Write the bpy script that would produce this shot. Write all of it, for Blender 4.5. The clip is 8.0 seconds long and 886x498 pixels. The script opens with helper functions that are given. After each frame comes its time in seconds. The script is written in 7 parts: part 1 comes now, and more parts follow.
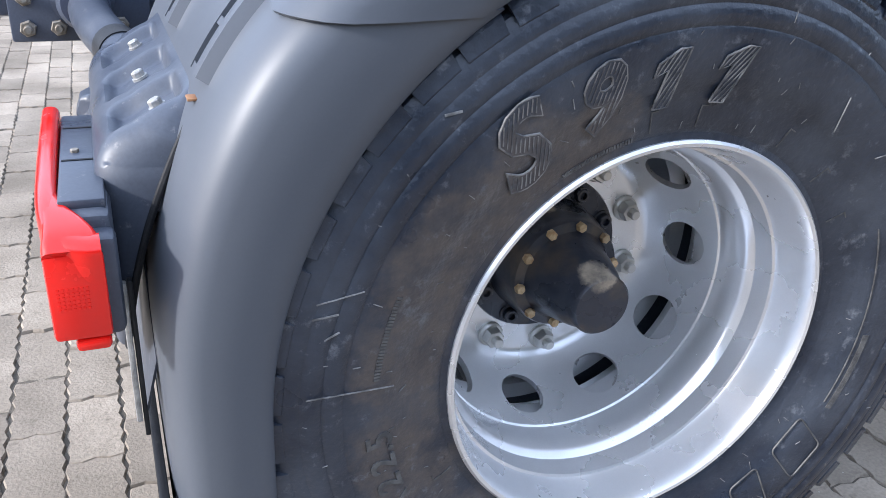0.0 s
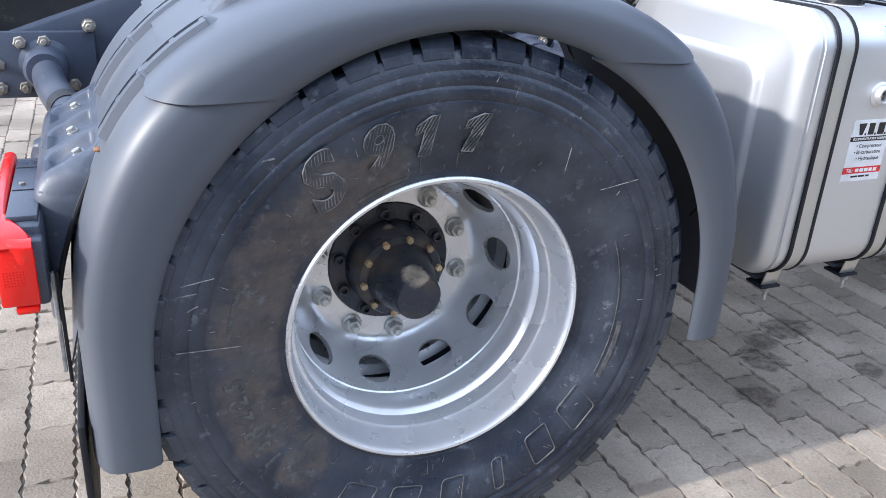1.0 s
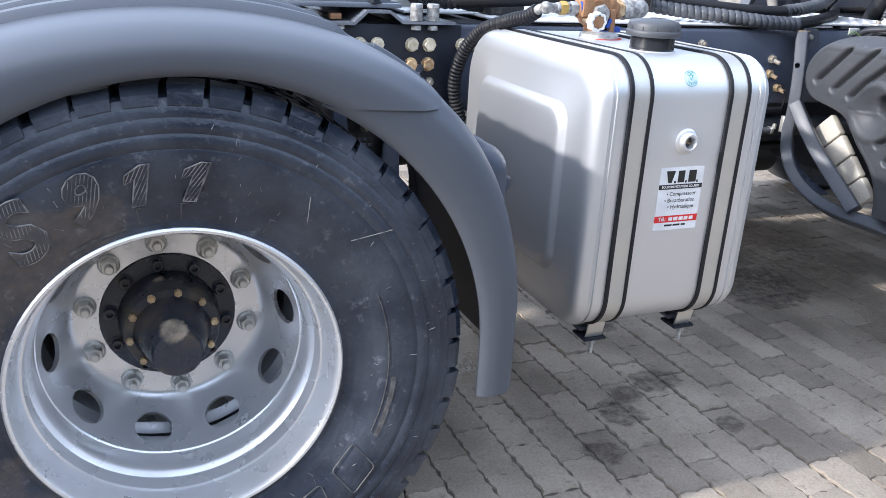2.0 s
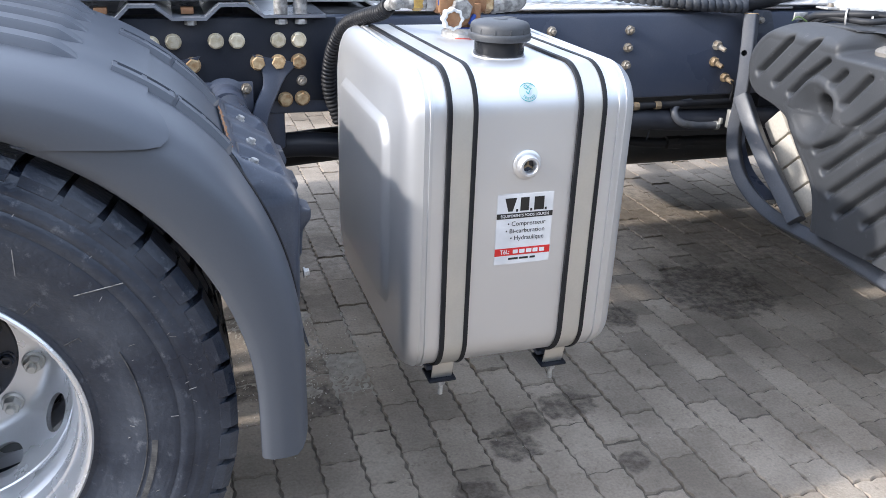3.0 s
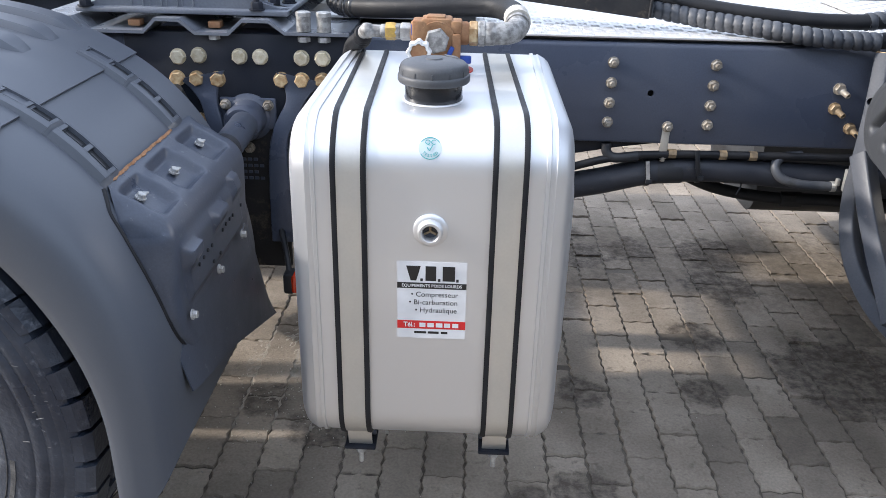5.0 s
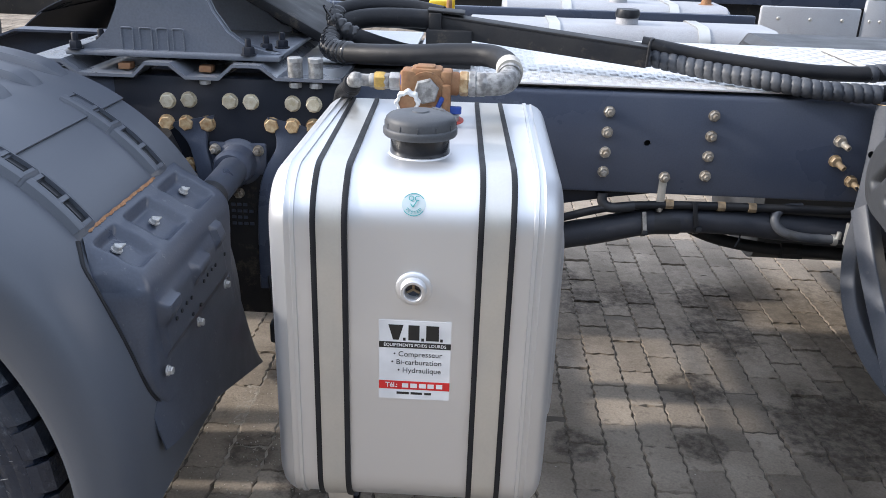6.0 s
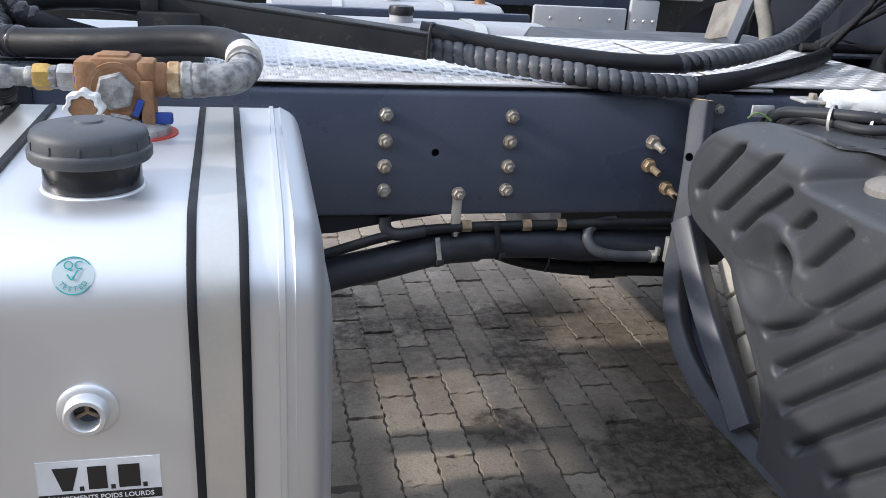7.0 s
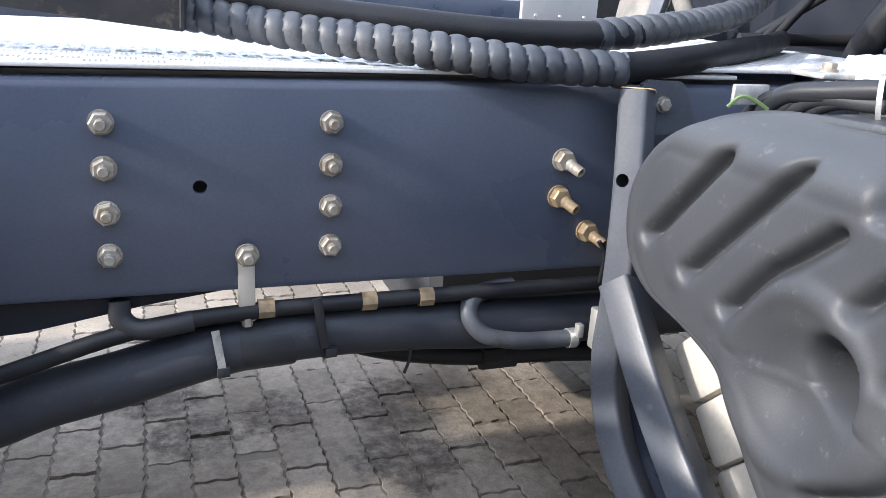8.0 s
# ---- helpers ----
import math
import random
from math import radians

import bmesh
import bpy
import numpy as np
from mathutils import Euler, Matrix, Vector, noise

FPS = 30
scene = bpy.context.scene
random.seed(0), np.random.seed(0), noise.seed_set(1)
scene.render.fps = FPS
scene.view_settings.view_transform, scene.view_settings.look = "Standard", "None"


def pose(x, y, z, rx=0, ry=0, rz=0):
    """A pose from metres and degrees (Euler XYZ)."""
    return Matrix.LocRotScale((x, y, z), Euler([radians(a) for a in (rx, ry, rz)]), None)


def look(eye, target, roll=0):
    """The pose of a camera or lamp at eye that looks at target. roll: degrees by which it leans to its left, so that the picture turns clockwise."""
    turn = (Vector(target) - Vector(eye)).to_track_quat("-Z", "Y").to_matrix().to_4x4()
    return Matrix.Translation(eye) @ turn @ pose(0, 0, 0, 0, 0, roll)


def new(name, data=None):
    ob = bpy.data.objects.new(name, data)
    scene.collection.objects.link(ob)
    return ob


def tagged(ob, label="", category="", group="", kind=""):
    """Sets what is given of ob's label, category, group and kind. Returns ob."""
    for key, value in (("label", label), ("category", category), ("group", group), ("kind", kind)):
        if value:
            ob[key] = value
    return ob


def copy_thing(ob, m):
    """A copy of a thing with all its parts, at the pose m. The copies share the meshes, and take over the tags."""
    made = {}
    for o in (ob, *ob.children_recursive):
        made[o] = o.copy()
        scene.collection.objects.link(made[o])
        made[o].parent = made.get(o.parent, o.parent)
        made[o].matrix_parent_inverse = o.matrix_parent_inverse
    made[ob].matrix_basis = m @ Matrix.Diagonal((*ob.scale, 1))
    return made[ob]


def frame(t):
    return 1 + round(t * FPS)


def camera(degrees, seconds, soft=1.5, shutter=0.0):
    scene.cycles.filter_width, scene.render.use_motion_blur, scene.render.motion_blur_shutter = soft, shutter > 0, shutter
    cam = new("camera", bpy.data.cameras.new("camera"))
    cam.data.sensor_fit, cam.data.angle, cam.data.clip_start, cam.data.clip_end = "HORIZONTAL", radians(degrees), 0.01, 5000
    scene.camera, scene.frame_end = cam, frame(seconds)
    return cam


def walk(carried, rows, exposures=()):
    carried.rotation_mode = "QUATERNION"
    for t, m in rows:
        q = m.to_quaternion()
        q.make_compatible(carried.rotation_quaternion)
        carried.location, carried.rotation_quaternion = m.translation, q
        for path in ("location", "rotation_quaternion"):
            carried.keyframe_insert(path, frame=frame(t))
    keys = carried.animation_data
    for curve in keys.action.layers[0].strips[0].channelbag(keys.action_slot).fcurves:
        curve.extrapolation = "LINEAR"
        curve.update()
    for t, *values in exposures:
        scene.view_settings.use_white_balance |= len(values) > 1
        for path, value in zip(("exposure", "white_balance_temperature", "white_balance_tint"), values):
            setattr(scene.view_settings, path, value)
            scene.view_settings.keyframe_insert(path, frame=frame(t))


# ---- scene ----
cam = camera(56.42, 8.0, soft=0.5)
ROWS = [
    (0, (-0.6623, -0.7769, 1.1574), (0.0476, 0.8856, 0.3018), 3.21),
    (0.5, (-0.6347, -1.0217, 1.2877), (0.0766, 0.6271, 0.4073), 3.45),
    (1, (-0.5642, -1.2725, 1.3231), (0.1631, 0.4137, 0.5308), 3.39),
    (1.5, (-0.4129, -1.3902, 1.3294), (0.3254, 0.3248, 0.6127), 3.32),
    (2, (-0.1041, -1.3886, 1.3348), (0.6383, 0.3362, 0.6463), 3.23),
    (2.2, (0.0190, -1.3768, 1.3465), (0.7607, 0.3483, 0.6580), 3.24),
    (3.3, (0.6604, -1.2647, 1.4541), (1.1471, 0.4930, 0.6334), 1.68),
    (3.5, (0.7670, -1.2155, 1.4615), (1.1886, 0.5572, 0.6370), 1.69),
    (4, (0.9863, -1.1324, 1.4749), (1.2241, 0.6733, 0.6486), 1.59),
    (4.2, (1.0512, -1.1349, 1.4739), (1.1769, 0.6821, 0.6477), 1.39),
    (5.3, (1.250, -1.181, 1.516), (1.185, 0.636, 0.682), 1.45),
    (5.5, (1.2632, -1.1788, 1.5203), (1.1888, 0.6384, 0.6883), 1.60),
    (5.8, (1.259, -1.156, 1.529), (1.171, 0.672, 0.724), 1.5),
    (6, (1.2474, -1.1107, 1.5243), (1.1774, 0.7384, 0.7654), 1.82),
    (6.2, (1.233, -1.049, 1.526), (1.243, 0.806, 0.778), 2.1),
    (6.5, (1.2292, -0.9198, 1.5106), (1.4122, 0.9293, 0.7707), 2.84),
    (6.8, (1.267, -0.771, 1.450), (1.648, 1.058, 0.735), 3.3),
    (7, (1.3309, -0.6448, 1.4183), (1.7586, 1.1705, 0.6960), 3.63),
    (7.5, (1.5005, -0.3290, 1.3615), (2.0663, 1.4509, 0.6461), 3.82),
    (8, (1.6307, -0.0237, 1.2349), (2.2862, 1.7639, 0.6227), 3.32),
]
EXPOSURES = [(0.0, 1.72, 5800, 11), (0.5, 1.74, 5820, 11), (1.5, 1.68, 5850, 11), (2.0, 1.74, 5900, 11), (3.5, 1.65, 6150, 11), (6.0, 1.40, 6250, 11), (6.5, 1.16, 6200, 11), (7.0, 1.16, 6200, 11), (7.5, 1.46, 6250, 11), (8.0, 1.95, 6150, 11)]  # seconds, stops, kelvin, tint
walk(cam, [(t, look(eye, aim, roll)) for t, eye, aim, roll in ROWS], EXPOSURES)

# ---- world, sun ----
SUN_ELEVATION, SUN_AZIMUTH = 27.0, 183.0  # azimuth: degrees from +x towards +y, to the sun
world = bpy.data.worlds.new("sky")
scene.world = world
world.use_nodes = True
wn = world.node_tree.nodes
sky = wn.new("ShaderNodeTexSky")
sky.sky_type, sky.sun_disc = "NISHITA", False
sky.sun_elevation, sky.sun_rotation = radians(SUN_ELEVATION), radians(90 - SUN_AZIMUTH)
sky.dust_density, sky.air_density, sky.ozone_density = 2.0, 1.0, 1.0
wn["Background"].inputs["Strength"].default_value = 0.15
veil = wn.new("ShaderNodeMix")  # thin even cloud in front of the blue
veil.data_type = "RGBA"
veil.inputs["Factor"].default_value = 0.62
veil.inputs["B"].default_value = (5.2, 5.7, 6.6, 1)
world.node_tree.links.new(sky.outputs[0], veil.inputs["A"])
world.node_tree.links.new(veil.outputs["Result"], wn["Background"].inputs["Color"])
sun = new("sun", bpy.data.lights.new("sun", "SUN"))
sun.data.energy, sun.data.angle, sun.data.color = 1.7, radians(1.6), (1.0, 0.92, 0.82)
to_sun = Vector((math.cos(radians(SUN_AZIMUTH)) * math.cos(radians(SUN_ELEVATION)), math.sin(radians(SUN_AZIMUTH)) * math.cos(radians(SUN_ELEVATION)), math.sin(radians(SUN_ELEVATION))))
sun.matrix_world = look(to_sun * 30, (0, 0, 0))


# ---- materials ----
def material(name, base, rough=0.6, metal=0.0, other=None, scale=8.0, mix=0.5, fine=120.0, bump=0.1, rough_var=0.12, per_object=0.0, per_island=0.0, stretch=(1, 1, 1), coat=0.0, contrast=(0.35, 0.65), transmission=0.0, detail=6.0, depth=0.002, spots=(), spot_colour=(0.05, 0.043, 0.038), spot_most=0.72, flecks=None, speckle=0.35, gloss=0.5, grime_shade=(), grime_shade_colour=(0.10, 0.082, 0.063), grime_shade_most=0.72):
    """A surface with variation at two scales: broad stains from base to other, and fine grain in relief and gloss."""
    m = bpy.data.materials.new(name)
    m.use_nodes = True
    n, l = m.node_tree.nodes, m.node_tree.links
    b = n["Principled BSDF"]
    geo = n.new("ShaderNodeNewGeometry")
    mp = n.new("ShaderNodeMapping")
    mp.inputs["Scale"].default_value = stretch
    l.new(geo.outputs["Position"], mp.inputs["Vector"])
    big = n.new("ShaderNodeTexNoise")
    big.inputs["Scale"].default_value, big.inputs["Detail"].default_value = scale, detail
    l.new(mp.outputs[0], big.inputs["Vector"])
    small = n.new("ShaderNodeTexNoise")
    small.inputs["Scale"].default_value, small.inputs["Detail"].default_value = fine, 4.0
    l.new(mp.outputs[0], small.inputs["Vector"])
    ramp = n.new("ShaderNodeMapRange")
    ramp.inputs["From Min"].default_value, ramp.inputs["From Max"].default_value = contrast
    ramp.inputs["To Max"].default_value = mix
    l.new(big.outputs["Fac"], ramp.inputs["Value"])
    blend = n.new("ShaderNodeMix")
    blend.data_type = "RGBA"
    blend.inputs["A"].default_value = (*base, 1)
    blend.inputs["B"].default_value = (*(other or [c * 0.75 for c in base]), 1)
    l.new(ramp.outputs[0], blend.inputs["Factor"])
    colour = blend.outputs["Result"]
    grain = n.new("ShaderNodeMix")
    grain.data_type, grain.blend_type = "RGBA", "MULTIPLY"
    grain.inputs["Factor"].default_value = speckle
    g2 = n.new("ShaderNodeMapRange")
    g2.inputs["From Min"].default_value, g2.inputs["From Max"].default_value = 0.3, 0.7
    g2.inputs["To Min"].default_value, g2.inputs["To Max"].default_value = 0.7, 1.15
    l.new(small.outputs["Fac"], g2.inputs["Value"])
    l.new(colour, grain.inputs["A"])
    l.new(g2.outputs[0], grain.inputs["B"])
    colour = grain.outputs["Result"]
    for amount, source in ((per_object, "obj"), (per_island, "isl")):
        if amount:
            info = n.new("ShaderNodeObjectInfo") if source == "obj" else geo
            vary = n.new("ShaderNodeMapRange")
            vary.inputs["To Min"].default_value, vary.inputs["To Max"].default_value = 1 - amount, 1 + amount
            l.new(info.outputs["Random" if source == "obj" else "Random Per Island"], vary.inputs["Value"])
            mult = n.new("ShaderNodeMix")
            mult.data_type, mult.blend_type = "RGBA", "MULTIPLY"
            mult.inputs["Factor"].default_value = 1.0
            l.new(colour, mult.inputs["A"])
            l.new(vary.outputs[0], mult.inputs["B"])
            colour = mult.outputs["Result"]
    for blots, blot_colour, blot_most, soft_edge in ((grime_shade, grime_shade_colour, grime_shade_most, 4.0), (spots, spot_colour, spot_most, 1.0)):
        if not blots:
            continue
        # spilt oil, dust, or dirt with painted shade: blots with ragged edges
        worst = None
        rag = n.new("ShaderNodeTexNoise")
        rag.inputs["Scale"].default_value, rag.inputs["Detail"].default_value, rag.inputs["Roughness"].default_value = 11.0, 10.0, 0.68
        l.new(geo.outputs["Position"], rag.inputs["Vector"])
        for x, y, z, r in blots:
            warp = n.new("ShaderNodeMapRange")
            near = n.new("ShaderNodeVectorMath")
            near.operation = "DISTANCE"
            near.inputs[1].default_value = (x, y, z)
            l.new(geo.outputs["Position"], near.inputs[0])
            ragged = n.new("ShaderNodeMath")
            ragged.operation = "MULTIPLY_ADD"
            ragged.inputs[1].default_value = -r * 2.2
            l.new(rag.outputs["Fac"], ragged.inputs[0])
            l.new(near.outputs["Value"], ragged.inputs[2])
            warp.inputs["From Min"].default_value, warp.inputs["From Max"].default_value = -0.10 * r * soft_edge, 0.25 * r * soft_edge
            warp.inputs["To Min"].default_value, warp.inputs["To Max"].default_value = blot_most, 0.0
            l.new(ragged.outputs[0], warp.inputs["Value"])
            if worst is None:
                worst = warp.outputs[0]
            else:
                most = n.new("ShaderNodeMath")
                most.operation = "MAXIMUM"
                l.new(worst, most.inputs[0])
                l.new(warp.outputs[0], most.inputs[1])
                worst = most.outputs[0]
        mottle = n.new("ShaderNodeMapRange")
        mottle.inputs["From Min"].default_value, mottle.inputs["From Max"].default_value = 0.38, 0.60
        mottle.inputs["To Min"].default_value, mottle.inputs["To Max"].default_value = 0.35, 1.0
        rag_fine = n.new("ShaderNodeTexNoise")
        rag_fine.inputs["Scale"].default_value, rag_fine.inputs["Detail"].default_value, rag_fine.inputs["Roughness"].default_value = 27.0, 8.0, 0.7
        l.new(geo.outputs["Position"], rag_fine.inputs["Vector"])
        l.new(rag_fine.outputs["Fac"], mottle.inputs["Value"])
        patchy = n.new("ShaderNodeMath")
        patchy.operation = "MULTIPLY"
        l.new(worst, patchy.inputs[0])
        l.new(mottle.outputs[0], patchy.inputs[1])
        worst = patchy.outputs[0]
        oily = n.new("ShaderNodeMix")
        oily.data_type = "RGBA"
        oily.inputs["B"].default_value = (*blot_colour, 1)
        l.new(worst, oily.inputs["Factor"])
        l.new(colour, oily.inputs["A"])
        colour = oily.outputs["Result"]
    if flecks:
        # worn scuffs: sparse pale marks
        fleck_colour, fleck_scale, low, high, most_fleck = flecks
        fn = n.new("ShaderNodeTexNoise")
        fn.inputs["Scale"].default_value, fn.inputs["Detail"].default_value, fn.inputs["Roughness"].default_value = fleck_scale, 9.0, 0.72
        l.new(mp.outputs[0], fn.inputs["Vector"])
        fr = n.new("ShaderNodeMapRange")
        fr.inputs["From Min"].default_value, fr.inputs["From Max"].default_value, fr.inputs["To Max"].default_value = low, high, most_fleck
        l.new(fn.outputs["Fac"], fr.inputs["Value"])
        fm = n.new("ShaderNodeMix")
        fm.data_type = "RGBA"
        fm.inputs["B"].default_value = (*fleck_colour, 1)
        l.new(fr.outputs[0], fm.inputs["Factor"])
        l.new(colour, fm.inputs["A"])
        colour = fm.outputs["Result"]
    l.new(colour, b.inputs["Base Color"])
    rr = n.new("ShaderNodeMapRange")
    rr.inputs["From Min"].default_value, rr.inputs["From Max"].default_value = 0.3, 0.7
    rr.inputs["To Min"].default_value, rr.inputs["To Max"].default_value = max(rough - rough_var, 0.03), min(rough + rough_var, 1)
    l.new(big.outputs["Fac"], rr.inputs["Value"])
    l.new(rr.outputs[0], b.inputs["Roughness"])
    b.inputs["Metallic"].default_value = metal
    b.inputs["Specular IOR Level"].default_value = gloss
    b.inputs["Coat Weight"].default_value = coat
    b.inputs["Transmission Weight"].default_value = transmission
    if bump:
        bp = n.new("ShaderNodeBump")
        bp.inputs["Strength"].default_value, bp.inputs["Distance"].default_value = bump, depth
        l.new(small.outputs["Fac"], bp.inputs["Height"])
        l.new(bp.outputs[0], b.inputs["Normal"])
    return m


M = {}
SPILLS = ((1.56, 0.60, 0, 0.07), (0.80, 0.82, 0, 0.08), (1.93, 2.16, 0, 0.10), (1.40, 0.55, 0, 0.05), (1.60, 1.05, 0, 0.07), (1.32, 0.45, 0, 0.06), (1.62, 0.30, 0, 0.04), (2.25, 1.85, 0, 0.12), (2.5, 1.2, 0, 0.2), (1.60, 2.35, 0, 0.12), (2.05, 1.43, 0, 0.08), (1.15, 0.28, 0, 0.05), (1.70, 2.10, 0, 0.10), (2.30, 2.15, 0, 0.13), (2.0, 1.08, 0, 0.07), (1.94, 2.18, 0, 0.08), (0.72, 1.50, 0, 0.06), (0.90, 1.02, 0, 0.06), (0.60, 0.95, 0, 0.07))
# broad blots under the truck: oily dirt and its shade, painted darker together
GRIME_SHADE = ((1.35, 2.10, 0, 0.30), (1.75, 2.08, 0, 0.30), (2.15, 2.10, 0, 0.28), (2.60, 2.05, 0, 0.34), (1.55, 1.80, 0, 0.16), (0.95, 1.9, 0, 0.24), (0.72, 1.45, 0, 0.16), (2.9, 1.5, 0, 0.3))
M["fender"] = material("fender_plastic", (0.073, 0.082, 0.100), 0.44, other=(0.086, 0.096, 0.114), scale=2.5, mix=0.6, fine=260, bump=0.02, depth=0.001, rough_var=0.05, speckle=0.08, gloss=0.4, flecks=((0.20, 0.21, 0.225), 90, 0.68, 0.76, 0.35))
# near-black colour that paints the shade inside slots, holes and grooves
M["recess_shade"] = material("recess_shade_plastic", (0.02, 0.022, 0.026), 0.7, fine=300, gloss=0.24)
M["frame"] = material("frame_paint", (0.054, 0.066, 0.098), 0.34, other=(0.075, 0.086, 0.115), scale=4, mix=0.7, fine=260, bump=0.04, coat=0.12, flecks=((0.11, 0.115, 0.13), 16, 0.62, 0.75, 0.5), gloss=0.32)
M["casting"] = material("cast_iron_paint", (0.15, 0.165, 0.195), 0.40, scale=12, mix=0.5, fine=160, bump=0.45)
M["plate"] = material("plate_paint", (0.15, 0.163, 0.19), 0.30, scale=8, other=(0.20, 0.212, 0.235), mix=0.5, fine=200, bump=0.12, gloss=0.55, flecks=((0.08, 0.075, 0.07), 20, 0.60, 0.70, 0.5))
M["bracket"] = material("bracket_paint", (0.046, 0.056, 0.080), 0.37, other=(0.085, 0.093, 0.112), scale=9, mix=0.5, fine=220, bump=0.08, flecks=((0.22, 0.22, 0.225), 45, 0.61, 0.70, 0.5), gloss=0.36)
DUST = tuple((r * math.cos(radians(q)), 0.02, 0.551 + r * math.sin(radians(q)), size) for q, r, size in ((112, 0.345, 0.045), (126, 0.36, 0.055), (141, 0.365, 0.06), (156, 0.37, 0.06), (172, 0.375, 0.06), (188, 0.38, 0.06), (204, 0.38, 0.055), (222, 0.37, 0.045)))
M["rubber"] = material("tyre_rubber", (0.018, 0.024, 0.038), 0.36, other=(0.050, 0.059, 0.077), scale=7, mix=0.9, fine=95, bump=0.9, contrast=(0.40, 0.62), detail=12.0, gloss=0.44, spots=DUST, spot_colour=(0.14, 0.11, 0.085), spot_most=0.5, flecks=((0.19, 0.205, 0.23), 34, 0.57, 0.72, 0.6))
M["rubber_mark"] = material("tyre_scuff", (0.3, 0.3, 0.3), 0.8, scale=60, mix=0.8, other=(0.05, 0.05, 0.05), fine=200)
M["rubber_letter"] = material("tyre_lettering", (0.21, 0.205, 0.20), 0.55, other=(0.05, 0.052, 0.058), fine=200, scale=40, mix=0.9, contrast=(0.42, 0.58))
M["rubber_print"] = material("tyre_print", (0.11, 0.11, 0.108), 0.6, other=(0.04, 0.04, 0.043), fine=200, scale=60, mix=0.85)
M["rim"] = material("rim_silver", (0.77, 0.78, 0.80), 0.30, 0.65, other=(0.62, 0.625, 0.635), scale=7, mix=0.5, fine=400, bump=0.03, speckle=0.1, flecks=((0.45, 0.44, 0.42), 60, 0.64, 0.74, 0.15))
M["hub"] = material("hub_black", (0.021, 0.026, 0.039), 0.32, other=(0.085, 0.066, 0.047), scale=14, mix=0.8, fine=120, bump=0.25, contrast=(0.52, 0.66), detail=10.0, gloss=0.5, spots=((-0.006, 0.158, 0.598, 0.024), (-0.02, 0.30, 0.66, 0.012), (0.004, 0.150, 0.600, 0.016)), spot_colour=(0.42, 0.35, 0.26), spot_most=0.85)
M["black"] = material("black_plastic", (0.020, 0.022, 0.026), 0.42, scale=12, other=(0.045, 0.046, 0.05), mix=0.5, fine=400, bump=0.1, gloss=0.24)
M["gloss"] = material("glossy_black", (0.016, 0.017, 0.02), 0.18, scale=12, other=(0.04, 0.04, 0.042), mix=0.4, fine=400, bump=0.03)
M["cover"] = material("moulded_plastic", (0.046, 0.049, 0.054), 0.46, gloss=0.28, scale=7, other=(0.060, 0.063, 0.068), mix=0.6, fine=350, bump=0.12, speckle=0.2, flecks=((0.17, 0.17, 0.175), 40, 0.60, 0.72, 0.45))
M["hose"] = material("hose_rubber", (0.011, 0.012, 0.015), 0.52, scale=20, other=(0.026, 0.026, 0.027), mix=0.5, fine=300, bump=0.2, flecks=((0.10, 0.095, 0.09), 30, 0.62, 0.74, 0.3), gloss=0.24)
M["pipe"] = material("pipe_rubber", (0.026, 0.029, 0.038), 0.5, scale=10, other=(0.045, 0.047, 0.055), mix=0.6, fine=300, bump=0.15, gloss=0.3, flecks=((0.10, 0.085, 0.07), 24, 0.60, 0.72, 0.4))
M["spiral"] = material("spiral_guard", (0.032, 0.037, 0.047), 0.50, scale=9, other=(0.12, 0.124, 0.132), mix=0.7, fine=260, bump=0.1, flecks=((0.025, 0.024, 0.023), 18, 0.52, 0.66, 0.75))
M["alu"] = material("tank_aluminium", (0.70, 0.705, 0.715), 0.48, 0.84, other=(0.64, 0.645, 0.65), scale=1.6, mix=0.4, fine=240, bump=0.0, rough_var=0.04, speckle=0.0)
M["alu_side"] = material("end_aluminium", (0.66, 0.67, 0.685), 0.48, 0.88, other=(0.62, 0.63, 0.645), scale=3, mix=0.5, fine=160, bump=0.0, rough_var=0.05, speckle=0.0)
M["strap"] = material("strap_steel", (0.60, 0.59, 0.555), 0.44, 0.75, scale=9, mix=0.25, fine=200, bump=0.02, speckle=0.08)
M["zinc"] = material("zinc_bolt", (0.31, 0.295, 0.265), 0.5, 0.3, other=(0.17, 0.135, 0.095), scale=60, mix=0.8, fine=300, bump=0.12, per_object=0.25)
M["zinc_rusty"] = material("rusty_bolt", (0.54, 0.42, 0.25), 0.65, 0.15, other=(0.30, 0.16, 0.06), scale=80, mix=0.8, fine=300, bump=0.2, per_object=0.3)
M["zinc_clean"] = material("zinc_head", (0.62, 0.57, 0.45), 0.5, 0.25, other=(0.40, 0.33, 0.2), scale=70, mix=0.7, fine=300, bump=0.1, per_object=0.2)
M["frame_black"] = material("frame_black", (0.012, 0.015, 0.023), 0.5, other=(0.024, 0.027, 0.036), scale=9, mix=0.6, fine=220, bump=0.08, gloss=0.24)
M["galv"] = material("galvanised", (0.50, 0.50, 0.49), 0.5, 0.45, other=(0.26, 0.255, 0.245), scale=60, mix=0.8, fine=420, bump=0.35)
M["rust"] = material("rust", (0.25, 0.115, 0.05), 0.85, 0.05, other=(0.31, 0.18, 0.095), scale=36, mix=0.9, fine=200, bump=0.5, flecks=((0.10, 0.06, 0.04), 50, 0.55, 0.68, 0.6))
M["blue"] = material("blue_paint", (0.02, 0.06, 0.3), 0.45, scale=60)
M["brass"] = material("dull_brass", (0.30, 0.22, 0.13), 0.6, 0.2, other=(0.16, 0.12, 0.075), scale=60, mix=0.8, fine=300)
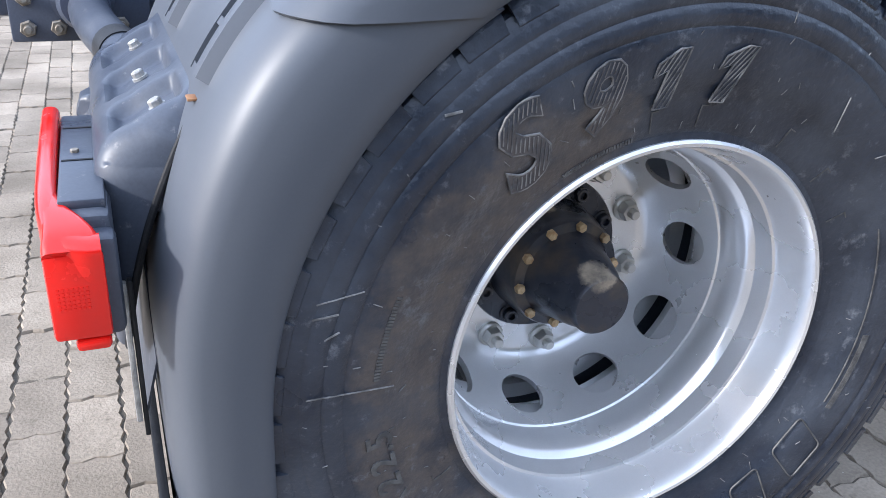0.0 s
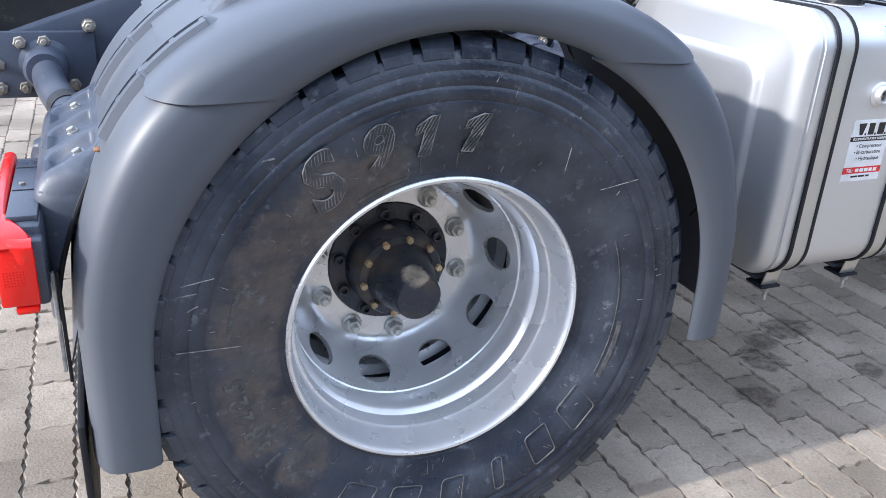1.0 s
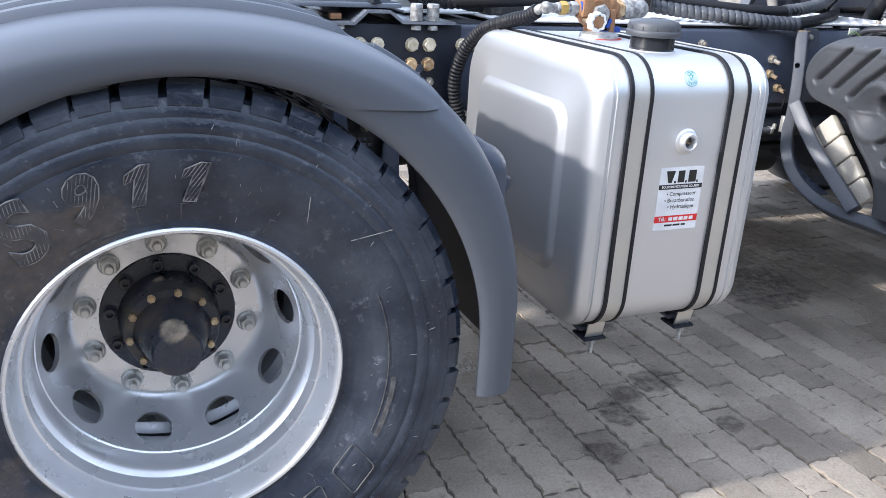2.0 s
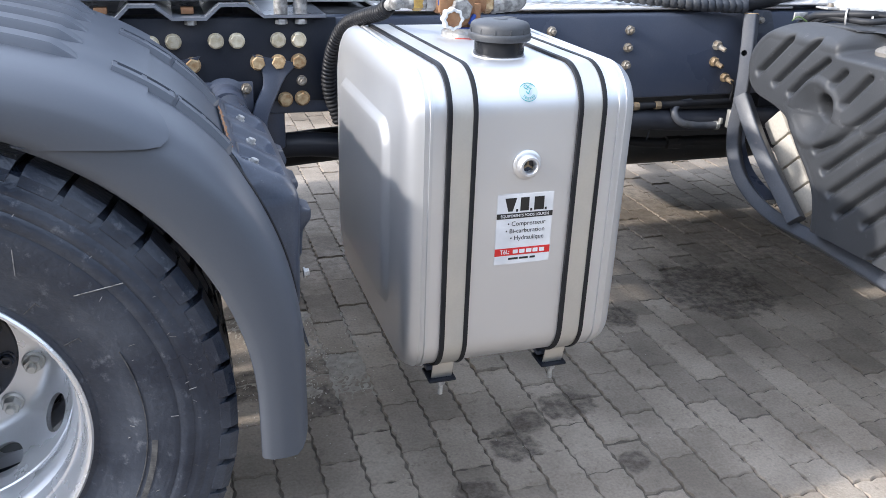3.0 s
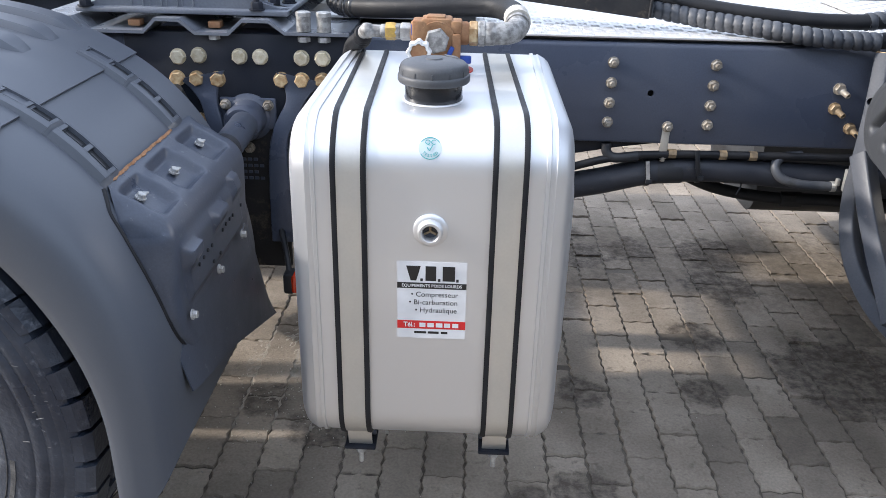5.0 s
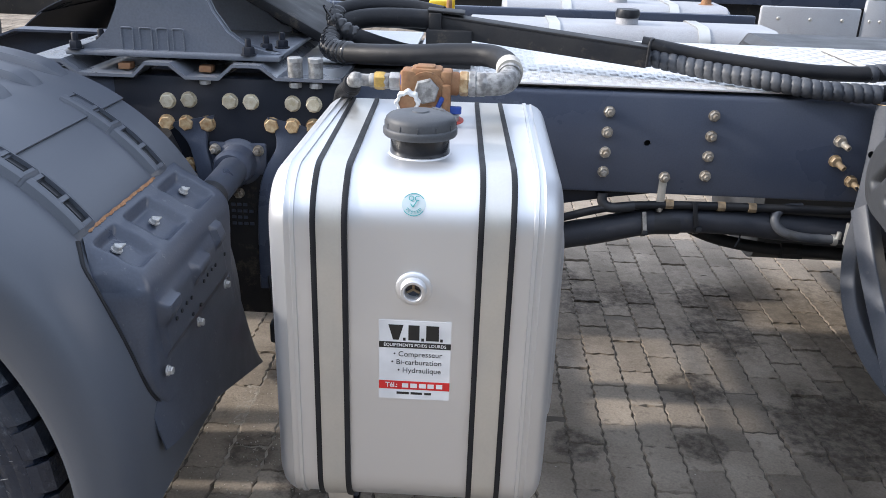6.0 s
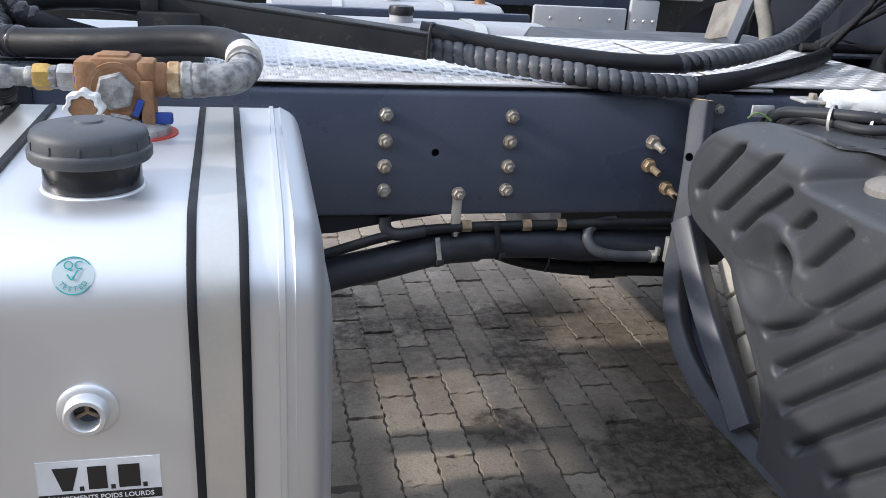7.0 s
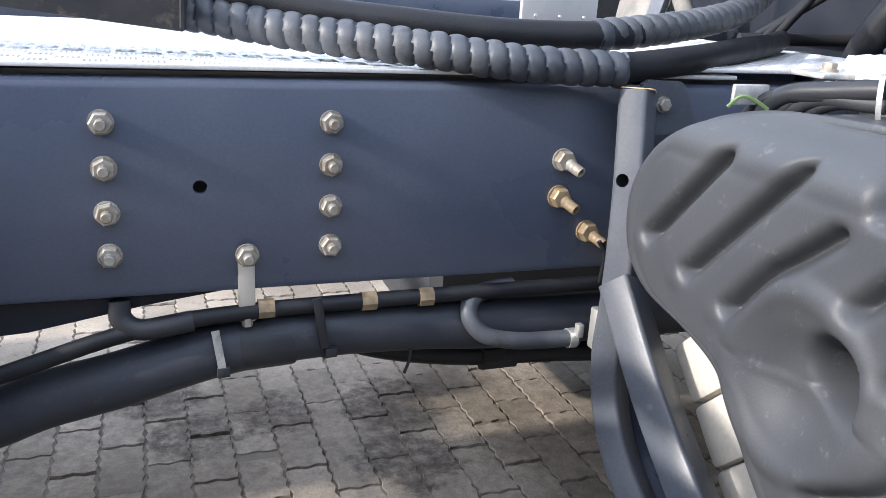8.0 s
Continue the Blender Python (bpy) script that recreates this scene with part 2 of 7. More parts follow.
M["brass_bright"] = material("yellow_brass", (0.55, 0.36, 0.08), 0.5, 0.3, other=(0.30, 0.20, 0.08), scale=60, mix=0.8, fine=300)
M["red_tape"] = material("red_seal", (0.5, 0.05, 0.03), 0.5)
M["cable_green"] = material("green_wire", (0.10, 0.16, 0.06), 0.5)
M["grit"] = material("pale_grit", (0.50, 0.46, 0.40), 0.9, per_island=0.4)
M["sand"] = material("spilt_sand", (0.36, 0.325, 0.27), 0.95, other=(0.22, 0.195, 0.16), scale=30, mix=0.8, fine=260, bump=0.6)
# for the unseen walls that hold back light from the horizon
M["sky_block_wall"] = material("sky_block_wall", (0.13, 0.145, 0.125), 0.8, other=(0.08, 0.09, 0.075), scale=0.8, mix=0.8, fine=30, bump=0.3)
M["white"] = material("white_plastic", (0.72, 0.72, 0.70), 0.45, other=(0.5, 0.5, 0.48), scale=30, mix=0.5)
M["lens"] = material("red_lens", (0.80, 0.012, 0.006), 0.20, fine=300, bump=0.02, scale=20, mix=0.3, other=(0.72, 0.009, 0.005), coat=0.12, transmission=0.15, speckle=0.05)
M["lens_dark"] = material("orange_lens", (0.80, 0.05, 0.01), 0.2, fine=300, bump=0.02, scale=20, mix=0.3, coat=0.6, transmission=0.2)
M["deck"] = material("deck_aluminium", (0.72, 0.715, 0.705), 0.46, 0.6, other=(0.60, 0.59, 0.575), scale=6, mix=0.5, fine=300, bump=0.05)
M["paver"] = material("paver_concrete", (0.33, 0.281, 0.226), 0.88, other=(0.21, 0.177, 0.14), scale=3.0, mix=0.9, contrast=(0.38, 0.62), detail=8.0, grime_shade=GRIME_SHADE, spots=SPILLS, spot_colour=(0.045, 0.036, 0.029), spot_most=0.8, fine=130, bump=0.55, per_object=0.22, depth=0.004, speckle=0.55, gloss=0.25, flecks=((0.11, 0.092, 0.071), 26, 0.56, 0.68, 0.55))
M["paver_far"] = material("paver_concrete_field", (0.33, 0.281, 0.226), 0.88, other=(0.21, 0.177, 0.14), scale=3.0, mix=0.9, contrast=(0.38, 0.62), detail=8.0, grime_shade=GRIME_SHADE, spots=SPILLS, spot_colour=(0.045, 0.036, 0.029), spot_most=0.8, fine=130, bump=0.55, per_island=0.22, depth=0.004, speckle=0.55, gloss=0.25, flecks=((0.11, 0.092, 0.071), 26, 0.56, 0.68, 0.55))
M["joint"] = material("joint_sand", (0.14, 0.118, 0.092), 0.95, other=(0.07, 0.06, 0.047), scale=9, mix=0.85, fine=300, bump=0.6)
M["corroded"] = material("corroded_steel", (0.36, 0.355, 0.34), 0.62, 0.2, other=(0.15, 0.145, 0.14), scale=70, mix=0.9, fine=420, bump=0.5, contrast=(0.40, 0.60))
M["cap"] = material("cap_plastic", (0.050, 0.053, 0.059), 0.50, scale=12, other=(0.075, 0.079, 0.085), mix=0.5, fine=300, bump=0.08)
M["carrier"] = material("carrier_paint", (0.066, 0.073, 0.088), 0.38, gloss=0.25, scale=9, other=(0.11, 0.115, 0.127), mix=0.6, fine=220, bump=0.06, flecks=((0.25, 0.245, 0.24), 30, 0.62, 0.70, 0.4))
M["sticker"] = material("sticker_white", (0.78, 0.78, 0.78), 0.35, scale=12, fine=20, bump=0)
M["ink"] = material("ink_black", (0.015, 0.015, 0.015), 0.4, fine=20, bump=0)
M["ink_red"] = material("ink_red", (0.62, 0.02, 0.02), 0.4, fine=20, bump=0)
M["ink_teal"] = material("ink_teal", (0.02, 0.32, 0.32), 0.4, fine=20, bump=0)
M["qc"] = material("sticker_pale", (0.48, 0.56, 0.58), 0.4, fine=20, bump=0)
M["dark"] = material("dark_steel", (0.018, 0.019, 0.022), 0.55, scale=10, other=(0.035, 0.034, 0.033), mix=0.6, flecks=((0.13, 0.105, 0.08), 18, 0.57, 0.68, 0.5), gloss=0.24)
M["bgtank"] = material("painted_tank", (0.40, 0.41, 0.43), 0.55, 0.2, scale=3, other=(0.30, 0.30, 0.31), mix=0.6, flecks=((0.2, 0.18, 0.15), 9, 0.6, 0.72, 0.4))
M["cream"] = material("cream_panel", (0.55, 0.52, 0.46), 0.6, scale=9, other=(0.44, 0.41, 0.35), mix=0.6)
M["dusty"] = material("dusty_sheet", (0.24, 0.225, 0.20), 0.75, 0.1, other=(0.12, 0.112, 0.10), scale=14, mix=0.8, fine=200, bump=0.3)
M["yellow"] = material("yellow_paint", (0.75, 0.5, 0.01), 0.4)
M["asphalt"] = material("far_ground", (0.30, 0.28, 0.25), 0.95, other=(0.2, 0.19, 0.17), scale=0.8, mix=0.8, fine=30, bump=0.3)


# ---- mesh helpers ----
def mesh_of(name, bm, mat, smooth=40):
    bmesh.ops.recalc_face_normals(bm, faces=bm.faces)
    me = bpy.data.meshes.new(name)
    if smooth:
        for f in bm.faces:
            f.smooth = True
        for e in bm.edges:
            if len(e.link_faces) == 2 and e.calc_face_angle(0) > radians(smooth):
                e.smooth = False
    bm.to_mesh(me)
    bm.free()
    me.materials.append(mat)
    return me


def part(name, bm, mat, parent=None, label="", smooth=40):
    """Links a bmesh as one mesh object, under a thing or a part where a parent is given."""
    ob = new(name, mesh_of(name, bm, mat, smooth))
    ob.parent = parent
    if label:
        ob["label"] = label
    return ob


def thing(name, label, category, at=(0, 0, 0), group="", kind=""):
    ob = new(name)
    ob.location = at
    return tagged(ob, label, category, group, kind)


def put(ob, parent, m):
    """A part that shares another's mesh, at the pose m under its parent."""
    o = ob.copy()
    scene.collection.objects.link(o)
    o.parent, o.matrix_basis = parent, m
    return o


def add_box(bm, c, s, bevel=0.0, m=None, segments=2):
    v = bmesh.ops.create_cube(bm, size=1)["verts"]
    bmesh.ops.scale(bm, vec=s, verts=v)
    if bevel:
        es = list({e for q in v for e in q.link_edges})
        v = list({q for f in bmesh.ops.bevel(bm, geom=es, offset=bevel, segments=segments, affect="EDGES", profile=0.5)["faces"] for q in f.verts} | {q for q in v if q.is_valid})
    bmesh.ops.transform(bm, matrix=Matrix.Translation(c) @ (m or Matrix()), verts=v)
    return v


def box(c, s, bevel=0.0, m=None):
    bm = bmesh.new()
    add_box(bm, c, s, bevel, m)
    return bm


def add_lathe(bm, profile, n=64, m=None, closed=False, arc=None):
    """Turns a profile of (radius, height) round the local z axis."""
    m = m or Matrix()
    rings = []
    for r, h in profile:
        if r < 1e-6:
            rings.append([bm.verts.new(m @ Vector((0, 0, h)))])
        else:
            rings.append([bm.verts.new(m @ Vector((r * math.cos(2 * math.pi * k / n), r * math.sin(2 * math.pi * k / n), h))) for k in range(n)])
    pairs = list(zip(rings, rings[1:])) + ([(rings[-1], rings[0])] if closed else [])
    for a, b in pairs:
        for k in range(n):
            q = [a[k % len(a)], a[(k + 1) % n % len(a)], b[(k + 1) % n % len(b)], b[k % len(b)]]
            q = list(dict.fromkeys(q))
            if len(q) > 2:
                bm.faces.new(q)
    return bm


def lathe(profile, n=64, m=None, closed=False):
    return add_lathe(bmesh.new(), profile, n, m, closed)


TO_Y = Matrix.Rotation(radians(-90), 4, "X")  # local z becomes world y
TO_OUT = Matrix.Rotation(radians(90), 4, "X")  # local z becomes world -y
TO_X = Matrix.Rotation(radians(90), 4, "Y")


def smooth_path(points, per=8):
    """A Catmull-Rom curve through the points."""
    p = [Vector(q) for q in points]
    p = [2 * p[0] - p[1]] + p + [2 * p[-1] - p[-2]]
    out = []
    for a, b, c, d in zip(p, p[1:], p[2:], p[3:]):
        for k in range(per):
            t = k / per
            out.append(0.5 * (2 * b + (c - a) * t + (2 * a - 5 * b + 4 * c - d) * t * t + (3 * b - a - 3 * c + d) * t**3))
    return out + [p[-2]]


def frames_along(path, up=(0, 0, 1)):
    """Side and normal vectors carried along a path without twist."""
    out, n = [], Vector(up)
    for k, p in enumerate(path):
        t = (path[min(k + 1, len(path) - 1)] - path[max(k - 1, 0)]).normalized()
        n = (n - t * n.dot(t)).normalized()
        out.append((p, t.cross(n), n))
    return out


def add_sweep(bm, path, section, caps=True, up=(0, 0, 1)):
    """Sweeps a closed section, a function of the step or a list of (side, up), along a path."""
    rings = []
    for k, (p, s, n) in enumerate(frames_along(path, up)):
        sec = section(k) if callable(section) else section
        rings.append([bm.verts.new(p + s * a + n * b) for a, b in sec])
    for a, b in zip(rings, rings[1:]):
        for k in range(len(a)):
            bm.faces.new((a[k], a[(k + 1) % len(a)], b[(k + 1) % len(a)], b[k]))
    if caps:
        bm.faces.new(rings[0][::-1])
        bm.faces.new(rings[-1])
    return bm


def circle(r, n=14):
    return [(r * math.cos(2 * math.pi * k / n), r * math.sin(2 * math.pi * k / n)) for k in range(n)]


def pipe(points, r, n=14, per=8, up=(0, 0, 1)):
    return add_sweep(bmesh.new(), smooth_path(points, per), circle(r, n), up=up)


def grid_shell(rows, thick):
    """A sheet from rows of points, thickened along its normals."""
    bm = bmesh.new()
    vs = [[bm.verts.new(p) for p in row] for row in rows]
    for a, b in zip(vs, vs[1:]):
        for k in range(len(a) - 1):
            bm.faces.new((a[k], a[k + 1], b[k + 1], b[k]))
    bmesh.ops.recalc_face_normals(bm, faces=bm.faces)
    bmesh.ops.solidify(bm, geom=list(bm.faces), thickness=thick)
    return bm


def cut(ob, cutters):
    """Cuts the bmeshes out of a mesh object for good."""
    for bm in cutters:
        me = bpy.data.meshes.new("cutter")
        bmesh.ops.recalc_face_normals(bm, faces=bm.faces)
        bm.to_mesh(me)
        bm.free()
        c = new("cutter", me)
        mod = ob.modifiers.new("cut", "BOOLEAN")
        mod.operation, mod.object, mod.solver = "DIFFERENCE", c, "EXACT"
        bpy.context.view_layer.update()
        fresh = bpy.data.meshes.new_from_object(ob.evaluated_get(bpy.context.evaluated_depsgraph_get()))
        ob.modifiers.clear()
        ob.data = fresh
        bpy.data.objects.remove(c)
    bm = bmesh.new()
    bm.from_mesh(ob.data)
    for e in bm.edges:
        e.smooth = not (len(e.link_faces) == 2 and e.calc_face_angle(0) > radians(40))
    bm.to_mesh(ob.data)
    bm.free()


def add_hex(bm, r, h, m, washer=0.0, stud=0.0, chamfer=True):
    """A hexagon head of that radius and height on the local z axis, with a washer below and a stud end above."""
    base = 0.0
    if washer:
        add_lathe(bm, [(0, 0), (washer, 0), (washer, 0.003), (0, 0.003)], 20, m)
        base = 0.003
    add_lathe(bm, [(0, base), (r, base), (r, base + h * 0.8), (r * 0.86, base + h), (0, base + h)], 6, m)
    if stud:
        add_lathe(bm, [(r * 0.5, base + h - 0.001), (r * 0.5, base + h + stud * 0.8), (r * 0.4, base + h + stud), (0, base + h + stud)], 12, m)
    return bm


def text_bmesh(body, size, m, extrude=0.0006, align="CENTER", spacing=1.0, offset=0.0, squeeze=1.0, line=0.0, shear=0.0):
    cu = bpy.data.curves.new("writing", "FONT")
    cu.body, cu.size, cu.extrude, cu.align_x, cu.align_y = body, size, extrude, align, "CENTER"
    cu.space_character, cu.offset, cu.resolution_u, cu.shear = spacing, offset, 3, shear
    if line:
        cu.fill_mode, cu.bevel_depth, cu.bevel_resolution = "NONE", line, 1
    ob = new("writing", cu)
    bpy.context.view_layer.update()
    me = bpy.data.meshes.new_from_object(ob.evaluated_get(bpy.context.evaluated_depsgraph_get()))
    bpy.data.objects.remove(ob)
    bpy.data.curves.remove(cu)
    bm = bmesh.new()
    bm.from_mesh(me)
    bpy.data.meshes.remove(me)
    bmesh.ops.transform(bm, matrix=m @ Matrix.Diagonal((squeeze, 1, 1, 1)), verts=bm.verts)
    return bm


def add_tube(bm, path, outer, inner, up=(0, 0, 1)):
    """A hollow tube along a path, open at both ends."""
    rings = []
    for p, s, n in frames_along(path, up):
        rings.append(([bm.verts.new(p + s * a + n * b) for a, b in outer], [bm.verts.new(p + s * a + n * b) for a, b in inner]))
    c = len(outer)
    for (ao, ai), (bo, bi) in zip(rings, rings[1:]):
        for k in range(c):
            bm.faces.new((ao[k], ao[(k + 1) % c], bo[(k + 1) % c], bo[k]))
            bm.faces.new((ai[k], bi[k], bi[(k + 1) % c], ai[(k + 1) % c]))
    for o, i in (rings[0], rings[-1]):
        for k in range(c):
            bm.faces.new((o[k], o[(k + 1) % c], i[(k + 1) % c], i[k]))
    return bm


ONE = ((-0.09, -0.36), (0.11, -0.36), (0.11, 0.36), (-0.04, 0.36), (-0.25, 0.22), (-0.25, 0.06), (-0.09, 0.13))


def glyph_one(size, m, height, shear):
    """The figure one with a flag, as a raised plate."""
    bm = bmesh.new()
    low = [bm.verts.new(m @ Vector(((x + y * shear) * size, y * size, -height))) for x, y in ONE]
    if not height:
        bm.faces.new(low)
        return bm
    high = [bm.verts.new(m @ Vector(((x + y * shear) * size, y * size, height))) for x, y in ONE]
    bm.faces.new(low[::-1])
    bm.faces.new(high)
    for k in range(len(ONE)):
        bm.faces.new((low[k], low[(k + 1) % len(ONE)], high[(k + 1) % len(ONE)], high[k]))
    return bm


def hatch_lines(body, size, m, step, width, angle, offset, shear):
    """Slanting raised lines that fill the shape of a character."""
    flat_text = glyph_one(size, Matrix(), 0.0, shear) if body == "1" else text_bmesh(body, size, Matrix(), 0.0, offset=offset, shear=shear)
    flat_text.normal_update()
    bmesh.ops.triangulate(flat_text, faces=flat_text.faces)
    tri = np.array([[(v.co.x, v.co.y) for v in f.verts] for f in flat_text.faces])
    flat_text.free()
    a, b, c = tri[:, 0], tri[:, 1], tri[:, 2]

    def side(p, q, x, y):
        return (q[:, 0] - p[:, 0]) * (y - p[:, 1]) - (q[:, 1] - p[:, 1]) * (x - p[:, 0])

    bm = bmesh.new()
    ca, sa = math.cos(radians(angle)), math.sin(radians(angle))
    for k in range(-int(size / step), int(size / step) + 1):
        start = None
        for i in range(-60, 62):
            u, v = i * size / 80, k * step
            x, y = u * ca - v * sa, u * sa + v * ca
            d = np.stack([side(a, b, x, y), side(b, c, x, y), side(c, a, x, y)])
            inside = bool(np.any(np.all(d >= 0, axis=0) | np.all(d <= 0, axis=0))) and i < 61
            if inside and start is None:
                start = u
            elif not inside and start is not None:
                if u - start > 0.004:
                    add_box(bm, (0, 0, 0), (u - start - size / 80, width, 0.004), 0, m @ Matrix.Rotation(radians(angle), 4, "Z") @ Matrix.Translation(((u + start) / 2, v, 0)))
                start = None
    return bm


def rounded(w, h, r, n=6):
    """The outline of a rounded rectangle, counter-clockwise."""
    out = []
    for cx, cy, a in ((w / 2 - r, h / 2 - r, 0), (-w / 2 + r, h / 2 - r, 90), (-w / 2 + r, -h / 2 + r, 180), (w / 2 - r, -h / 2 + r, 270)):
        for k in range(n + 1):
            q = radians(a + 90 * k / n)
            out.append((cx + r * math.cos(q), cy + r * math.sin(q)))
    return out


# ---- ground ----
ground = part("ground", box((0, 0, -0.13), (400, 400, 0.2)), M["asphalt"], smooth=0)
tagged(ground, "grey-beige yard ground running to the horizon", "ground", kind="structure")
pavement = part("pavement", box((2.75, 2.1, -0.0215), (25.4, 21.8, 0.03)), M["joint"], smooth=0)
tagged(pavement, "worn interlocking concrete block paving with sandy joints", "pavement", kind="structure")

# ---- chassis rails ----
WEB, RAIL_LOW, RAIL_TOP = 0.976, 0.849, 1.119


def rail_section(x, top, web, side):
    t, w = 0.008, 0.085
    yz = [(0, RAIL_LOW), (w, RAIL_LOW), (w, RAIL_LOW + t), (0.016, RAIL_LOW + t), (t, RAIL_LOW + 0.016), (t, top - 0.016), (0.016, top - t), (w, top - t), (w, top), (0.012, top), (0.0035, top - 0.0035), (0, top - 0.012), (0, RAIL_LOW + 0.012), (0.0035, RAIL_LOW + 0.0035), (0.012, RAIL_LOW)]
    yz = yz[1:]
    return [(x, web + side * y, z) for y, z in yz]


def rail(web, side):
    bm = bmesh.new()
    rings = [[bm.verts.new(p) for p in rail_section(x, top, web, side)] for x, top in ((-1.5, 0.93), (-0.80, 0.945), (-0.34, RAIL_TOP - 0.01), (0.3, RAIL_TOP - 0.008), (3.9, RAIL_TOP))]
    for a, b in zip(rings, rings[1:]):
        for k in range(len(a)):
            bm.faces.new((a[k], a[(k + 1) % len(a)], b[(k + 1) % len(a)], b[k]))
    bm.faces.new(rings[0])
    bm.faces.new(rings[-1])
    return bm


chassis = thing("chassis_frame", "dark blue-grey painted steel truck ladder frame with bolted brackets", "truck chassis")
near_rail = part("side_rail", rail(WEB, 1), M["frame"], chassis)
cut(near_rail, [lathe([(0, -0.02), (0.0085, -0.02), (0.0085, 0.03), (0, 0.03)], 16, Matrix.Translation((1.684, WEB, 0.987)) @ TO_Y),
                lathe([(0, -0.02), (0.011, -0.02), (0.011, 0.03), (0, 0.03)], 16, Matrix.Translation((-0.627, WEB, 0.93)) @ TO_Y),
                lathe([(0, -0.02), (0.010, -0.02), (0.010, 0.03), (0, 0.03)], 16, Matrix.Translation((0.560, WEB, 1.05)) @ TO_Y),
                lathe([(0, -0.02), (0.010, -0.02), (0.010, 0.03), (0, 0.03)], 16, Matrix.Translation((0.718, WEB, 1.052)) @ TO_Y)])
part("side_rail", rail(WEB + 0.80, -1), M["frame"], chassis)
for x, low in ((-0.9, 0.9), (0.02, 1.052), (0.75, 0.745), (1.35, 0.9), (2.9, 0.9)):
    part("crossmember", box((x, WEB + 0.4, (1.06 + low) / 2), (0.07, 0.78, 1.06 - low), 0.01), M["frame"], chassis)
axle = thing("drive_axle", "dark cast drive axle housing with air springs between the wheels", "axle")
part("differential", lathe([(0, -0.36), (0.085, -0.36), (0.10, -0.26), (0.19, -0.15), (0.245, -0.05), (0.245, 0.05), (0.19, 0.15), (0.10, 0.26), (0.085, 0.36), (0, 0.36)], 40, Matrix.Translation((0, 1.376, 0.551)) @ TO_Y), M["dark"], axle)
part("propeller_shaft", pipe([(0.2, 1.32, 0.60), (0.8, 1.31, 0.645), (1.35, 1.30, 0.69)], 0.055, 20), M["dark"], axle)
# unseen beam, added to bound the sun patches on the paving
part("sun_block_beam", box((0.0, 1.376, 0.79), (0.10, 0.62, 0.10), 0.02), M["dark"], axle)
for x in (-0.34, 0.34):
    for y in (0.86, 1.92):
        part("air_spring", lathe([(0, -0.28), (0.12, -0.28), (0.13, -0.1), (0.155, -0.06), (0.16, 0.05), (0.145, 0.10), (0.16, 0.15), (0.16, 0.28), (0.14, 0.33), (0, 0.33)], 32, Matrix.Translation((x, y, 0.65))), M["hose"], axle, "black rubber air spring")
part("inner_liner", box((0.9, WEB + 0.025, 0.985), (3.5, 0.006, 0.235), 0), M["dark"], chassis)
bm = bmesh.new()
outline = ((1.20, 0.87), (1.74, 0.87), (1.72, 0.846), (1.62, 0.832), (1.48, 0.806), (1.20, 0.79))
ends = [[bm.verts.new((x, y, z)) for x, z in outline] for y in (1.0, 1.05)]
bm.faces.new(ends[0])
bm.faces.new(ends[1][::-1])
for k in range(6):
    bm.faces.new((ends[0][k], ends[0][(k + 1) % 6], ends[1][(k + 1) % 6], ends[1][k]))
part("lower_gusset", bm, M["frame_black"], chassis)
# plate under the fifth wheel, bolted to the web
bm = bmesh.new()
add_box(bm, (0.62, WEB - 0.004, 1.0), (0.62, 0.008, 0.225), 0.002)
part("web_plate", bm, M["frame_black"], chassis, "black-blue bolted web plate")

proto_nut = part("bolt", add_hex(bmesh.new(), 0.0134, 0.011, TO_OUT, washer=0.0146, stud=0.011), M["zinc"], chassis, "zinc bolt with nut", 30)
proto_nut.location = (1.579, WEB, 1.065)
for x in (1.579, 1.842):
    for k, z in enumerate((1.065, 1.012, 0.959, 0.907)):
        if (x, k) != (1.579, 0):
            put(proto_nut, chassis, pose(x, WEB, z, 0, 17 * k + 9 * x, 0))
put(proto_nut, chassis, pose(1.737, WEB - 0.006, 0.901))
proto_big = part("bolt", add_hex(bmesh.new(), 0.0195, 0.012, TO_OUT, washer=0.021), M["zinc_clean"], chassis, "", 30)
proto_big.location = (0.448, WEB - 0.008, 1.05)
proto_rusty = part("bolt", add_hex(bmesh.new(), 0.0188, 0.013, TO_OUT, washer=0.0212), M["zinc_rusty"], chassis, "rusty bolt", 30)
proto_rusty.location = (0.440, WEB - 0.008, 0.993)
for x in (0.503, 0.610, 0.664, 0.772, 0.827, 0.934, 0.988):
    put(proto_big, chassis, pose(x, WEB - 0.008, 1.0545, 0, 40 * x * 9, 0))
for x, z in ((0.492, 0.993), (0.547, 0.993), (0.716, 0.996), (0.770, 0.996), (0.492, 0.88), (0.785, 0.893), (0.832, 0.895), (0.825, 0.997)):
    put(proto_rusty, chassis, pose(x, WEB - 0.008, z, 0, 77 * x * 9, 0))
put(proto_rusty, chassis, pose(0.437, WEB - 0.008, 0.936) @ Matrix.Diagonal((0.7, 1, 0.7, 1)))
put(proto_nut, chassis, pose(0.624, WEB - 0.03, 0.815))
put(proto_nut, chassis, pose(0.832, WEB - 0.006, 0.944))
for x, z in ((-0.733, 0.94), (-0.680, 0.941), (-0.732, 0.832), (-0.622, 0.836), (-0.785, 0.831), (-0.785, 0.887), (-0.576, 0.977)):
    put(proto_nut, chassis, pose(x, WEB - 0.012, z, 0, 100 * x, 0) @ Matrix.Diagonal((1.15, 1.1, 1.15, 1)))
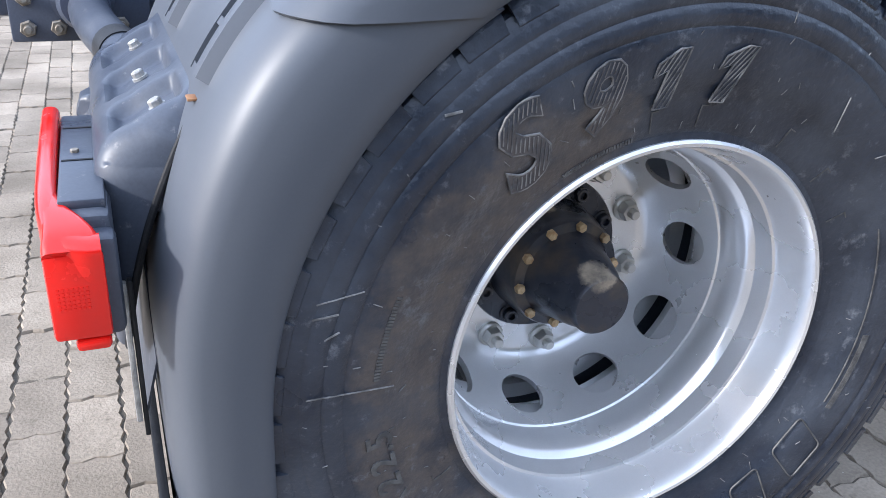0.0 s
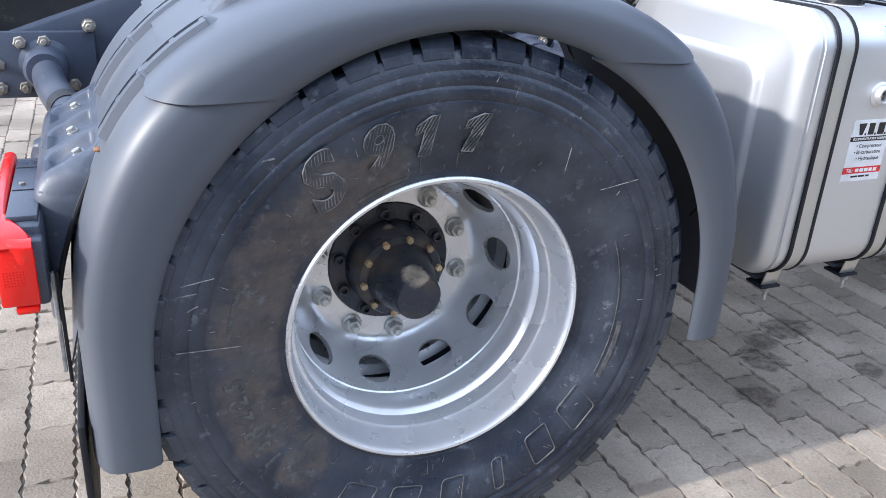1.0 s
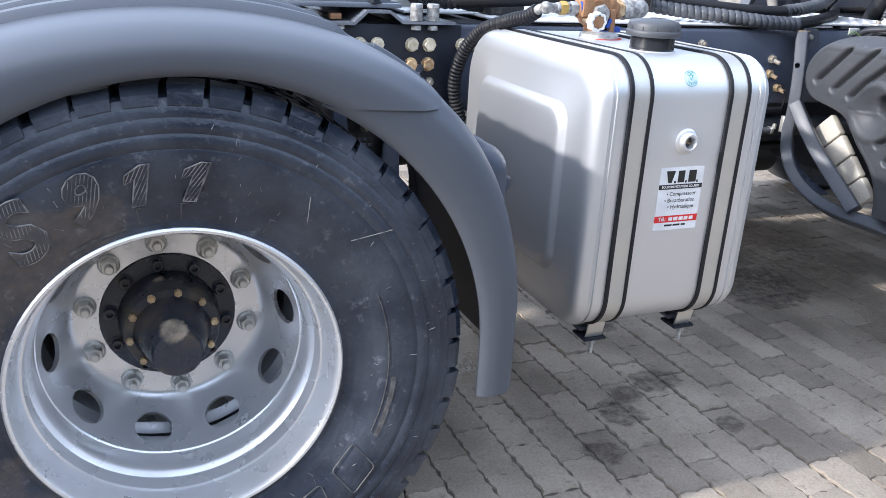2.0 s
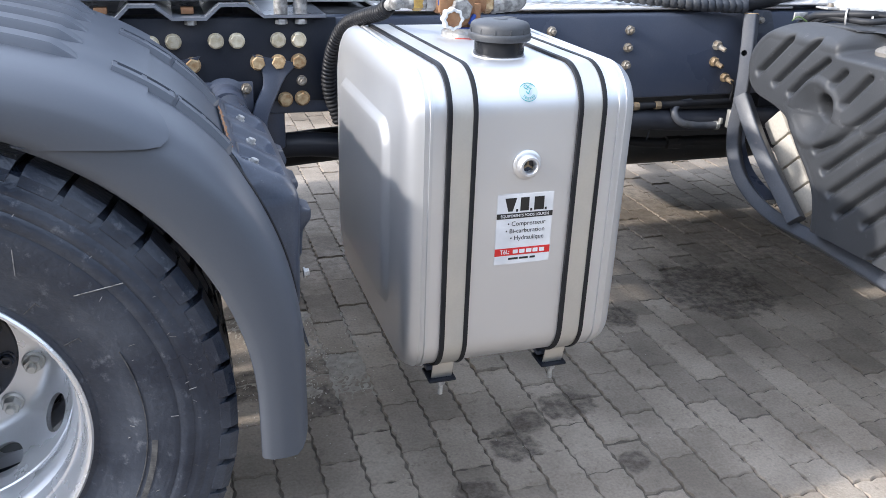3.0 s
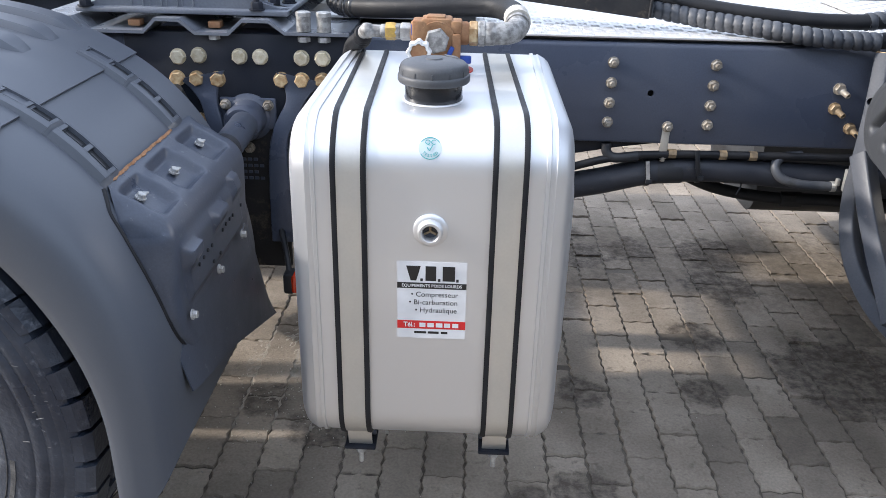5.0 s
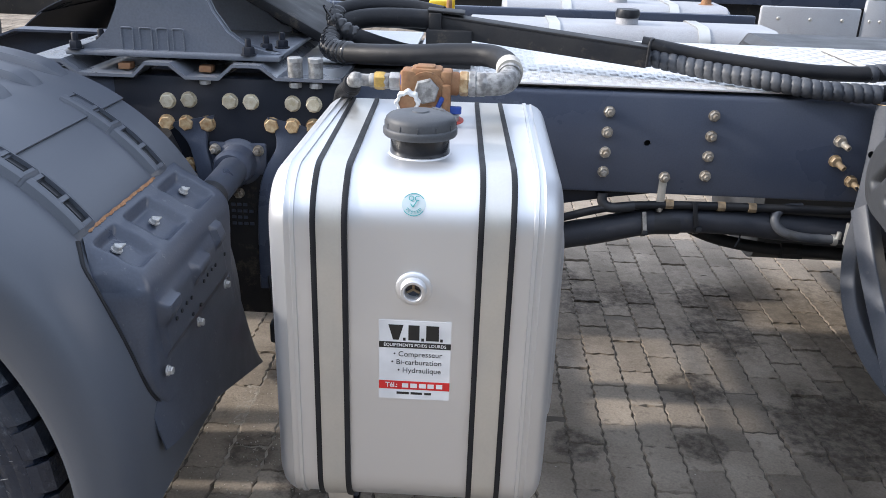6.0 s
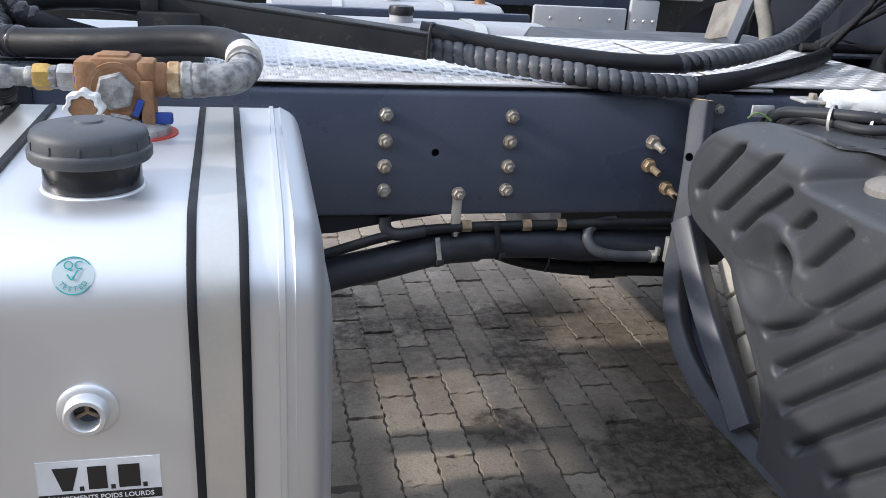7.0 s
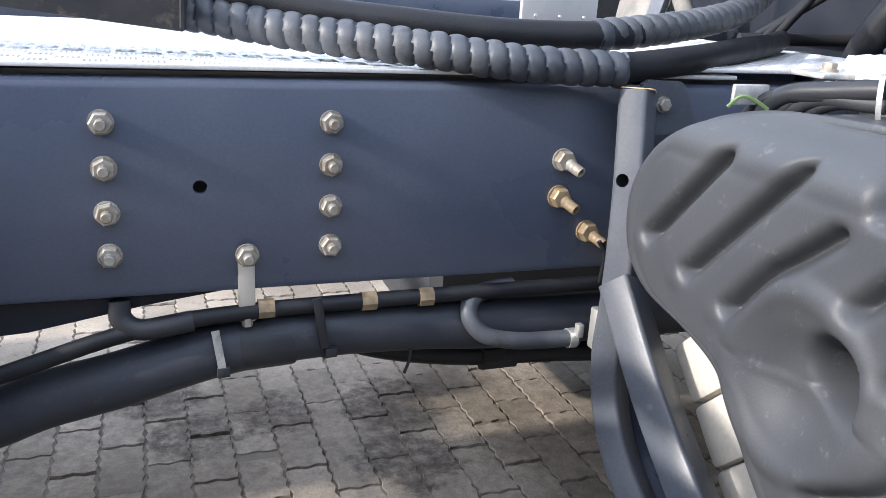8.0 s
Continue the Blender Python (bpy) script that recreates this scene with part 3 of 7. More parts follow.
# brackets of the tube that carries the mudguard, front and rear
for x0, zc in ((0.624, 0.895), (-0.68, 0.885)):
    f = part("tube_flange", lathe([(0, 0), (0.062, 0), (0.064, 0.008), (0.05, 0.016), (0.046, 0.05), (0.05, 0.075), (0.042, 0.09), (0, 0.09)], 36, Matrix.Translation((x0, WEB - 0.008, zc)) @ TO_OUT), M["frame"], chassis)
bm = bmesh.new()
add_box(bm, (0.624, WEB - 0.014, 0.905), (0.15, 0.012, 0.085), 0.005)
part("flange_plate", bm, M["frame"], chassis)
for x in (0.566, 0.680):
    put(proto_nut, chassis, pose(x, WEB - 0.022, 0.93))
bm = bmesh.new()
add_box(bm, (-0.69, WEB - 0.010, 0.885), (0.25, 0.014, 0.16), 0.005)
part("rear_plate", bm, M["frame"], chassis)


# suspension hanger: a cast bracket with two legs and a waist
def hanger_leg(x_top, x_low, lean):
    bm = bmesh.new()
    path = smooth_path([(x_top, WEB - 0.004, 1.004), (x_top + lean * 0.2, WEB - 0.006, 0.975), (x_top + lean * 0.6, WEB - 0.018, 0.93), (x_low, WEB - 0.04, 0.82), (x_low, WEB - 0.045, 0.55)], 8)
    broad = [0.044 + 0.085 * max(0.0, 1 - (1.004 - p.z) / 0.085) ** 2 + 0.022 * min(1, max(0, (0.86 - p.z) / 0.25)) for p in path]
    add_sweep(bm, path, lambda i: rounded(broad[i], 0.020, 0.006, 2), up=(0, 1, 0))
    return bm


part("hanger_bracket", hanger_leg(0.505, 0.545, 0.03), M["frame"], chassis)
part("hanger_bracket", hanger_leg(0.765, 0.705, -0.03), M["frame"], chassis)
bm = bmesh.new()
add_box(bm, (0.63, WEB + 0.0, 0.66), (0.17, 0.02, 0.42), 0.006)
part("hanger_web", bm, M["dark"], chassis)
bm = bmesh.new()
for k in range(4):
    for j in range(3 + k % 2):
        add_box(bm, (0.600 + 0.016 * j, WEB - 0.0115, 0.775 - 0.018 * k), (0.011, 0.003, 0.008))
part("cast_marks", bm, M["frame"], chassis)

# ---- deck plates ----


def chequer(x0, x1, y0, y1, z, name_label):
    plate = part("deck_plate", box(((x0 + x1) / 2, (y0 + y1) / 2, z - 0.003), (x1 - x0, y1 - y0, 0.006), 0.0015), M["deck"])
    tagged(plate, name_label, "deck plate", "deck plates behind the cab")
    verts, faces, pitch = [], [], 0.031
    for i in range(int((x1 - x0 - 0.01) / pitch)):
        for j in range(int((y1 - y0 - 0.01) / pitch)):
            cx, cy = x0 + 0.02 + i * pitch, y0 + 0.02 + j * pitch
            for k in range(5):
                w = (k - 2) * 0.0058
                px, py, dx, dy = (cx, cy + w, 1, 0) if (i + j) % 2 else (cx + w, cy, 0, 1)
                b = len(verts)
                for u, v, h in ((-0.0140, 0, 0), (0, -0.0026, 0), (0.0140, 0, 0), (0, 0.0026, 0), (-0.007, 0, 0.0012), (0.007, 0, 0.0012)):
                    verts.append((px + dx * u - dy * v, py + dy * u + dx * v, z + h))
                faces += [(b, b + 1, b + 4), (b + 1, b + 5, b + 4), (b + 1, b + 2, b + 5), (b + 2, b + 3, b + 5), (b + 3, b + 4, b + 5), (b + 3, b, b + 4)]
    me = bpy.data.meshes.new("tread_pattern")
    me.from_pydata(verts, [], faces)
    me.materials.append(M["deck"])
    o = new("tread_pattern", me)
    o.parent = plate
    tagged(o, kind="stuff")
    return plate


chequer(1.06, 2.44, 0.985, 1.80, 1.130, "bright aluminium chequer plate deck lying on the chassis rails")
chequer(2.36, 2.90, 0.985, 1.72, 1.140, "second bright aluminium chequer plate overlapping the deck")

# ---- mounting plate and fifth wheel pedestal ----
mount = thing("mounting_plate", "grey corrugated steel mounting plate bolted on the chassis rail", "mounting plate")
zig = [(0.05, 1.118), (0.10, 1.150), (0.19, 1.150), (0.23, 1.118), (0.369, 1.118), (0.402, 1.150), (0.467, 1.150), (0.507, 1.118), (0.587, 1.118), (0.625, 1.152), (0.697, 1.152), (0.738, 1.123), (0.90, 1.123)]
part("corrugated_sheet", grid_shell([[(x, y, z) for x, z in zig] for y in (0.945, 1.25, 1.5, 1.80)], 0.008), M["plate"], mount, smooth=20)
for x in (0.782, 0.834):
    s = part("spacer_sleeve", lathe([(0, 0), (0.0185, 0), (0.0185, 0.038), (0, 0.038)], 20, Matrix.Translation((x, 0.965, 1.124))), M["corroded"], mount)
    part("bolt_head", add_hex(bmesh.new(), 0.0195, 0.011, Matrix.Translation((x, 0.965, 1.162))), M["galv"], s, smooth=30)
    part("lower_nut", add_hex(bmesh.new(), 0.0165, 0.013, Matrix.Translation((x, 0.962, 1.098))), M["galv"], mount, smooth=30)
part("lower_nut", add_hex(bmesh.new(), 0.015, 0.013, Matrix.Translation((0.55, 0.962, 1.098))), M["galv"], mount, smooth=30)
for x in (0.335, 0.545):
    part("rusty_spacer", box((x, 1.0, 1.13), (0.032, 0.032, 0.016), 0.002), M["rust"], mount)

floor_plate = thing("floor_plate", "pale folded aluminium plate between the chassis rails", "plate")
part("sheet", box((0.93, 1.46, 1.134), (0.24, 0.62, 0.008), 0.002), M["deck"], floor_plate)
part("folded_edge", box((0.93, 1.30, 1.146), (0.24, 0.012, 0.03), 0.003), M["deck"], floor_plate)
part("under_tray", box((0.93, 1.376, 1.10), (0.26, 0.70, 0.03), 0.004), M["dark"], floor_plate)

pedestal = thing("fifth_wheel_pedestal", "grey cast-iron fifth wheel pedestal bolted to the mounting plate", "fifth wheel")
out = [(0.19, 1.156), (0.74, 1.156), (0.74, 1.172), (0.69, 1.176), (0.64, 1.19), (0.60, 1.22), (0.565, 1.27), (0.54, 1.33), (0.54, 1.46), (0.345, 1.46), (0.345, 1.33), (0.325, 1.27), (0.295, 1.22), (0.27, 1.19), (0.235, 1.176), (0.19, 1.172)]
for y in (1.0, 1.42):
    bm = bmesh.new()
    lo, hi = [bm.verts.new((x, y, z)) for x, z in out], [bm.verts.new((x, y + 0.035, z)) for x, z in out]
    bm.faces.new(lo)
    bm.faces.new(hi[::-1])
    for k in range(len(out)):
        bm.faces.new((lo[k], hi[k], hi[(k + 1) % len(out)], lo[(k + 1) % len(out)]))
    bmesh.ops.bevel(bm, geom=list(bm.edges), offset=0.004, segments=2, affect="EDGES")
    part("cheek", bm, M["casting"], pedestal)
part("base_flange", box((0.465, 1.225, 1.163), (0.55, 0.50, 0.014), 0.004), M["casting"], pedestal)
for x, w in ((0.346, 0.030), (0.394, 0.031), (0.437, 0.028), (0.478, 0.028)):
    bm = bmesh.new()
    line = [Vector((x + a, 0.9985, 1.198 + b)) for a, b in rounded(w, 0.056, 0.004, 2)]
    add_sweep(bm, line + [line[0]], circle(0.0022, 6), up=(0, -1, 0))
    part("maker_mark", bm, M["casting"], pedestal, "raised cast outline block")
for x, y in ((0.215, 0.985), (0.25, 1.06), (0.66, 0.985), (0.69, 1.05), (0.715, 1.12), (0.69, 1.42), (0.70, 1.50), (0.71, 1.58)):
    part("stud_nut", add_hex(bmesh.new(), 0.016, 0.018, Matrix.Translation((x, y, 1.170)), washer=0.020, stud=0.020), M["frame_black"], pedestal, smooth=30)
coupling = thing("fifth_wheel_plate", "black greasy fifth wheel coupling plate above the pedestal", "fifth wheel")
part("top_plate", lathe([(0, 0), (0.40, 0), (0.44, 0.02), (0.44, 0.045), (0.40, 0.05), (0, 0.05)], 48, Matrix.Translation((0.30, 1.38, 1.43))), M["casting"], coupling)
part("ramp", box((0.62, 1.55, 1.26), (0.40, 0.5, 0.03), 0.008, Matrix.Rotation(radians(28), 4, "Y")), M["dark"], coupling)

# ---- air line and drain pipes below the rail ----
air = thing("exhaust_pipe", "thick black pipe running under the chassis rail", "pipe")
part("pipe", pipe([(0.55, 1.10, 0.66), (0.8, 1.06, 0.735), (1.05, 1.03, 0.715), (1.25, 1.02, 0.675), (1.4, 1.01, 0.683), (1.49, 1.005, 0.712), (1.58, 1.0, 0.733), (1.70, 1.0, 0.763), (1.82, 1.0, 0.777), (1.97, 1.0, 0.775), (2.15, 1.0, 0.764), (2.7, 1.02, 0.75)], 0.0365, 24), M["pipe"], air)
for x, z in ((1.700, 0.763), (1.838, 0.777)):
    tie = part("cable_tie", lathe([(0.0366, -0.006), (0.0388, -0.006), (0.0388, 0.006), (0.0366, 0.006)], 28, Matrix.Translation((x, 1.0, z)) @ pose(0, 0, 0, 0, 82, 0), True), M["black"], air, "black plastic tie")
    part("tie_head", box((x + 0.004, 0.9595, z - 0.014), (0.016, 0.009, 0.013), 0.0015), M["black"], tie)
part("tie_tail", box((1.699, 0.9575, 0.778), (0.010, 0.002, 0.058), 0, Matrix.Rotation(radians(-8), 4, "Y")), M["galv"], air, "pale loose tie end")
part("tie_band", box((1.828, 0.957, 0.806), (0.012, 0.003, 0.072), 0.001, Matrix.Rotation(radians(-9), 4, "Y")), M["black"], air, "black band reaching up to the thin line")
part("tape_wrap", lathe([(0.0365, -0.035), (0.0376, -0.03), (0.0376, 0.03), (0.0365, 0.035)], 28, Matrix.Translation((1.762, 1.0, 0.771)) @ pose(0, 0, 0, 0, 87, 0), True), M["black"], air, "dull black tape wrap")
part("loose_cable", pipe([(1.42, 1.02, 0.90), (1.435, 1.0, 0.86), (1.425, 0.985, 0.82), (1.38, 0.98, 0.775), (1.32, 0.99, 0.72)], 0.006, 8), M["hose"], thing("brake_cable", "thin black cable hanging behind the rail", "cable"))
part("tail", pipe([(1.955, 0.98, 0.765), (1.958, 0.975, 0.74), (1.948, 0.97, 0.715)], 0.0022, 6), M["hose"], thing("tie_tail", "thin black loose tie end hanging from the pipe", "cable tie"))
line = thing("air_line", "thin black air line with brass couplings under the rail", "pipe")
part("pipe", pipe([(1.25, 0.99, 0.70), (1.45, 0.975, 0.765), (1.60, 0.975, 0.808), (1.73, 0.975, 0.822), (1.9, 0.975, 0.826), (2.25, 0.975, 0.828)], 0.011, 12), M["hose"], line)
for x in (1.895, 1.975, 1.76):
    part("coupling", lathe([(0, -0.010), (0.0135, -0.010), (0.0135, 0.010), (0, 0.010)], 8, Matrix.Translation((x, 0.975, 0.8255)) @ TO_X), M["brass"], line, "brass coupling")
part("stub", pipe([(1.585, 0.985, 0.845), (1.587, 0.98, 0.822), (1.61, 0.975, 0.809), (1.67, 0.975, 0.816)], 0.0135, 12), M["black"], line)
loop = thing("drain_hose", "grey rubber hose bent in a loop under the rail", "hose")
part("hose", pipe([(2.11, 0.99, 0.828), (2.055, 0.98, 0.822), (2.037, 0.965, 0.80), (2.055, 0.95, 0.773), (2.11, 0.945, 0.760), (2.20, 0.945, 0.757)], 0.0125, 14), M["spiral"], loop)
part("hose_clamp", lathe([(0.0125, -0.006), (0.0145, -0.006), (0.0145, 0.006), (0.0125, 0.006)], 18, Matrix.Translation((2.19, 0.945, 0.757)) @ TO_X, True), M["strap"], loop, "bright steel clamp")
part("clamp_screw", box((2.194, 0.93, 0.775), (0.01, 0.012, 0.02), 0.002), M["strap"], loop)
low = thing("lower_hose", "black sagging hose with fittings below the pipe", "hose")
part("hose", pipe([(1.82, 1.25, 0.70), (1.95, 1.2, 0.655), (2.1, 1.15, 0.645), (2.25, 1.1, 0.66), (2.4, 1.05, 0.67)], 0.018, 12), M["hose"], low)
part("fitting", lathe([(0, -0.03), (0.024, -0.03), (0.024, 0.03), (0, 0.03)], 8, Matrix.Translation((2.16, 1.13, 0.648)) @ TO_X), M["dark"], low)
strap_clip = thing("pipe_clip", "flat galvanised strip bolted to the rail holding the pipe", "clip")
part("strip", box((1.736, WEB - 0.003, 0.86), (0.021, 0.005, 0.098), 0.0015), M["strap"], strap_clip)
part("lower_screw", add_hex(bmesh.new(), 0.007, 0.012, Matrix.Translation((1.736, WEB - 0.004, 0.805)), stud=0.005), M["zinc"], strap_clip, smooth=30)
for x, z, mat in ((2.165, 1.013, "zinc"), (2.163, 0.961, "brass"), (2.213, 0.909, "brass")):
    f = thing("air_fitting", "brass air fitting screwed into the rail" if mat == "brass" else "grey metal air fitting screwed into the rail", "fitting", (x, WEB, z), "fittings on the rail")
    m2 = pose(0, 0, 0, 20, 0, 24) @ TO_OUT @ Matrix.Scale(0.86, 4)
    part("hex_base", add_hex(bmesh.new(), 0.0145, 0.013, TO_OUT, washer=0.016), M[mat], f, smooth=30)
    part("nozzle", lathe([(0, 0.006), (0.0112, 0.006), (0.0112, 0.018), (0.0092, 0.021), (0.0088, 0.026), (0.0096, 0.028), (0.0088, 0.030), (0.0092, 0.034), (0.0085, 0.042), (0.0055, 0.042), (0.0055, 0.036), (0, 0.036)], 16, m2), M[mat], f)
part("signal_wire", pipe([(2.213, WEB - 0.04, 0.905), (2.225, WEB - 0.04, 0.885), (2.228, WEB - 0.03, 0.84)], 0.0035, 8), M["hose"], thing("sensor_cable", "thin black cable hanging from a fitting", "cable"))


# ---- wheels ----
AXLE = Vector((0, 0, 0.551))
WHEEL = Matrix.Translation(AXLE) @ TO_Y  # local z runs along +y from the outer sidewall


def tyre_profile():
    half = [(0.288, 0.060), (0.290, 0.040), (0.302, 0.029), (0.312, 0.030), (0.318, 0.026), (0.345, 0.021), (0.375, 0.012), (0.378, 0.0095), (0.405, 0.003), (0.438, -0.002), (0.445, -0.0022), (0.4485, -0.0010), (0.4525, -0.0030), (0.458, -0.0052), (0.465, -0.0056), (0.471, -0.0042), (0.4745, -0.0018), (0.4785, -0.0036), (0.484, -0.0050), (0.491, -0.0046), (0.4970, -0.0022), (0.5005, -0.0004), (0.505, -0.0012), (0.512, 0.0), (0.522, 0.004), (0.531, 0.010), (0.536, 0.024)]
    width = 0.315
    return half + [(0.536, width / 2)] + [(r, width - y) for r, y in reversed(half)]


def tread(y0=0.0):
    """Rows of tread blocks; the shoulder blocks reach down the sidewall."""
    bm = bmesh.new()
    n, rnd = 49, random.Random(5)
    rows = ((0.0066, 0.085, 0.83, -0.31), (0.098, 0.150, 0.72, 0.5), (0.165, 0.217, 0.72, 0.0), (0.230, 0.3084, 0.72, 0.5))
    for ya, yb, fill, shift in rows:
        for k in range(n):
            a0 = 2 * math.pi * (k + shift + 0.02 + rnd.uniform(-0.04, 0.04)) / n
            da = 2 * math.pi / n * (fill + rnd.uniform(-0.05, 0.05))
            worn, top = rnd.uniform(-0.004, 0.004), 0.5545 - rnd.uniform(0, 0.0025)
            if ya < 0.02:
                sec = [(0.004, 0.516), (0.0012, 0.521), (0.0045, 0.538), (ya + 0.011 + worn, top), (yb - 0.002, top), (yb, 0.53)]
            elif yb > 0.3:
                sec = [(ya, 0.53), (ya + 0.002, top), (yb - 0.011 - worn, top), (0.3105, 0.538), (0.3138, 0.521), (0.311, 0.516)]
            else:
                sec = [(ya, 0.53), (ya + 0.002, top), (yb - 0.002, top), (yb, 0.53)]
            ends = []
            for a, pinch in ((a0, 1), (a0 + da, -1)):
                ring = []
                for y, r in sec:
                    aa = a + (y - ya) * 0.25 * (1 if shift else -1) + pinch * 0.006 * (0.5545 - r) / 0.05
                    ring.append(bm.verts.new((r * math.cos(aa), r * math.sin(aa), y + y0)))
                ends.append(ring)
            bm.faces.new(ends[0])
            bm.faces.new(ends[1][::-1])
            for i in range(len(sec)):
                j = (i + 1) % len(sec)
                bm.faces.new((ends[0][i], ends[1][i], ends[1][j], ends[0][j]))
    bmesh.ops.transform(bm, matrix=WHEEL, verts=bm.verts)
    return bm


RIM = [(0.303, 0.034), (0.3025, 0.026), (0.299, 0.0225), (0.294, 0.024), (0.290, 0.032), (0.288, 0.045), (0.284, 0.060), (0.279, 0.085), (0.277, 0.090), (0.273, 0.092), (0.271, 0.105), (0.269, 0.125), (0.262, 0.134), (0.2585, 0.140), (0.2575, 0.165), (0.2575, 0.195), (0.2605, 0.203), (0.2605, 0.225), (0.262, 0.27), (0.280, 0.30), (0.303, 0.31), (0.308, 0.30), (0.288, 0.27), (0.270, 0.25), (0.268, 0.15), (0.281, 0.12), (0.294, 0.06)]
DISC = [(0.2605, 0.196), (0.2555, 0.200), (0.2525, 0.215), (0.246, 0.245), (0.235, 0.277), (0.222, 0.305), (0.208, 0.328), (0.197, 0.339), (0.187, 0.3425), (0.118, 0.3425), (0.118, 0.353), (0.190, 0.353), (0.205, 0.347), (0.222, 0.33), (0.24, 0.292), (0.253, 0.255), (0.2605, 0.222)]


def wheel_set(name, label, offset, outer):
    w = thing(name, label, "wheel", group="dual rear wheels")
    m = WHEEL @ Matrix.Translation((0, 0, offset))
    prof = tyre_profile()
    tyre = part("tyre", lathe(prof + [(0.284, 0.25), (0.284, 0.065)], 144, m, True), M["rubber"], w, "black scuffed tyre with brownish dust", 28)
    part("tread", tread(offset), M["rubber"], tyre, "deep block tread", 0)
    rim = part("rim", lathe(RIM if outer else [(r, 0.315 - z) for r, z in RIM], 120, m, True), M["rim"], w, "silver painted steel rim", 28)
    disc = part("disc", lathe(DISC if outer else [(r, 0.37 - (0.353 - z) * 1.0) for r, z in DISC], 120, m, True), M["rim"], w, "silver painted wheel disc with round hand holes", 28)
    return w, tyre, rim, disc


outer, tyre, rim, disc = wheel_set("outer_wheel", "rear truck wheel with silver rim and dusty black tyre", 0.0, True)
holes = []
for k in range(10):
    a = radians(5.5 + 36 * k)
    c = Vector((0.2385 * math.cos(a), 0.268, 0.2385 * math.sin(a))) + AXLE
    inward = Vector((-math.cos(a) * 0.80, 0.60 * -1, -math.sin(a) * 0.80))
    holes.append(lathe([(0, -0.05), (0.0395, -0.05), (0.0395, 0.05), (0, 0.05)], 32, Matrix.Translation(c) @ inward.to_track_quat("Z", "Y").to_matrix().to_4x4()))
joined = bmesh.new()
for h in holes:
    me = bpy.data.meshes.new("hole")
    h.to_mesh(me)
    h.free()
    joined.from_mesh(me)
cut(disc, [joined])
nut = None
for k in range(10):
    a = radians(23.5 + 36 * k)
    at = (0.1695 * math.cos(a), 0.3425, AXLE.z + 0.1695 * math.sin(a))
    if nut is None:
        nut = part("wheel_nut", add_hex(add_lathe(bmesh.new(), [(0, 0), (0.0225, 0), (0.0225, 0.006), (0.019, 0.009), (0, 0.009)], 24, TO_OUT), 0.0185, 0.026, TO_OUT, stud=0.014), M["strap"], outer, "zinc-plated wheel nut", 30)
        nut.location = at
    else:
        put(nut, outer, pose(*at, 0, 29 * k, 0))

hub = thing("wheel_hub", "black greasy wheel hub with rusty cover bolts", "wheel hub")
H = Matrix.Translation(AXLE) @ TO_Y
part("hub_flange", lathe([(0.0, 0.36), (0.142, 0.36), (0.142, 0.343), (0.139, 0.338), (0.105, 0.334), (0.100, 0.325), (0.0, 0.325)], 64, H), M["hub"], hub)
part("hub_body", lathe([(0.104, 0.335), (0.102, 0.30), (0.097, 0.285), (0.096, 0.262), (0.093, 0.257), (0.078, 0.254), (0.072, 0.245), (0.066, 0.215), (0.058, 0.185), (0.053, 0.172), (0.050, 0.165), (0.0495, 0.148), (0.0455, 0.1435), (0.0, 0.1425)], 56, H), M["hub"], hub, "black hub cover with a worn sandy patch")
cap_bolt = flange_bolt = None
for k in range(10):
    a = radians(8 + 36 * k)
    m = pose(0.086 * math.cos(a), 0.257, AXLE.z + 0.086 * math.sin(a), 0, 15 * k, 0)
    if cap_bolt is None:
        cap_bolt = part("cover_bolt", add_hex(bmesh.new(), 0.0085, 0.011, TO_OUT), M["zinc_rusty"], hub, "rusty bolt", 30)
        cap_bolt.matrix_basis = m
    else:
        put(cap_bolt, hub, m)
    a = radians(26 + 36 * k)
    m = pose(0.121 * math.cos(a), 0.336, AXLE.z + 0.121 * math.sin(a), 0, 15 * k, 0)
    if flange_bolt is None:
        flange_bolt = part("socket_bolt", lathe([(0, 0), (0.0165, 0), (0.0165, 0.002), (0.0128, 0.003), (0.0128, 0.013), (0.0108, 0.0155), (0.0068, 0.0155), (0.0068, 0.007), (0, 0.007)], 20, TO_OUT), M["hub"], hub, "", 30)
        flange_bolt.matrix_basis = m
    else:
        put(flange_bolt, hub, m)
inner, *_ = wheel_set("inner_wheel", "inner rear truck wheel behind the outer one", 0.345, False)
drum = thing("brake_drum", "dark brake drum behind the wheel disc", "brake drum")
part("drum", lathe([(0.0, 0.40), (0.205, 0.40), (0.205, 0.62), (0.0, 0.62)], 48, H), M["dark"], drum)
part("axle_tube", lathe([(0.0, 0.6), (0.075, 0.6), (0.075, 2.1), (0.0, 2.1)], 32, H), M["dark"], drum)


# moulded writing on the sidewall: tops outward, read clockwise
def sidewall_y(r):
    p = tyre_profile()[:24]
    for (ra, ya), (rb, yb) in zip(p[2:], p[3:]):
        if ra <= r <= rb:
            return ya + (yb - ya) * (r - ra) / (rb - ra)
    return 0.0


def on_sidewall(angle, r, lift=0.0006):
    a = radians(angle)
    tang, rad = Vector((math.sin(a), 0, -math.cos(a))), Vector((math.cos(a), 0, math.sin(a)))
    slope = (sidewall_y(r + 0.012) - sidewall_y(r - 0.012)) / 0.024
    up = (rad + Vector((0, slope, 0))).normalized()
    nor = tang.cross(up)
    m = Matrix((tang, up, nor)).transposed().to_4x4()
    m.translation = AXLE + rad * r + Vector((0, sidewall_y(r) - lift, 0))
    return m


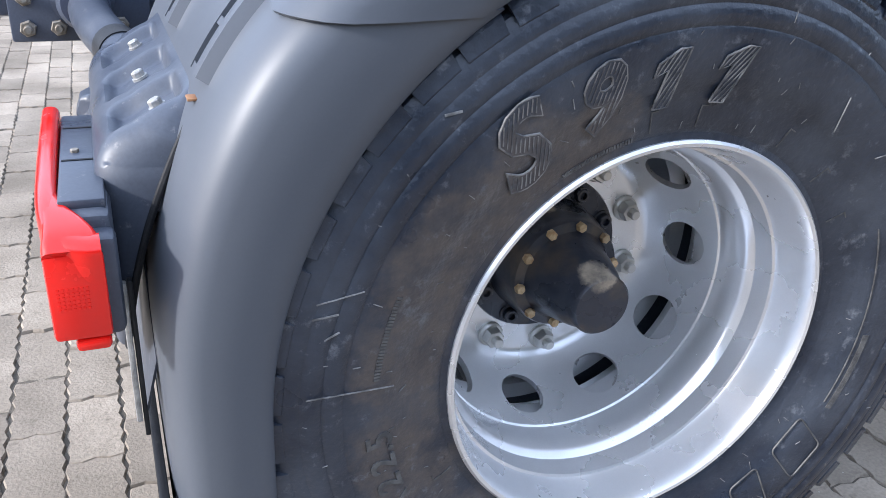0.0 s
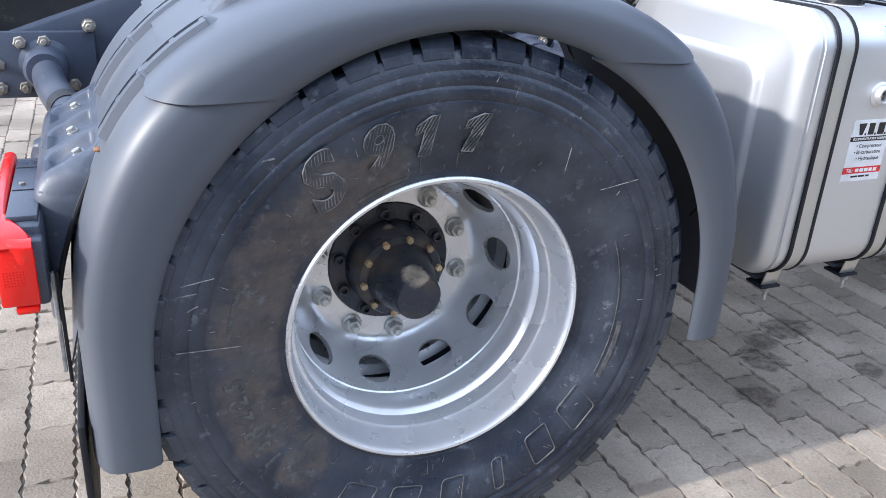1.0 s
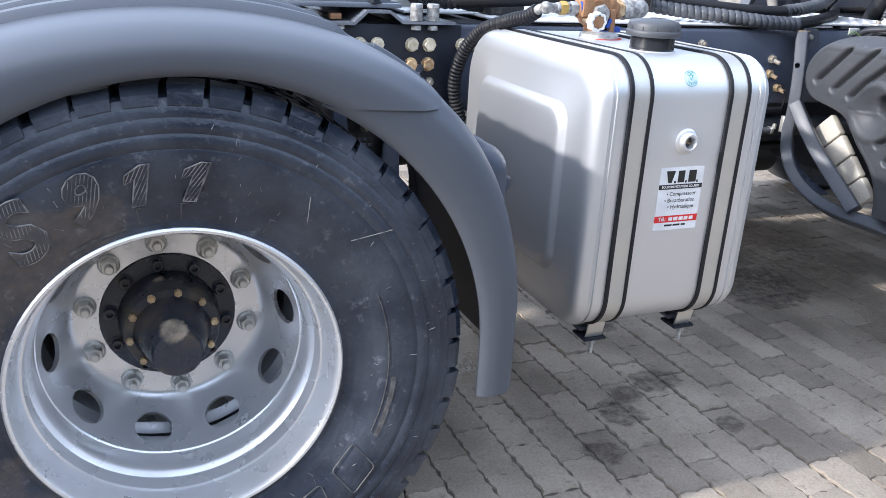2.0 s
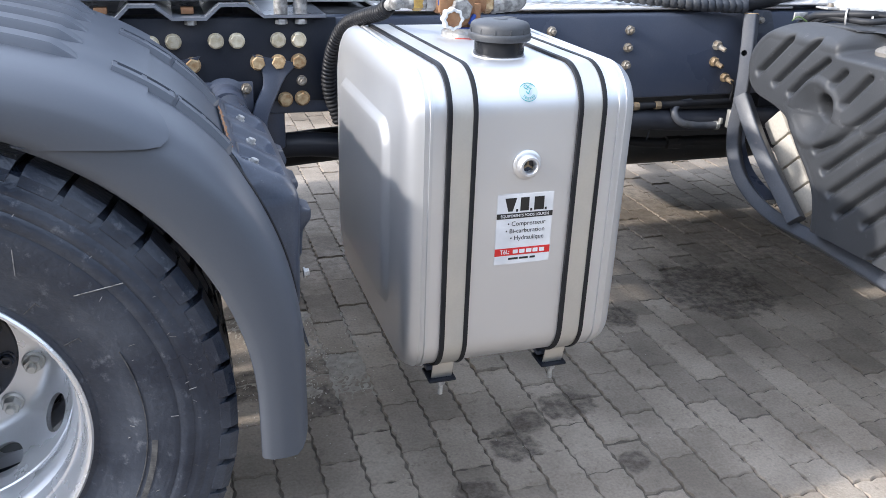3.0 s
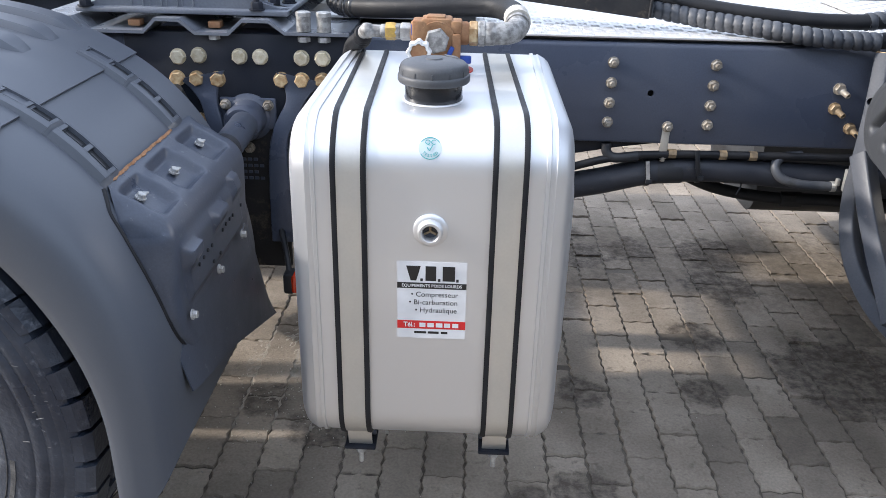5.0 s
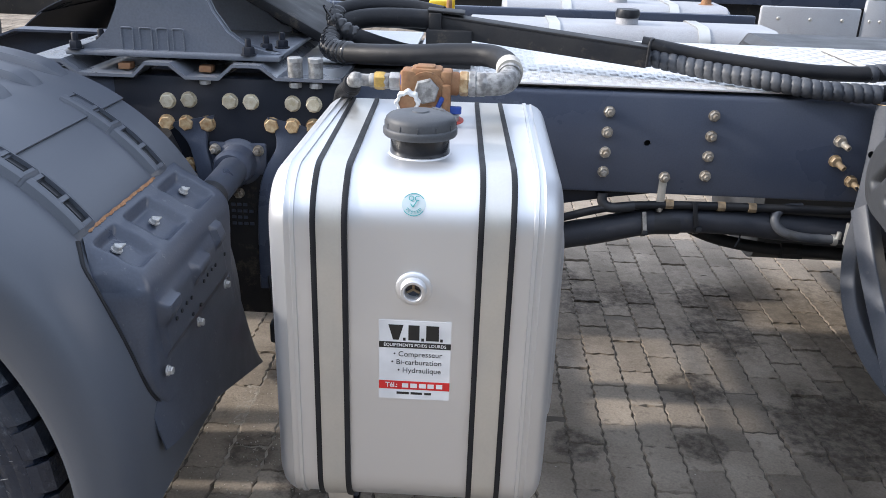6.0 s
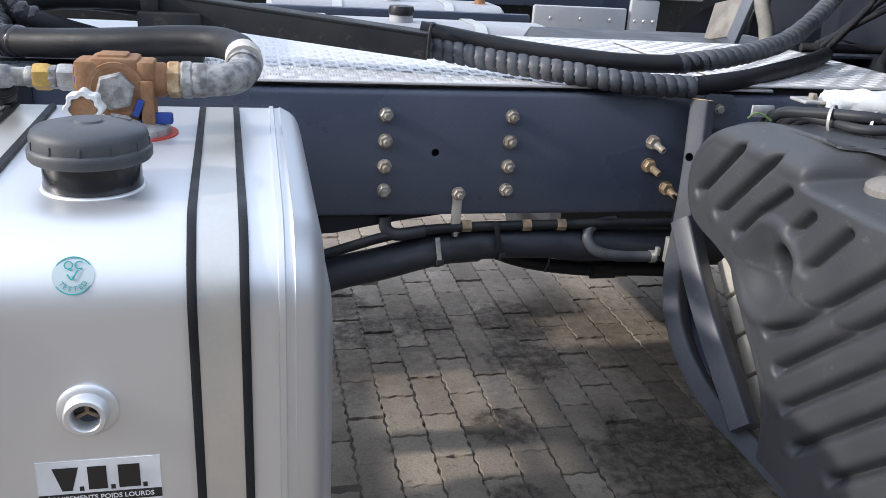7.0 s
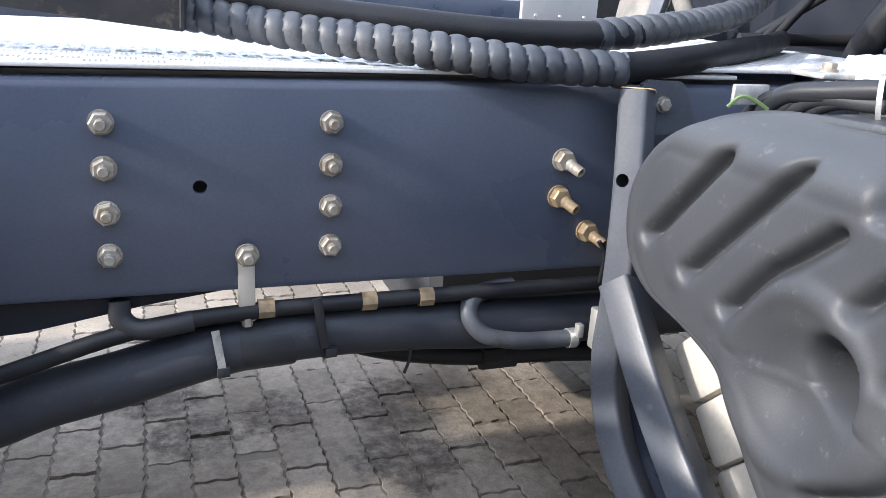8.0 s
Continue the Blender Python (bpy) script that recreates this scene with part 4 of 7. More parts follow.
for ch, ang in zip("S911", (128.2, 112.2, 97.7, 84.5)):
    size, at = {"S": 0.146, "9": 0.116, "1": 0.104}[ch], on_sidewall(ang, 0.391)
    c = part("sidewall_character", glyph_one(size, at, 0.0012, 0.25) if ch == "1" else text_bmesh(ch, size, at, 0.0012, offset=0.004, shear=0.25), M["rubber"], tyre, "raised hatched character", 30)
    part("character_edge", add_sweep(bmesh.new(), [at @ Vector(((x + y * 0.25) * size, y * size, 0.001)) for x, y in ONE + ONE[:1]], circle(0.0015, 6), up=(0, -1, 0)) if ch == "1" else text_bmesh(ch, size, at, 0.0, offset=0.004, line=0.0015, shear=0.25), M["rubber_letter"], c, "", 30)
    hatch = part("character_hatch", hatch_lines(ch, size, at, 0.0058, 0.0014, 60, 0.002, 0.25), M["rubber_letter"], c, smooth=0)
    tagged(hatch, kind="stuff")
for ch, ang in zip("13R22.5", (213.6, 208.5, 203, 197.5, 192.5, 189.5, 186.9)):
    part("sidewall_character", text_bmesh(ch, 0.050, on_sidewall(ang, 0.402), 0.0012, offset=0.0008), M["rubber_print"], tyre, "small raised character", 30)
for k in range(6):
    ang = 323 - 15.8 * k
    bm = bmesh.new()
    at = on_sidewall(ang, 0.402, 0.0005)
    line = [at @ Vector((a + 0.25 * b, b, 0)) for a, b in rounded((0.074, 0.058, 0.024, 0.05, 0.066, 0.07)[k], 0.070, 0.008, 3)]
    add_sweep(bm, line + [line[0]], circle(0.0014, 6), up=(0, -1, 0))
    part("maker_block", bm, M["rubber_print"], tyre, "raised outline of the maker's mark")
for ang in (100, 88, 62, 45, 30, 205, 218, 232, 250, 268, 286):
    bm = bmesh.new()
    add_box(bm, (0, 0, 0), (0.0016, 0.030, 0.0016), 0, on_sidewall(ang, 0.335))
    add_box(bm, (0, 0, 0), (0.010, 0.0016, 0.0016), 0, on_sidewall(ang, 0.349) @ Matrix.Translation((0.004, 0, 0)))
    part("mould_line", bm, M["rubber_print"], tyre)
for ang, r, w, h, tilt in ((160, 0.480, 0.0015, 0.055, 30), (163, 0.490, 0.0022, 0.03, 25), (166, 0.478, 0.0022, 0.025, 40), (175.5, 0.440, 0.0016, 0.11, 0), (55, 0.40, 0.0014, 0.05, 30), (38, 0.44, 0.0014, 0.08, -25), (240, 0.45, 0.0014, 0.09, 10), (132, 0.492, 0.003, 0.02, 60)):
    part("scuff", box((0, 0, 0), (w, h, 0.001), 0, on_sidewall(ang, r, 0.0012) @ pose(0, 0, 0, 0, 0, tilt)), M["rubber_mark"], tyre, "pale scratch")
bm, rnd = bmesh.new(), random.Random(17)
for k in range(110):
    ang, r = rnd.uniform(0, 360), rnd.choice((rnd.uniform(0.32, 0.37), rnd.uniform(0.38, 0.45), rnd.uniform(0.465, 0.505)))
    add_box(bm, (0, 0, 0), (rnd.uniform(0.0005, 0.0012), rnd.uniform(0.003, 0.014), 0.0008), 0, on_sidewall(ang, r, 0.0008) @ pose(0, 0, 0, 0, 0, rnd.gauss(0, 25)))
tagged(part("fine_scratches", bm, M["rubber_mark"], tyre, "", 0), kind="stuff")
for a0, da, r, w, h in ((174, -0.62, 0.408, 0.0028, 0.008), (122, -0.7, 0.318, 0.0028, 0.006), (-6, -0.75, 0.405, 0.005, 0.010)):
    bm = bmesh.new()
    for k in range(26):
        add_box(bm, (0, 0, 0), (w, h, 0.001), 0, on_sidewall(a0 + da * k, r, 0.0006))
    o = part("small_print", bm, M["rubber_print"], tyre, "row of tiny moulded marks")
    tagged(o, kind="stuff")
part("mould_arc", add_sweep(bmesh.new(), [on_sidewall(a, 0.392, 0.0008).translation for a in np.linspace(22, -24, 24)], [(-0.0009, -0.0009), (0.0009, -0.0009), (0.0009, 0.0009), (-0.0009, 0.0009)], up=(0, -1, 0)), M["rubber_print"], tyre)


def smooth01(t):
    t = min(max(t, 0), 1)
    return t * t * (3 - 2 * t)


# ---- mudguard ----
OPEN, CROWN = (0.030, 0.552, 0.5625), (0.022, 0.622, 0.662)  # centre x, z and radius of the wheel opening and of the crown
# section: share of the way from the opening to the crown, depth; a rolled outer edge and a flat crown
BULL = [(0.0, 0.005), (0.04, -0.002), (0.18, -0.008), (0.45, -0.0085), (0.66, -0.0065), (0.77, -0.001), (0.85, 0.010), (0.915, 0.027), (0.958, 0.048), (0.985, 0.077), (0.996, 0.108), (1.0, 0.14), (1.0, 0.20), (1.0, 0.30), (1.0, 0.45), (1.0, 0.69)]


# the same section over the top, where the crown is flatter and its outer edge rounder
ROUND = (0.0, 0.04, 0.16, 0.34, 0.46, 0.55, 0.64, 0.725, 0.79, 0.845, 0.885, 0.91, 0.95, 0.985, 1.0, 1.0)


def flat(q):
    a = radians(1.37 * (q - 91))
    return math.cos(a) ** 2 if abs(a) < math.pi / 2 else 0.0


def crown_share(y, q):
    return 1 + (float(np.interp(y, [b[1] for b in BULL[11:]], ROUND[11:])) - 1) * flat(q)


def arch_curve(c, q, lift, low):
    """q: degrees round the arch from the front; down to -10 and up to 190 the legs go straight down to their low ends."""
    x, z, r = c[0], c[1], c[2] + lift
    if q < 0:
        return x + r, z + q / 10 * (z - low[0])
    if q > 180:
        return x - r, z - (q - 180) / 10 * (z - low[1])
    return x + r * math.cos(radians(q)), z + r * math.sin(radians(q))


def arch_point(w, y, q, lift=0.0, low=(0.437, 0.37)):
    (xa, za), (xb, zb) = arch_curve(OPEN, q, lift, low), arch_curve(CROWN, q, lift, low)
    zb -= 0.072 * flat(q)
    return Vector((xa + (xb - xa) * w, y, za + (zb - za) * w))


def seam_angle(w, y, front):
    z = 1.057 + 0.050 * min(max(y / 0.09, 0), 1) if front else 1.012 + 0.050 * min(max((y - 0.05) / 0.14, 0), 1)
    a, b = (0, 90) if front else (180, 90)
    for _ in range(30):
        m = (a + b) / 2
        a, b = (m, b) if arch_point(w, y, m).z < z else (a, m)
    return a


def mudguard_sheet(a_of, b_of, steps, lift=0.0, round_tip=False):
    rows = []
    for (w, y), w2 in zip(BULL, ROUND):
        a, b = a_of(w, y), b_of(w, y)
        low = (0.437 + (0.05 * max(w - 0.6, 0) ** 2 / 0.16 if round_tip else 0), 0.37)
        qs = [a + (b - a) * k / steps for k in range(steps + 1)]
        rows.append([arch_point(w + (w2 - w) * flat(q), y - lift * (0.8 if y < 0.05 else 0), q, lift, low) for q in qs])
    return grid_shell(rows, -0.004)


guard = thing("mudguard", "dark grey plastic mudguard in three pieces arched over the wheels", "mudguard")
front_piece = part("front_piece", mudguard_sheet(lambda w, y: -10, lambda w, y: seam_angle(w, y, True) + 2, 36, 0.0, True), M["fender"], guard)
rear_piece = part("rear_piece", mudguard_sheet(lambda w, y: seam_angle(w, y, False) - 2, lambda w, y: 190, 36), M["fender"], guard)
top_piece = part("top_piece", mudguard_sheet(lambda w, y: seam_angle(w, y, True), lambda w, y: seam_angle(w, y, False), 44, 0.006), M["fender"], guard)
# the pressed lip below the rear seam, running out towards both ends
lip = []
for k, ((w, y), w2) in enumerate(zip(BULL, ROUND)):
    if y <= 0.10:
        q = seam_angle(w, y, False) + 0.4 + 1.5 * math.sin(math.pi * min(max(w, 0.0), 1.0) ** 0.8)
        lip.append(arch_point(w + (w2 - w) * flat(q), y - 0.0006, q, 0.0006))
part("seam_lip", add_sweep(bmesh.new(), smooth_path(lip, 4), circle(0.0017, 6), up=(1, 0, 0)), M["fender"], rear_piece)
for y in (0.178, 0.298, 0.418, 0.538, 0.650):
    bm = bmesh.new()
    path = [arch_point(crown_share(y, q), y, q, 0.0075) for q in np.linspace(60.5, 128, 64)]
    n = len(path)
    add_sweep(bm, path, lambda i: [(s * 0.036 * min(1, (i + 2.5) / 5), h * min(1, (i + 0.2) / 4, (n - i - 0.8) / 4)) for s, h in ((-1, 0), (-0.84, 0.012), (-0.70, 0.0165), (0.70, 0.0165), (0.84, 0.012), (1, 0))], up=(1, 0, 0))
    part("rib", bm, M["fender"], top_piece, smooth=24)


def rail_clip(y, q0, q1, owner):
    """A raised clip rail: two walls and three bars round two deep slots."""
    def run(f0, f1, n):
        return [arch_point(crown_share(y, q), y, q, 0.006) for q in (q0 + (q1 - q0) * (f0 + (f1 - f0) * k / n) for k in range(n + 1))]

    out = (math.cos(radians(q0)), 0, math.sin(radians(q0)))
    bm = bmesh.new()
    add_sweep(bm, run(0, 1, 12), [(-0.0155, 0.010), (-0.021, 0.012), (-0.036, 0.010), (-0.044, -0.004), (-0.0155, -0.004)], up=out)
    add_sweep(bm, run(0, 1, 12), [(0.0155, -0.004), (0.026, -0.004), (0.023, 0.007), (0.0165, 0.009)], up=out)
    for f0, f1 in ((0, 0.07), (0.46, 0.54), (0.93, 1.0)):
        add_sweep(bm, run(f0, f1, 2), [(-0.017, -0.002), (0.017, -0.002), (0.0165, 0.0078), (-0.0165, 0.0088)], up=out)
    base = part("clip_rail", bm, M["fender"], owner)
    for f0, f1 in ((0.07, 0.46), (0.54, 0.93)):
        # slot floor coloured near-black, the slot's shade painted in
        part("slot_floor", add_sweep(bmesh.new(), run(f0, f1, 6), [(-0.0158, -0.002), (0.0158, -0.002), (0.0158, 0.0012), (-0.0158, 0.0012)], up=out), M["recess_shade"], base, "slot floor coloured dark for the shade inside it")
        part("tongue", add_sweep(bmesh.new(), run(f0 + 0.05, f1 - 0.05, 6), [(-0.004, 0.001), (0.003, 0.001), (0.003, 0.0035), (-0.003, 0.004)], up=out), M["black"], base)
    part("end_ramp", add_sweep(bmesh.new(), run(-0.16, 0.0, 3), lambda i: [(-0.043, -0.002), (0.022, -0.002), (0.017, 0.001 + 0.003 * i), (-0.030, 0.001 + 0.0045 * i)], up=out), M["fender"], base)


for y in (0.205, 0.552):
    rail_clip(y, 34.5, 45.0, front_piece)
    rail_clip(y, 45.8, 56, top_piece)
for y in (0.135, 0.44):
    rail_clip(y, 129, 140.5, top_piece)
    rail_clip(y, 141.3, 152, rear_piece)


# ---- brackets that carry the mudguard ----
def bump_between(a, b, soft, v):
    return smooth01((v - a) / soft) * (1 - smooth01((v - b + soft) / soft))


def crown_x(z):
    """Where the crown of the mudguard stands at that height."""
    return CROWN[0] + math.sqrt(max(CROWN[2] ** 2 - max(z - CROWN[1], 0) ** 2, 0))


def edge_y(z):
    """The bracket's outer edge, bending in towards its lower tip."""
    return float(np.interp(z, (0.648, 0.70, 0.746, 0.82, 0.898, 0.951, 0.981, 0.995), (0.185, 0.145, 0.127, 0.119, 0.118, 0.128, 0.155, 0.175)))


def bracket(front):
    """A pressed steel bracket: a top with pockets round its screws, a rounded nose and a steep face."""
    sec = [(0.581, 0.992), (0.588, 0.988), (0.597, 0.981), (0.606, 0.975), (0.619, 0.969), (0.635, 0.960), (0.652, 0.949), (0.670, 0.940), (0.685, 0.927), (0.695, 0.910), (0.699, 0.890), (0.699, 0.865), (0.698, 0.84), (0.697, 0.815), (0.696, 0.79), (0.696, 0.765), (0.696, 0.74), (0.697, 0.70), (0.700, 0.66)]
    fine = [(k / 4, (p.x, p.y)) for k, p in enumerate(smooth_path([(x, z, 0) for x, z in sec], 4))]
    rows = []
    for i in range(121):
        share = i / 120
        row = []
        for j, (x, z) in fine:
            y0 = edge_y(z)
            y = y0 + share * (0.640 - y0)
            reach = max(x - crown_x(z) - 0.004, 0.004)
            edge = min((y - y0) / 0.042, 1.0)
            inset = (1 - math.sqrt(max(0, 1 - (1 - edge) ** 2))) * reach
            far = min((0.640 - y) / 0.03, 1.0)
            inset += (1 - math.sqrt(max(0, 1 - (1 - far) ** 2))) * 0.04
            top = bump_between(1.8, 7.6, 1.0, j)
            pocket = max(bump_between(0.168, 0.268, 0.022, y), bump_between(0.296, 0.425, 0.022, y), bump_between(0.470, 0.590, 0.022, y)) * top
            face = bump_between(10, 16, 1.2, j)
            panel = 0.010 * face * bump_between(0.185, 0.560, 0.012, y + 0.25 * (z - 0.76))
            for ya, yb, za, zb in ((0.165, 0.235, 0.815, 0.872), (0.325, 0.410, 0.826, 0.878), (0.470, 0.525, 0.842, 0.900)):
                panel += 0.014 * bump_between(ya, yb, 0.010, y) * smooth01((z - za) / 0.035) * (1 - smooth01((z - zb + 0.006) / 0.006))
            back = inset * (1.0 if j > 5 else j / 6) + pocket * 0.003 - panel
            row.append(Vector((x - back, y, z - pocket * 0.017 - inset * (0.45 if j < 9 else 0))))
        rows.append(row)
    if not front:
        for row in rows:
            for p in row:
                p.x, p.z = 0.012 - p.x, p.z - 0.072
    return grid_shell(rows, 0.004)


def lower_flap(front):
    """The flat flap below, its lower edge falling away from the wheel's outer side."""
    rows = []
    for y in np.linspace(0.13, 0.79, 30):
        low_z = float(np.interp(y, (0.13, 0.184, 0.414, 0.793), (0.59, 0.573, 0.522, 0.395)))
        top_z = max(float(np.interp(y, (0.13, 0.18, 0.22, 0.60, 0.649, 0.80), (0.66, 0.70, 0.76, 0.76, 0.712, 0.405))), low_z + 0.01)
        rows.append([Vector((0.687 + 0.018 * s, y, top_z + (low_z - top_z) * s)) for s in (0, 0.3, 0.6, 1.0)])
    if not front:
        for row in rows:
            for p in row:
                p.x, p.z = 0.042 - p.x, p.z - 0.072
    return grid_shell(rows, 0.003)


def mirror_x(p, front):
    return p if front else (0.012 - p[0], p[1], p[2] - 0.072)


for front in (True, False):
    b = thing("mudguard_bracket", "blue-grey pressed steel mudguard bracket, rusty along its top edge" if front else "light grey pressed steel mudguard bracket carrying the tail lamp", "bracket", group="mudguard brackets")
    part("pressed_sheet", bracket(front), M["bracket"], b, smooth=50)
    part("flap", lower_flap(front), M["bracket"], b, smooth=50)
    # black tube drawn as the shadow in the gap between bracket and mudguard
    part("edge_seal", pipe([mirror_x(p, front) for p in [(crown_x(z) + 0.003, edge_y(z) - 0.002, z) for z in (0.985, 0.97, 0.951, 0.92, 0.88, 0.84, 0.79, 0.74, 0.70, 0.66)]], 0.0045, 8), M["hose"], b, "black line standing for the shadow in the edge gap")
    for p, tilt in (((0.627, 0.535, 0.952), 26), ((0.632, 0.355, 0.950), 26), ((0.622, 0.205, 0.953), 26), ((0.704, 0.172, 0.734), 88), ((0.708, 0.519, 0.748), 88), ((0.708, 0.338, 0.748), 88)):
        q = mirror_x(p, front)
        s = part("screw", add_hex(bmesh.new(), 0.0082, 0.008, Matrix.Translation(q) @ Matrix.Rotation(radians(tilt if front else -tilt), 4, "Y"), washer=0.0105), M["galv"], b, smooth=30)
        if tilt < 45:
            part("spring_clip", box(mirror_x((p[0], p[1] + 0.012, p[2] + 0.001), front), (0.012, 0.034, 0.003), 0.001), M["galv"], s)
    for y, z in ((0.230, 0.811), (0.258, 0.813), (0.285, 0.816), (0.312, 0.814), (0.313, 0.778), (0.359, 0.776), (0.274, 0.858), (0.297, 0.860), (0.388, 0.815), (0.413, 0.818), (0.440, 0.818), (0.465, 0.817), (0.433, 0.861), (0.530, 0.815)):
        # dark discs on the sheet paint the shade of punched holes
        part("hole_shade_disc", lathe([(0, 0), (0.0042, 0), (0.0042, 0.0022), (0, 0.0022)], 10, Matrix.Translation(mirror_x((0.7075 if z < 0.84 else 0.703, y, z), front)) @ Matrix.Rotation(radians(90 if front else -90), 4, "Y")), M["recess_shade"], b, "small dark disc standing for a shaded hole")
    tube_pts = [mirror_x(p, True) for p in ((0.624, 0.98, 0.895), (0.636, 0.80, 0.897), (0.645, 0.60, 0.899))] if front else [(-0.68, 0.98, 0.885), (-0.668, 0.80, 0.868), (-0.625, 0.60, 0.845)]
    t = part("carrier_tube", pipe(tube_pts, 0.036, 28), M["bracket"], b, "round steel carrier tube")
    p = Vector(tube_pts[2]) * 0.75 + Vector(tube_pts[1]) * 0.25
    part("tube_collar", lathe([(0.0365, -0.02), (0.0385, -0.02), (0.0385, 0.02), (0.0365, 0.02)], 28, Matrix.Translation(p) @ (Vector(tube_pts[2]) - Vector(tube_pts[1])).to_track_quat("Z", "Y").to_matrix().to_4x4(), True), M["black"], t)
    if front:
        part("rust_line", grid_shell([[(0.5815 + 0.001 * math.sin(140 * y) + (0.0035 + 0.0016 * math.sin(97 * y) * math.sin(41 * y) + 0.0018 * math.sin(373 * y) * math.sin(151 * y)) * s, y, 0.9955 - 0.0045 * s) for s in (0, 1)] for y in np.linspace(0.19, 0.50, 120)], 0.002), M["rust"], b, "rust along the top edge")
    else:
        part("rust_line", box((-0.5795, 0.118, 0.9135), (0.012, 0.020, 0.003), 0.001), M["rust"], b, "patch of orange rust")
flap = thing("mud_flap", "black rubber mud flap hanging behind the rear wheel", "mud flap")
part("rubber_sheet", box((-0.655, 0.33, 0.30), (0.012, 0.60, 0.30), 0.003), M["hose"], flap)
side_lamp = thing("marker_lamp", "small orange-red marker lamp hanging under the chassis bracket", "lamp", (0.745, 0.80, 0.49))
part("lamp_stalk", pipe([(0, 0, 0.02), (-0.02, 0.06, 0.06), (-0.05, 0.14, 0.10)], 0.008, 10), M["black"], side_lamp)
part("lamp_body", box((0, 0, 0), (0.03, 0.05, 0.06), 0.008), M["black"], side_lamp)
part("lens", box((0.015, -0.004, 0.0), (0.020, 0.044, 0.054), 0.008), M["lens_dark"], side_lamp, "orange-red lens")

# ---- tail lamp ----
lamp = thing("tail_lamp", "red tail lamp in a dark grey housing behind the mudguard", "tail lamp")
part("housing", box((-0.699, 0.235, 0.752), (0.052, 0.35, 0.125), 0.010), M["bracket"], lamp, "dark grey lamp housing")
part("housing_lid", box((-0.700, 0.235, 0.818), (0.046, 0.31, 0.012), 0.003), M["bracket"], lamp)
part("lid_screw", add_hex(bmesh.new(), 0.005, 0.005, Matrix.Translation((-0.706, 0.235, 0.823))), M["zinc"], lamp, smooth=30)
for y in (0.205, 0.33):
    # dark strip laid on the lid as the shade in a groove
    part("groove_shade_strip", box((-0.700, y, 0.8245), (0.040, 0.004, 0.001), 0), M["recess_shade"], lamp)
part("gasket", box((-0.699, 0.050, 0.744), (0.056, 0.036, 0.112), 0.008), M["bracket"], lamp, "grey frame round the side lens")
bm = bmesh.new()
path = smooth_path([(-0.736, 0.415, 0.762), (-0.736, 0.26, 0.762), (-0.735, 0.13, 0.760), (-0.731, 0.070, 0.756), (-0.722, 0.042, 0.752), (-0.704, 0.030, 0.750), (-0.686, 0.030, 0.750)], 8)
n = len(path)
add_sweep(bm, path, lambda i: [(a * (1.0 + 0.5 * smooth01(i / n * 2 - 0.9)), b) for a, b in rounded(0.022, 0.136 - 0.022 * smooth01(i / n), 0.009, 3)])
part("lens", bm, M["lens"], lamp, "glossy red lens")
part("side_lens", box((-0.7120, 0.018, 0.747), (0.055, 0.014, 0.095), 0.005), M["lens"], lamp, "bright red ribbed side lens")
bm = bmesh.new()
path = smooth_path([(-0.7355, 0.20, 0.812), (-0.7345, 0.13, 0.812), (-0.728, 0.085, 0.810), (-0.719, 0.055, 0.806), (-0.7135, 0.032, 0.800), (-0.7125, 0.017, 0.790)], 6)
n = len(path)
add_sweep(bm, path, lambda i: rounded(0.020 + 0.034 * smooth01(i / n * 1.4 - 0.25), 0.022, 0.008, 3))
part("lens_shoulder", bm, M["lens"], lamp, "rounded red shoulder above the side lens")
part("lens_lip", box((-0.704, 0.022, 0.692), (0.034, 0.022, 0.014), 0.005), M["lens"], lamp)
bm = bmesh.new()
for i in range(7):
    for j in range(6):
        add_box(bm, (-0.730 + 0.0045 * i, 0.0108, 0.736 + 0.0045 * j), (0.0030, 0.0016, 0.003), 0.0006)
tagged(part("lens_grain", bm, M["lens"], lamp), kind="stuff")
plate_b = thing("reflector_bracket", "thin grey steel strip hanging beside the mudguard", "bracket")
part("strip", box((-0.6715, 0.115, 0.612), (0.007, 0.012, 0.190), 0.0015), M["galv"], plate_b)
part("back_strip", box((-0.6640, 0.120, 0.600), (0.006, 0.014, 0.215), 0.0015), M["dark"], plate_b)

# the other side of the axle
turn = Matrix.Translation((0.0, 1.376, 0)) @ Matrix.Rotation(math.pi, 4, "Z") @ Matrix.Translation((0.0, -1.376, 0))
for ob in (outer, inner, guard):
    copy_thing(ob, turn)


# ---- hydraulic tank ----
TX0, TX1, TY0, TY1, TZ0, TZ1 = 0.903, 1.398, 0.140, 0.862, 0.466, 1.124
TC = Vector(((TX0 + TX1) / 2, (TY0 + TY1) / 2, (TZ0 + TZ1) / 2))
TW, TH = TY1 - TY0, TZ1 - TZ0


def tank_outline(grow, n=10):
    """The tank's section as (depth, height): tight curves in front, wider ones behind."""
    w, h, out = TW / 2 + grow, TH / 2 + grow, []
    for sy, sz, start, r in ((1, 1, 0, 0.130), (-1, 1, 90, 0.088), (-1, -1, 180, 0.088), (1, -1, 270, 0.130)):
        r = max(r + grow * (1.0 if grow > 0 else 0.6), 0.05)
        for k in range(n + 1):
            q = radians(start + 90 * k / n)
            out.append((sy * (w - r) + r * math.cos(q), sz * (h - r) + r * math.sin(q)))
    return out


def tank_ring(bm, x, inset):
    return [bm.verts.new((x, TC.y + a, TC.z + b)) for a, b in tank_outline(-inset)]


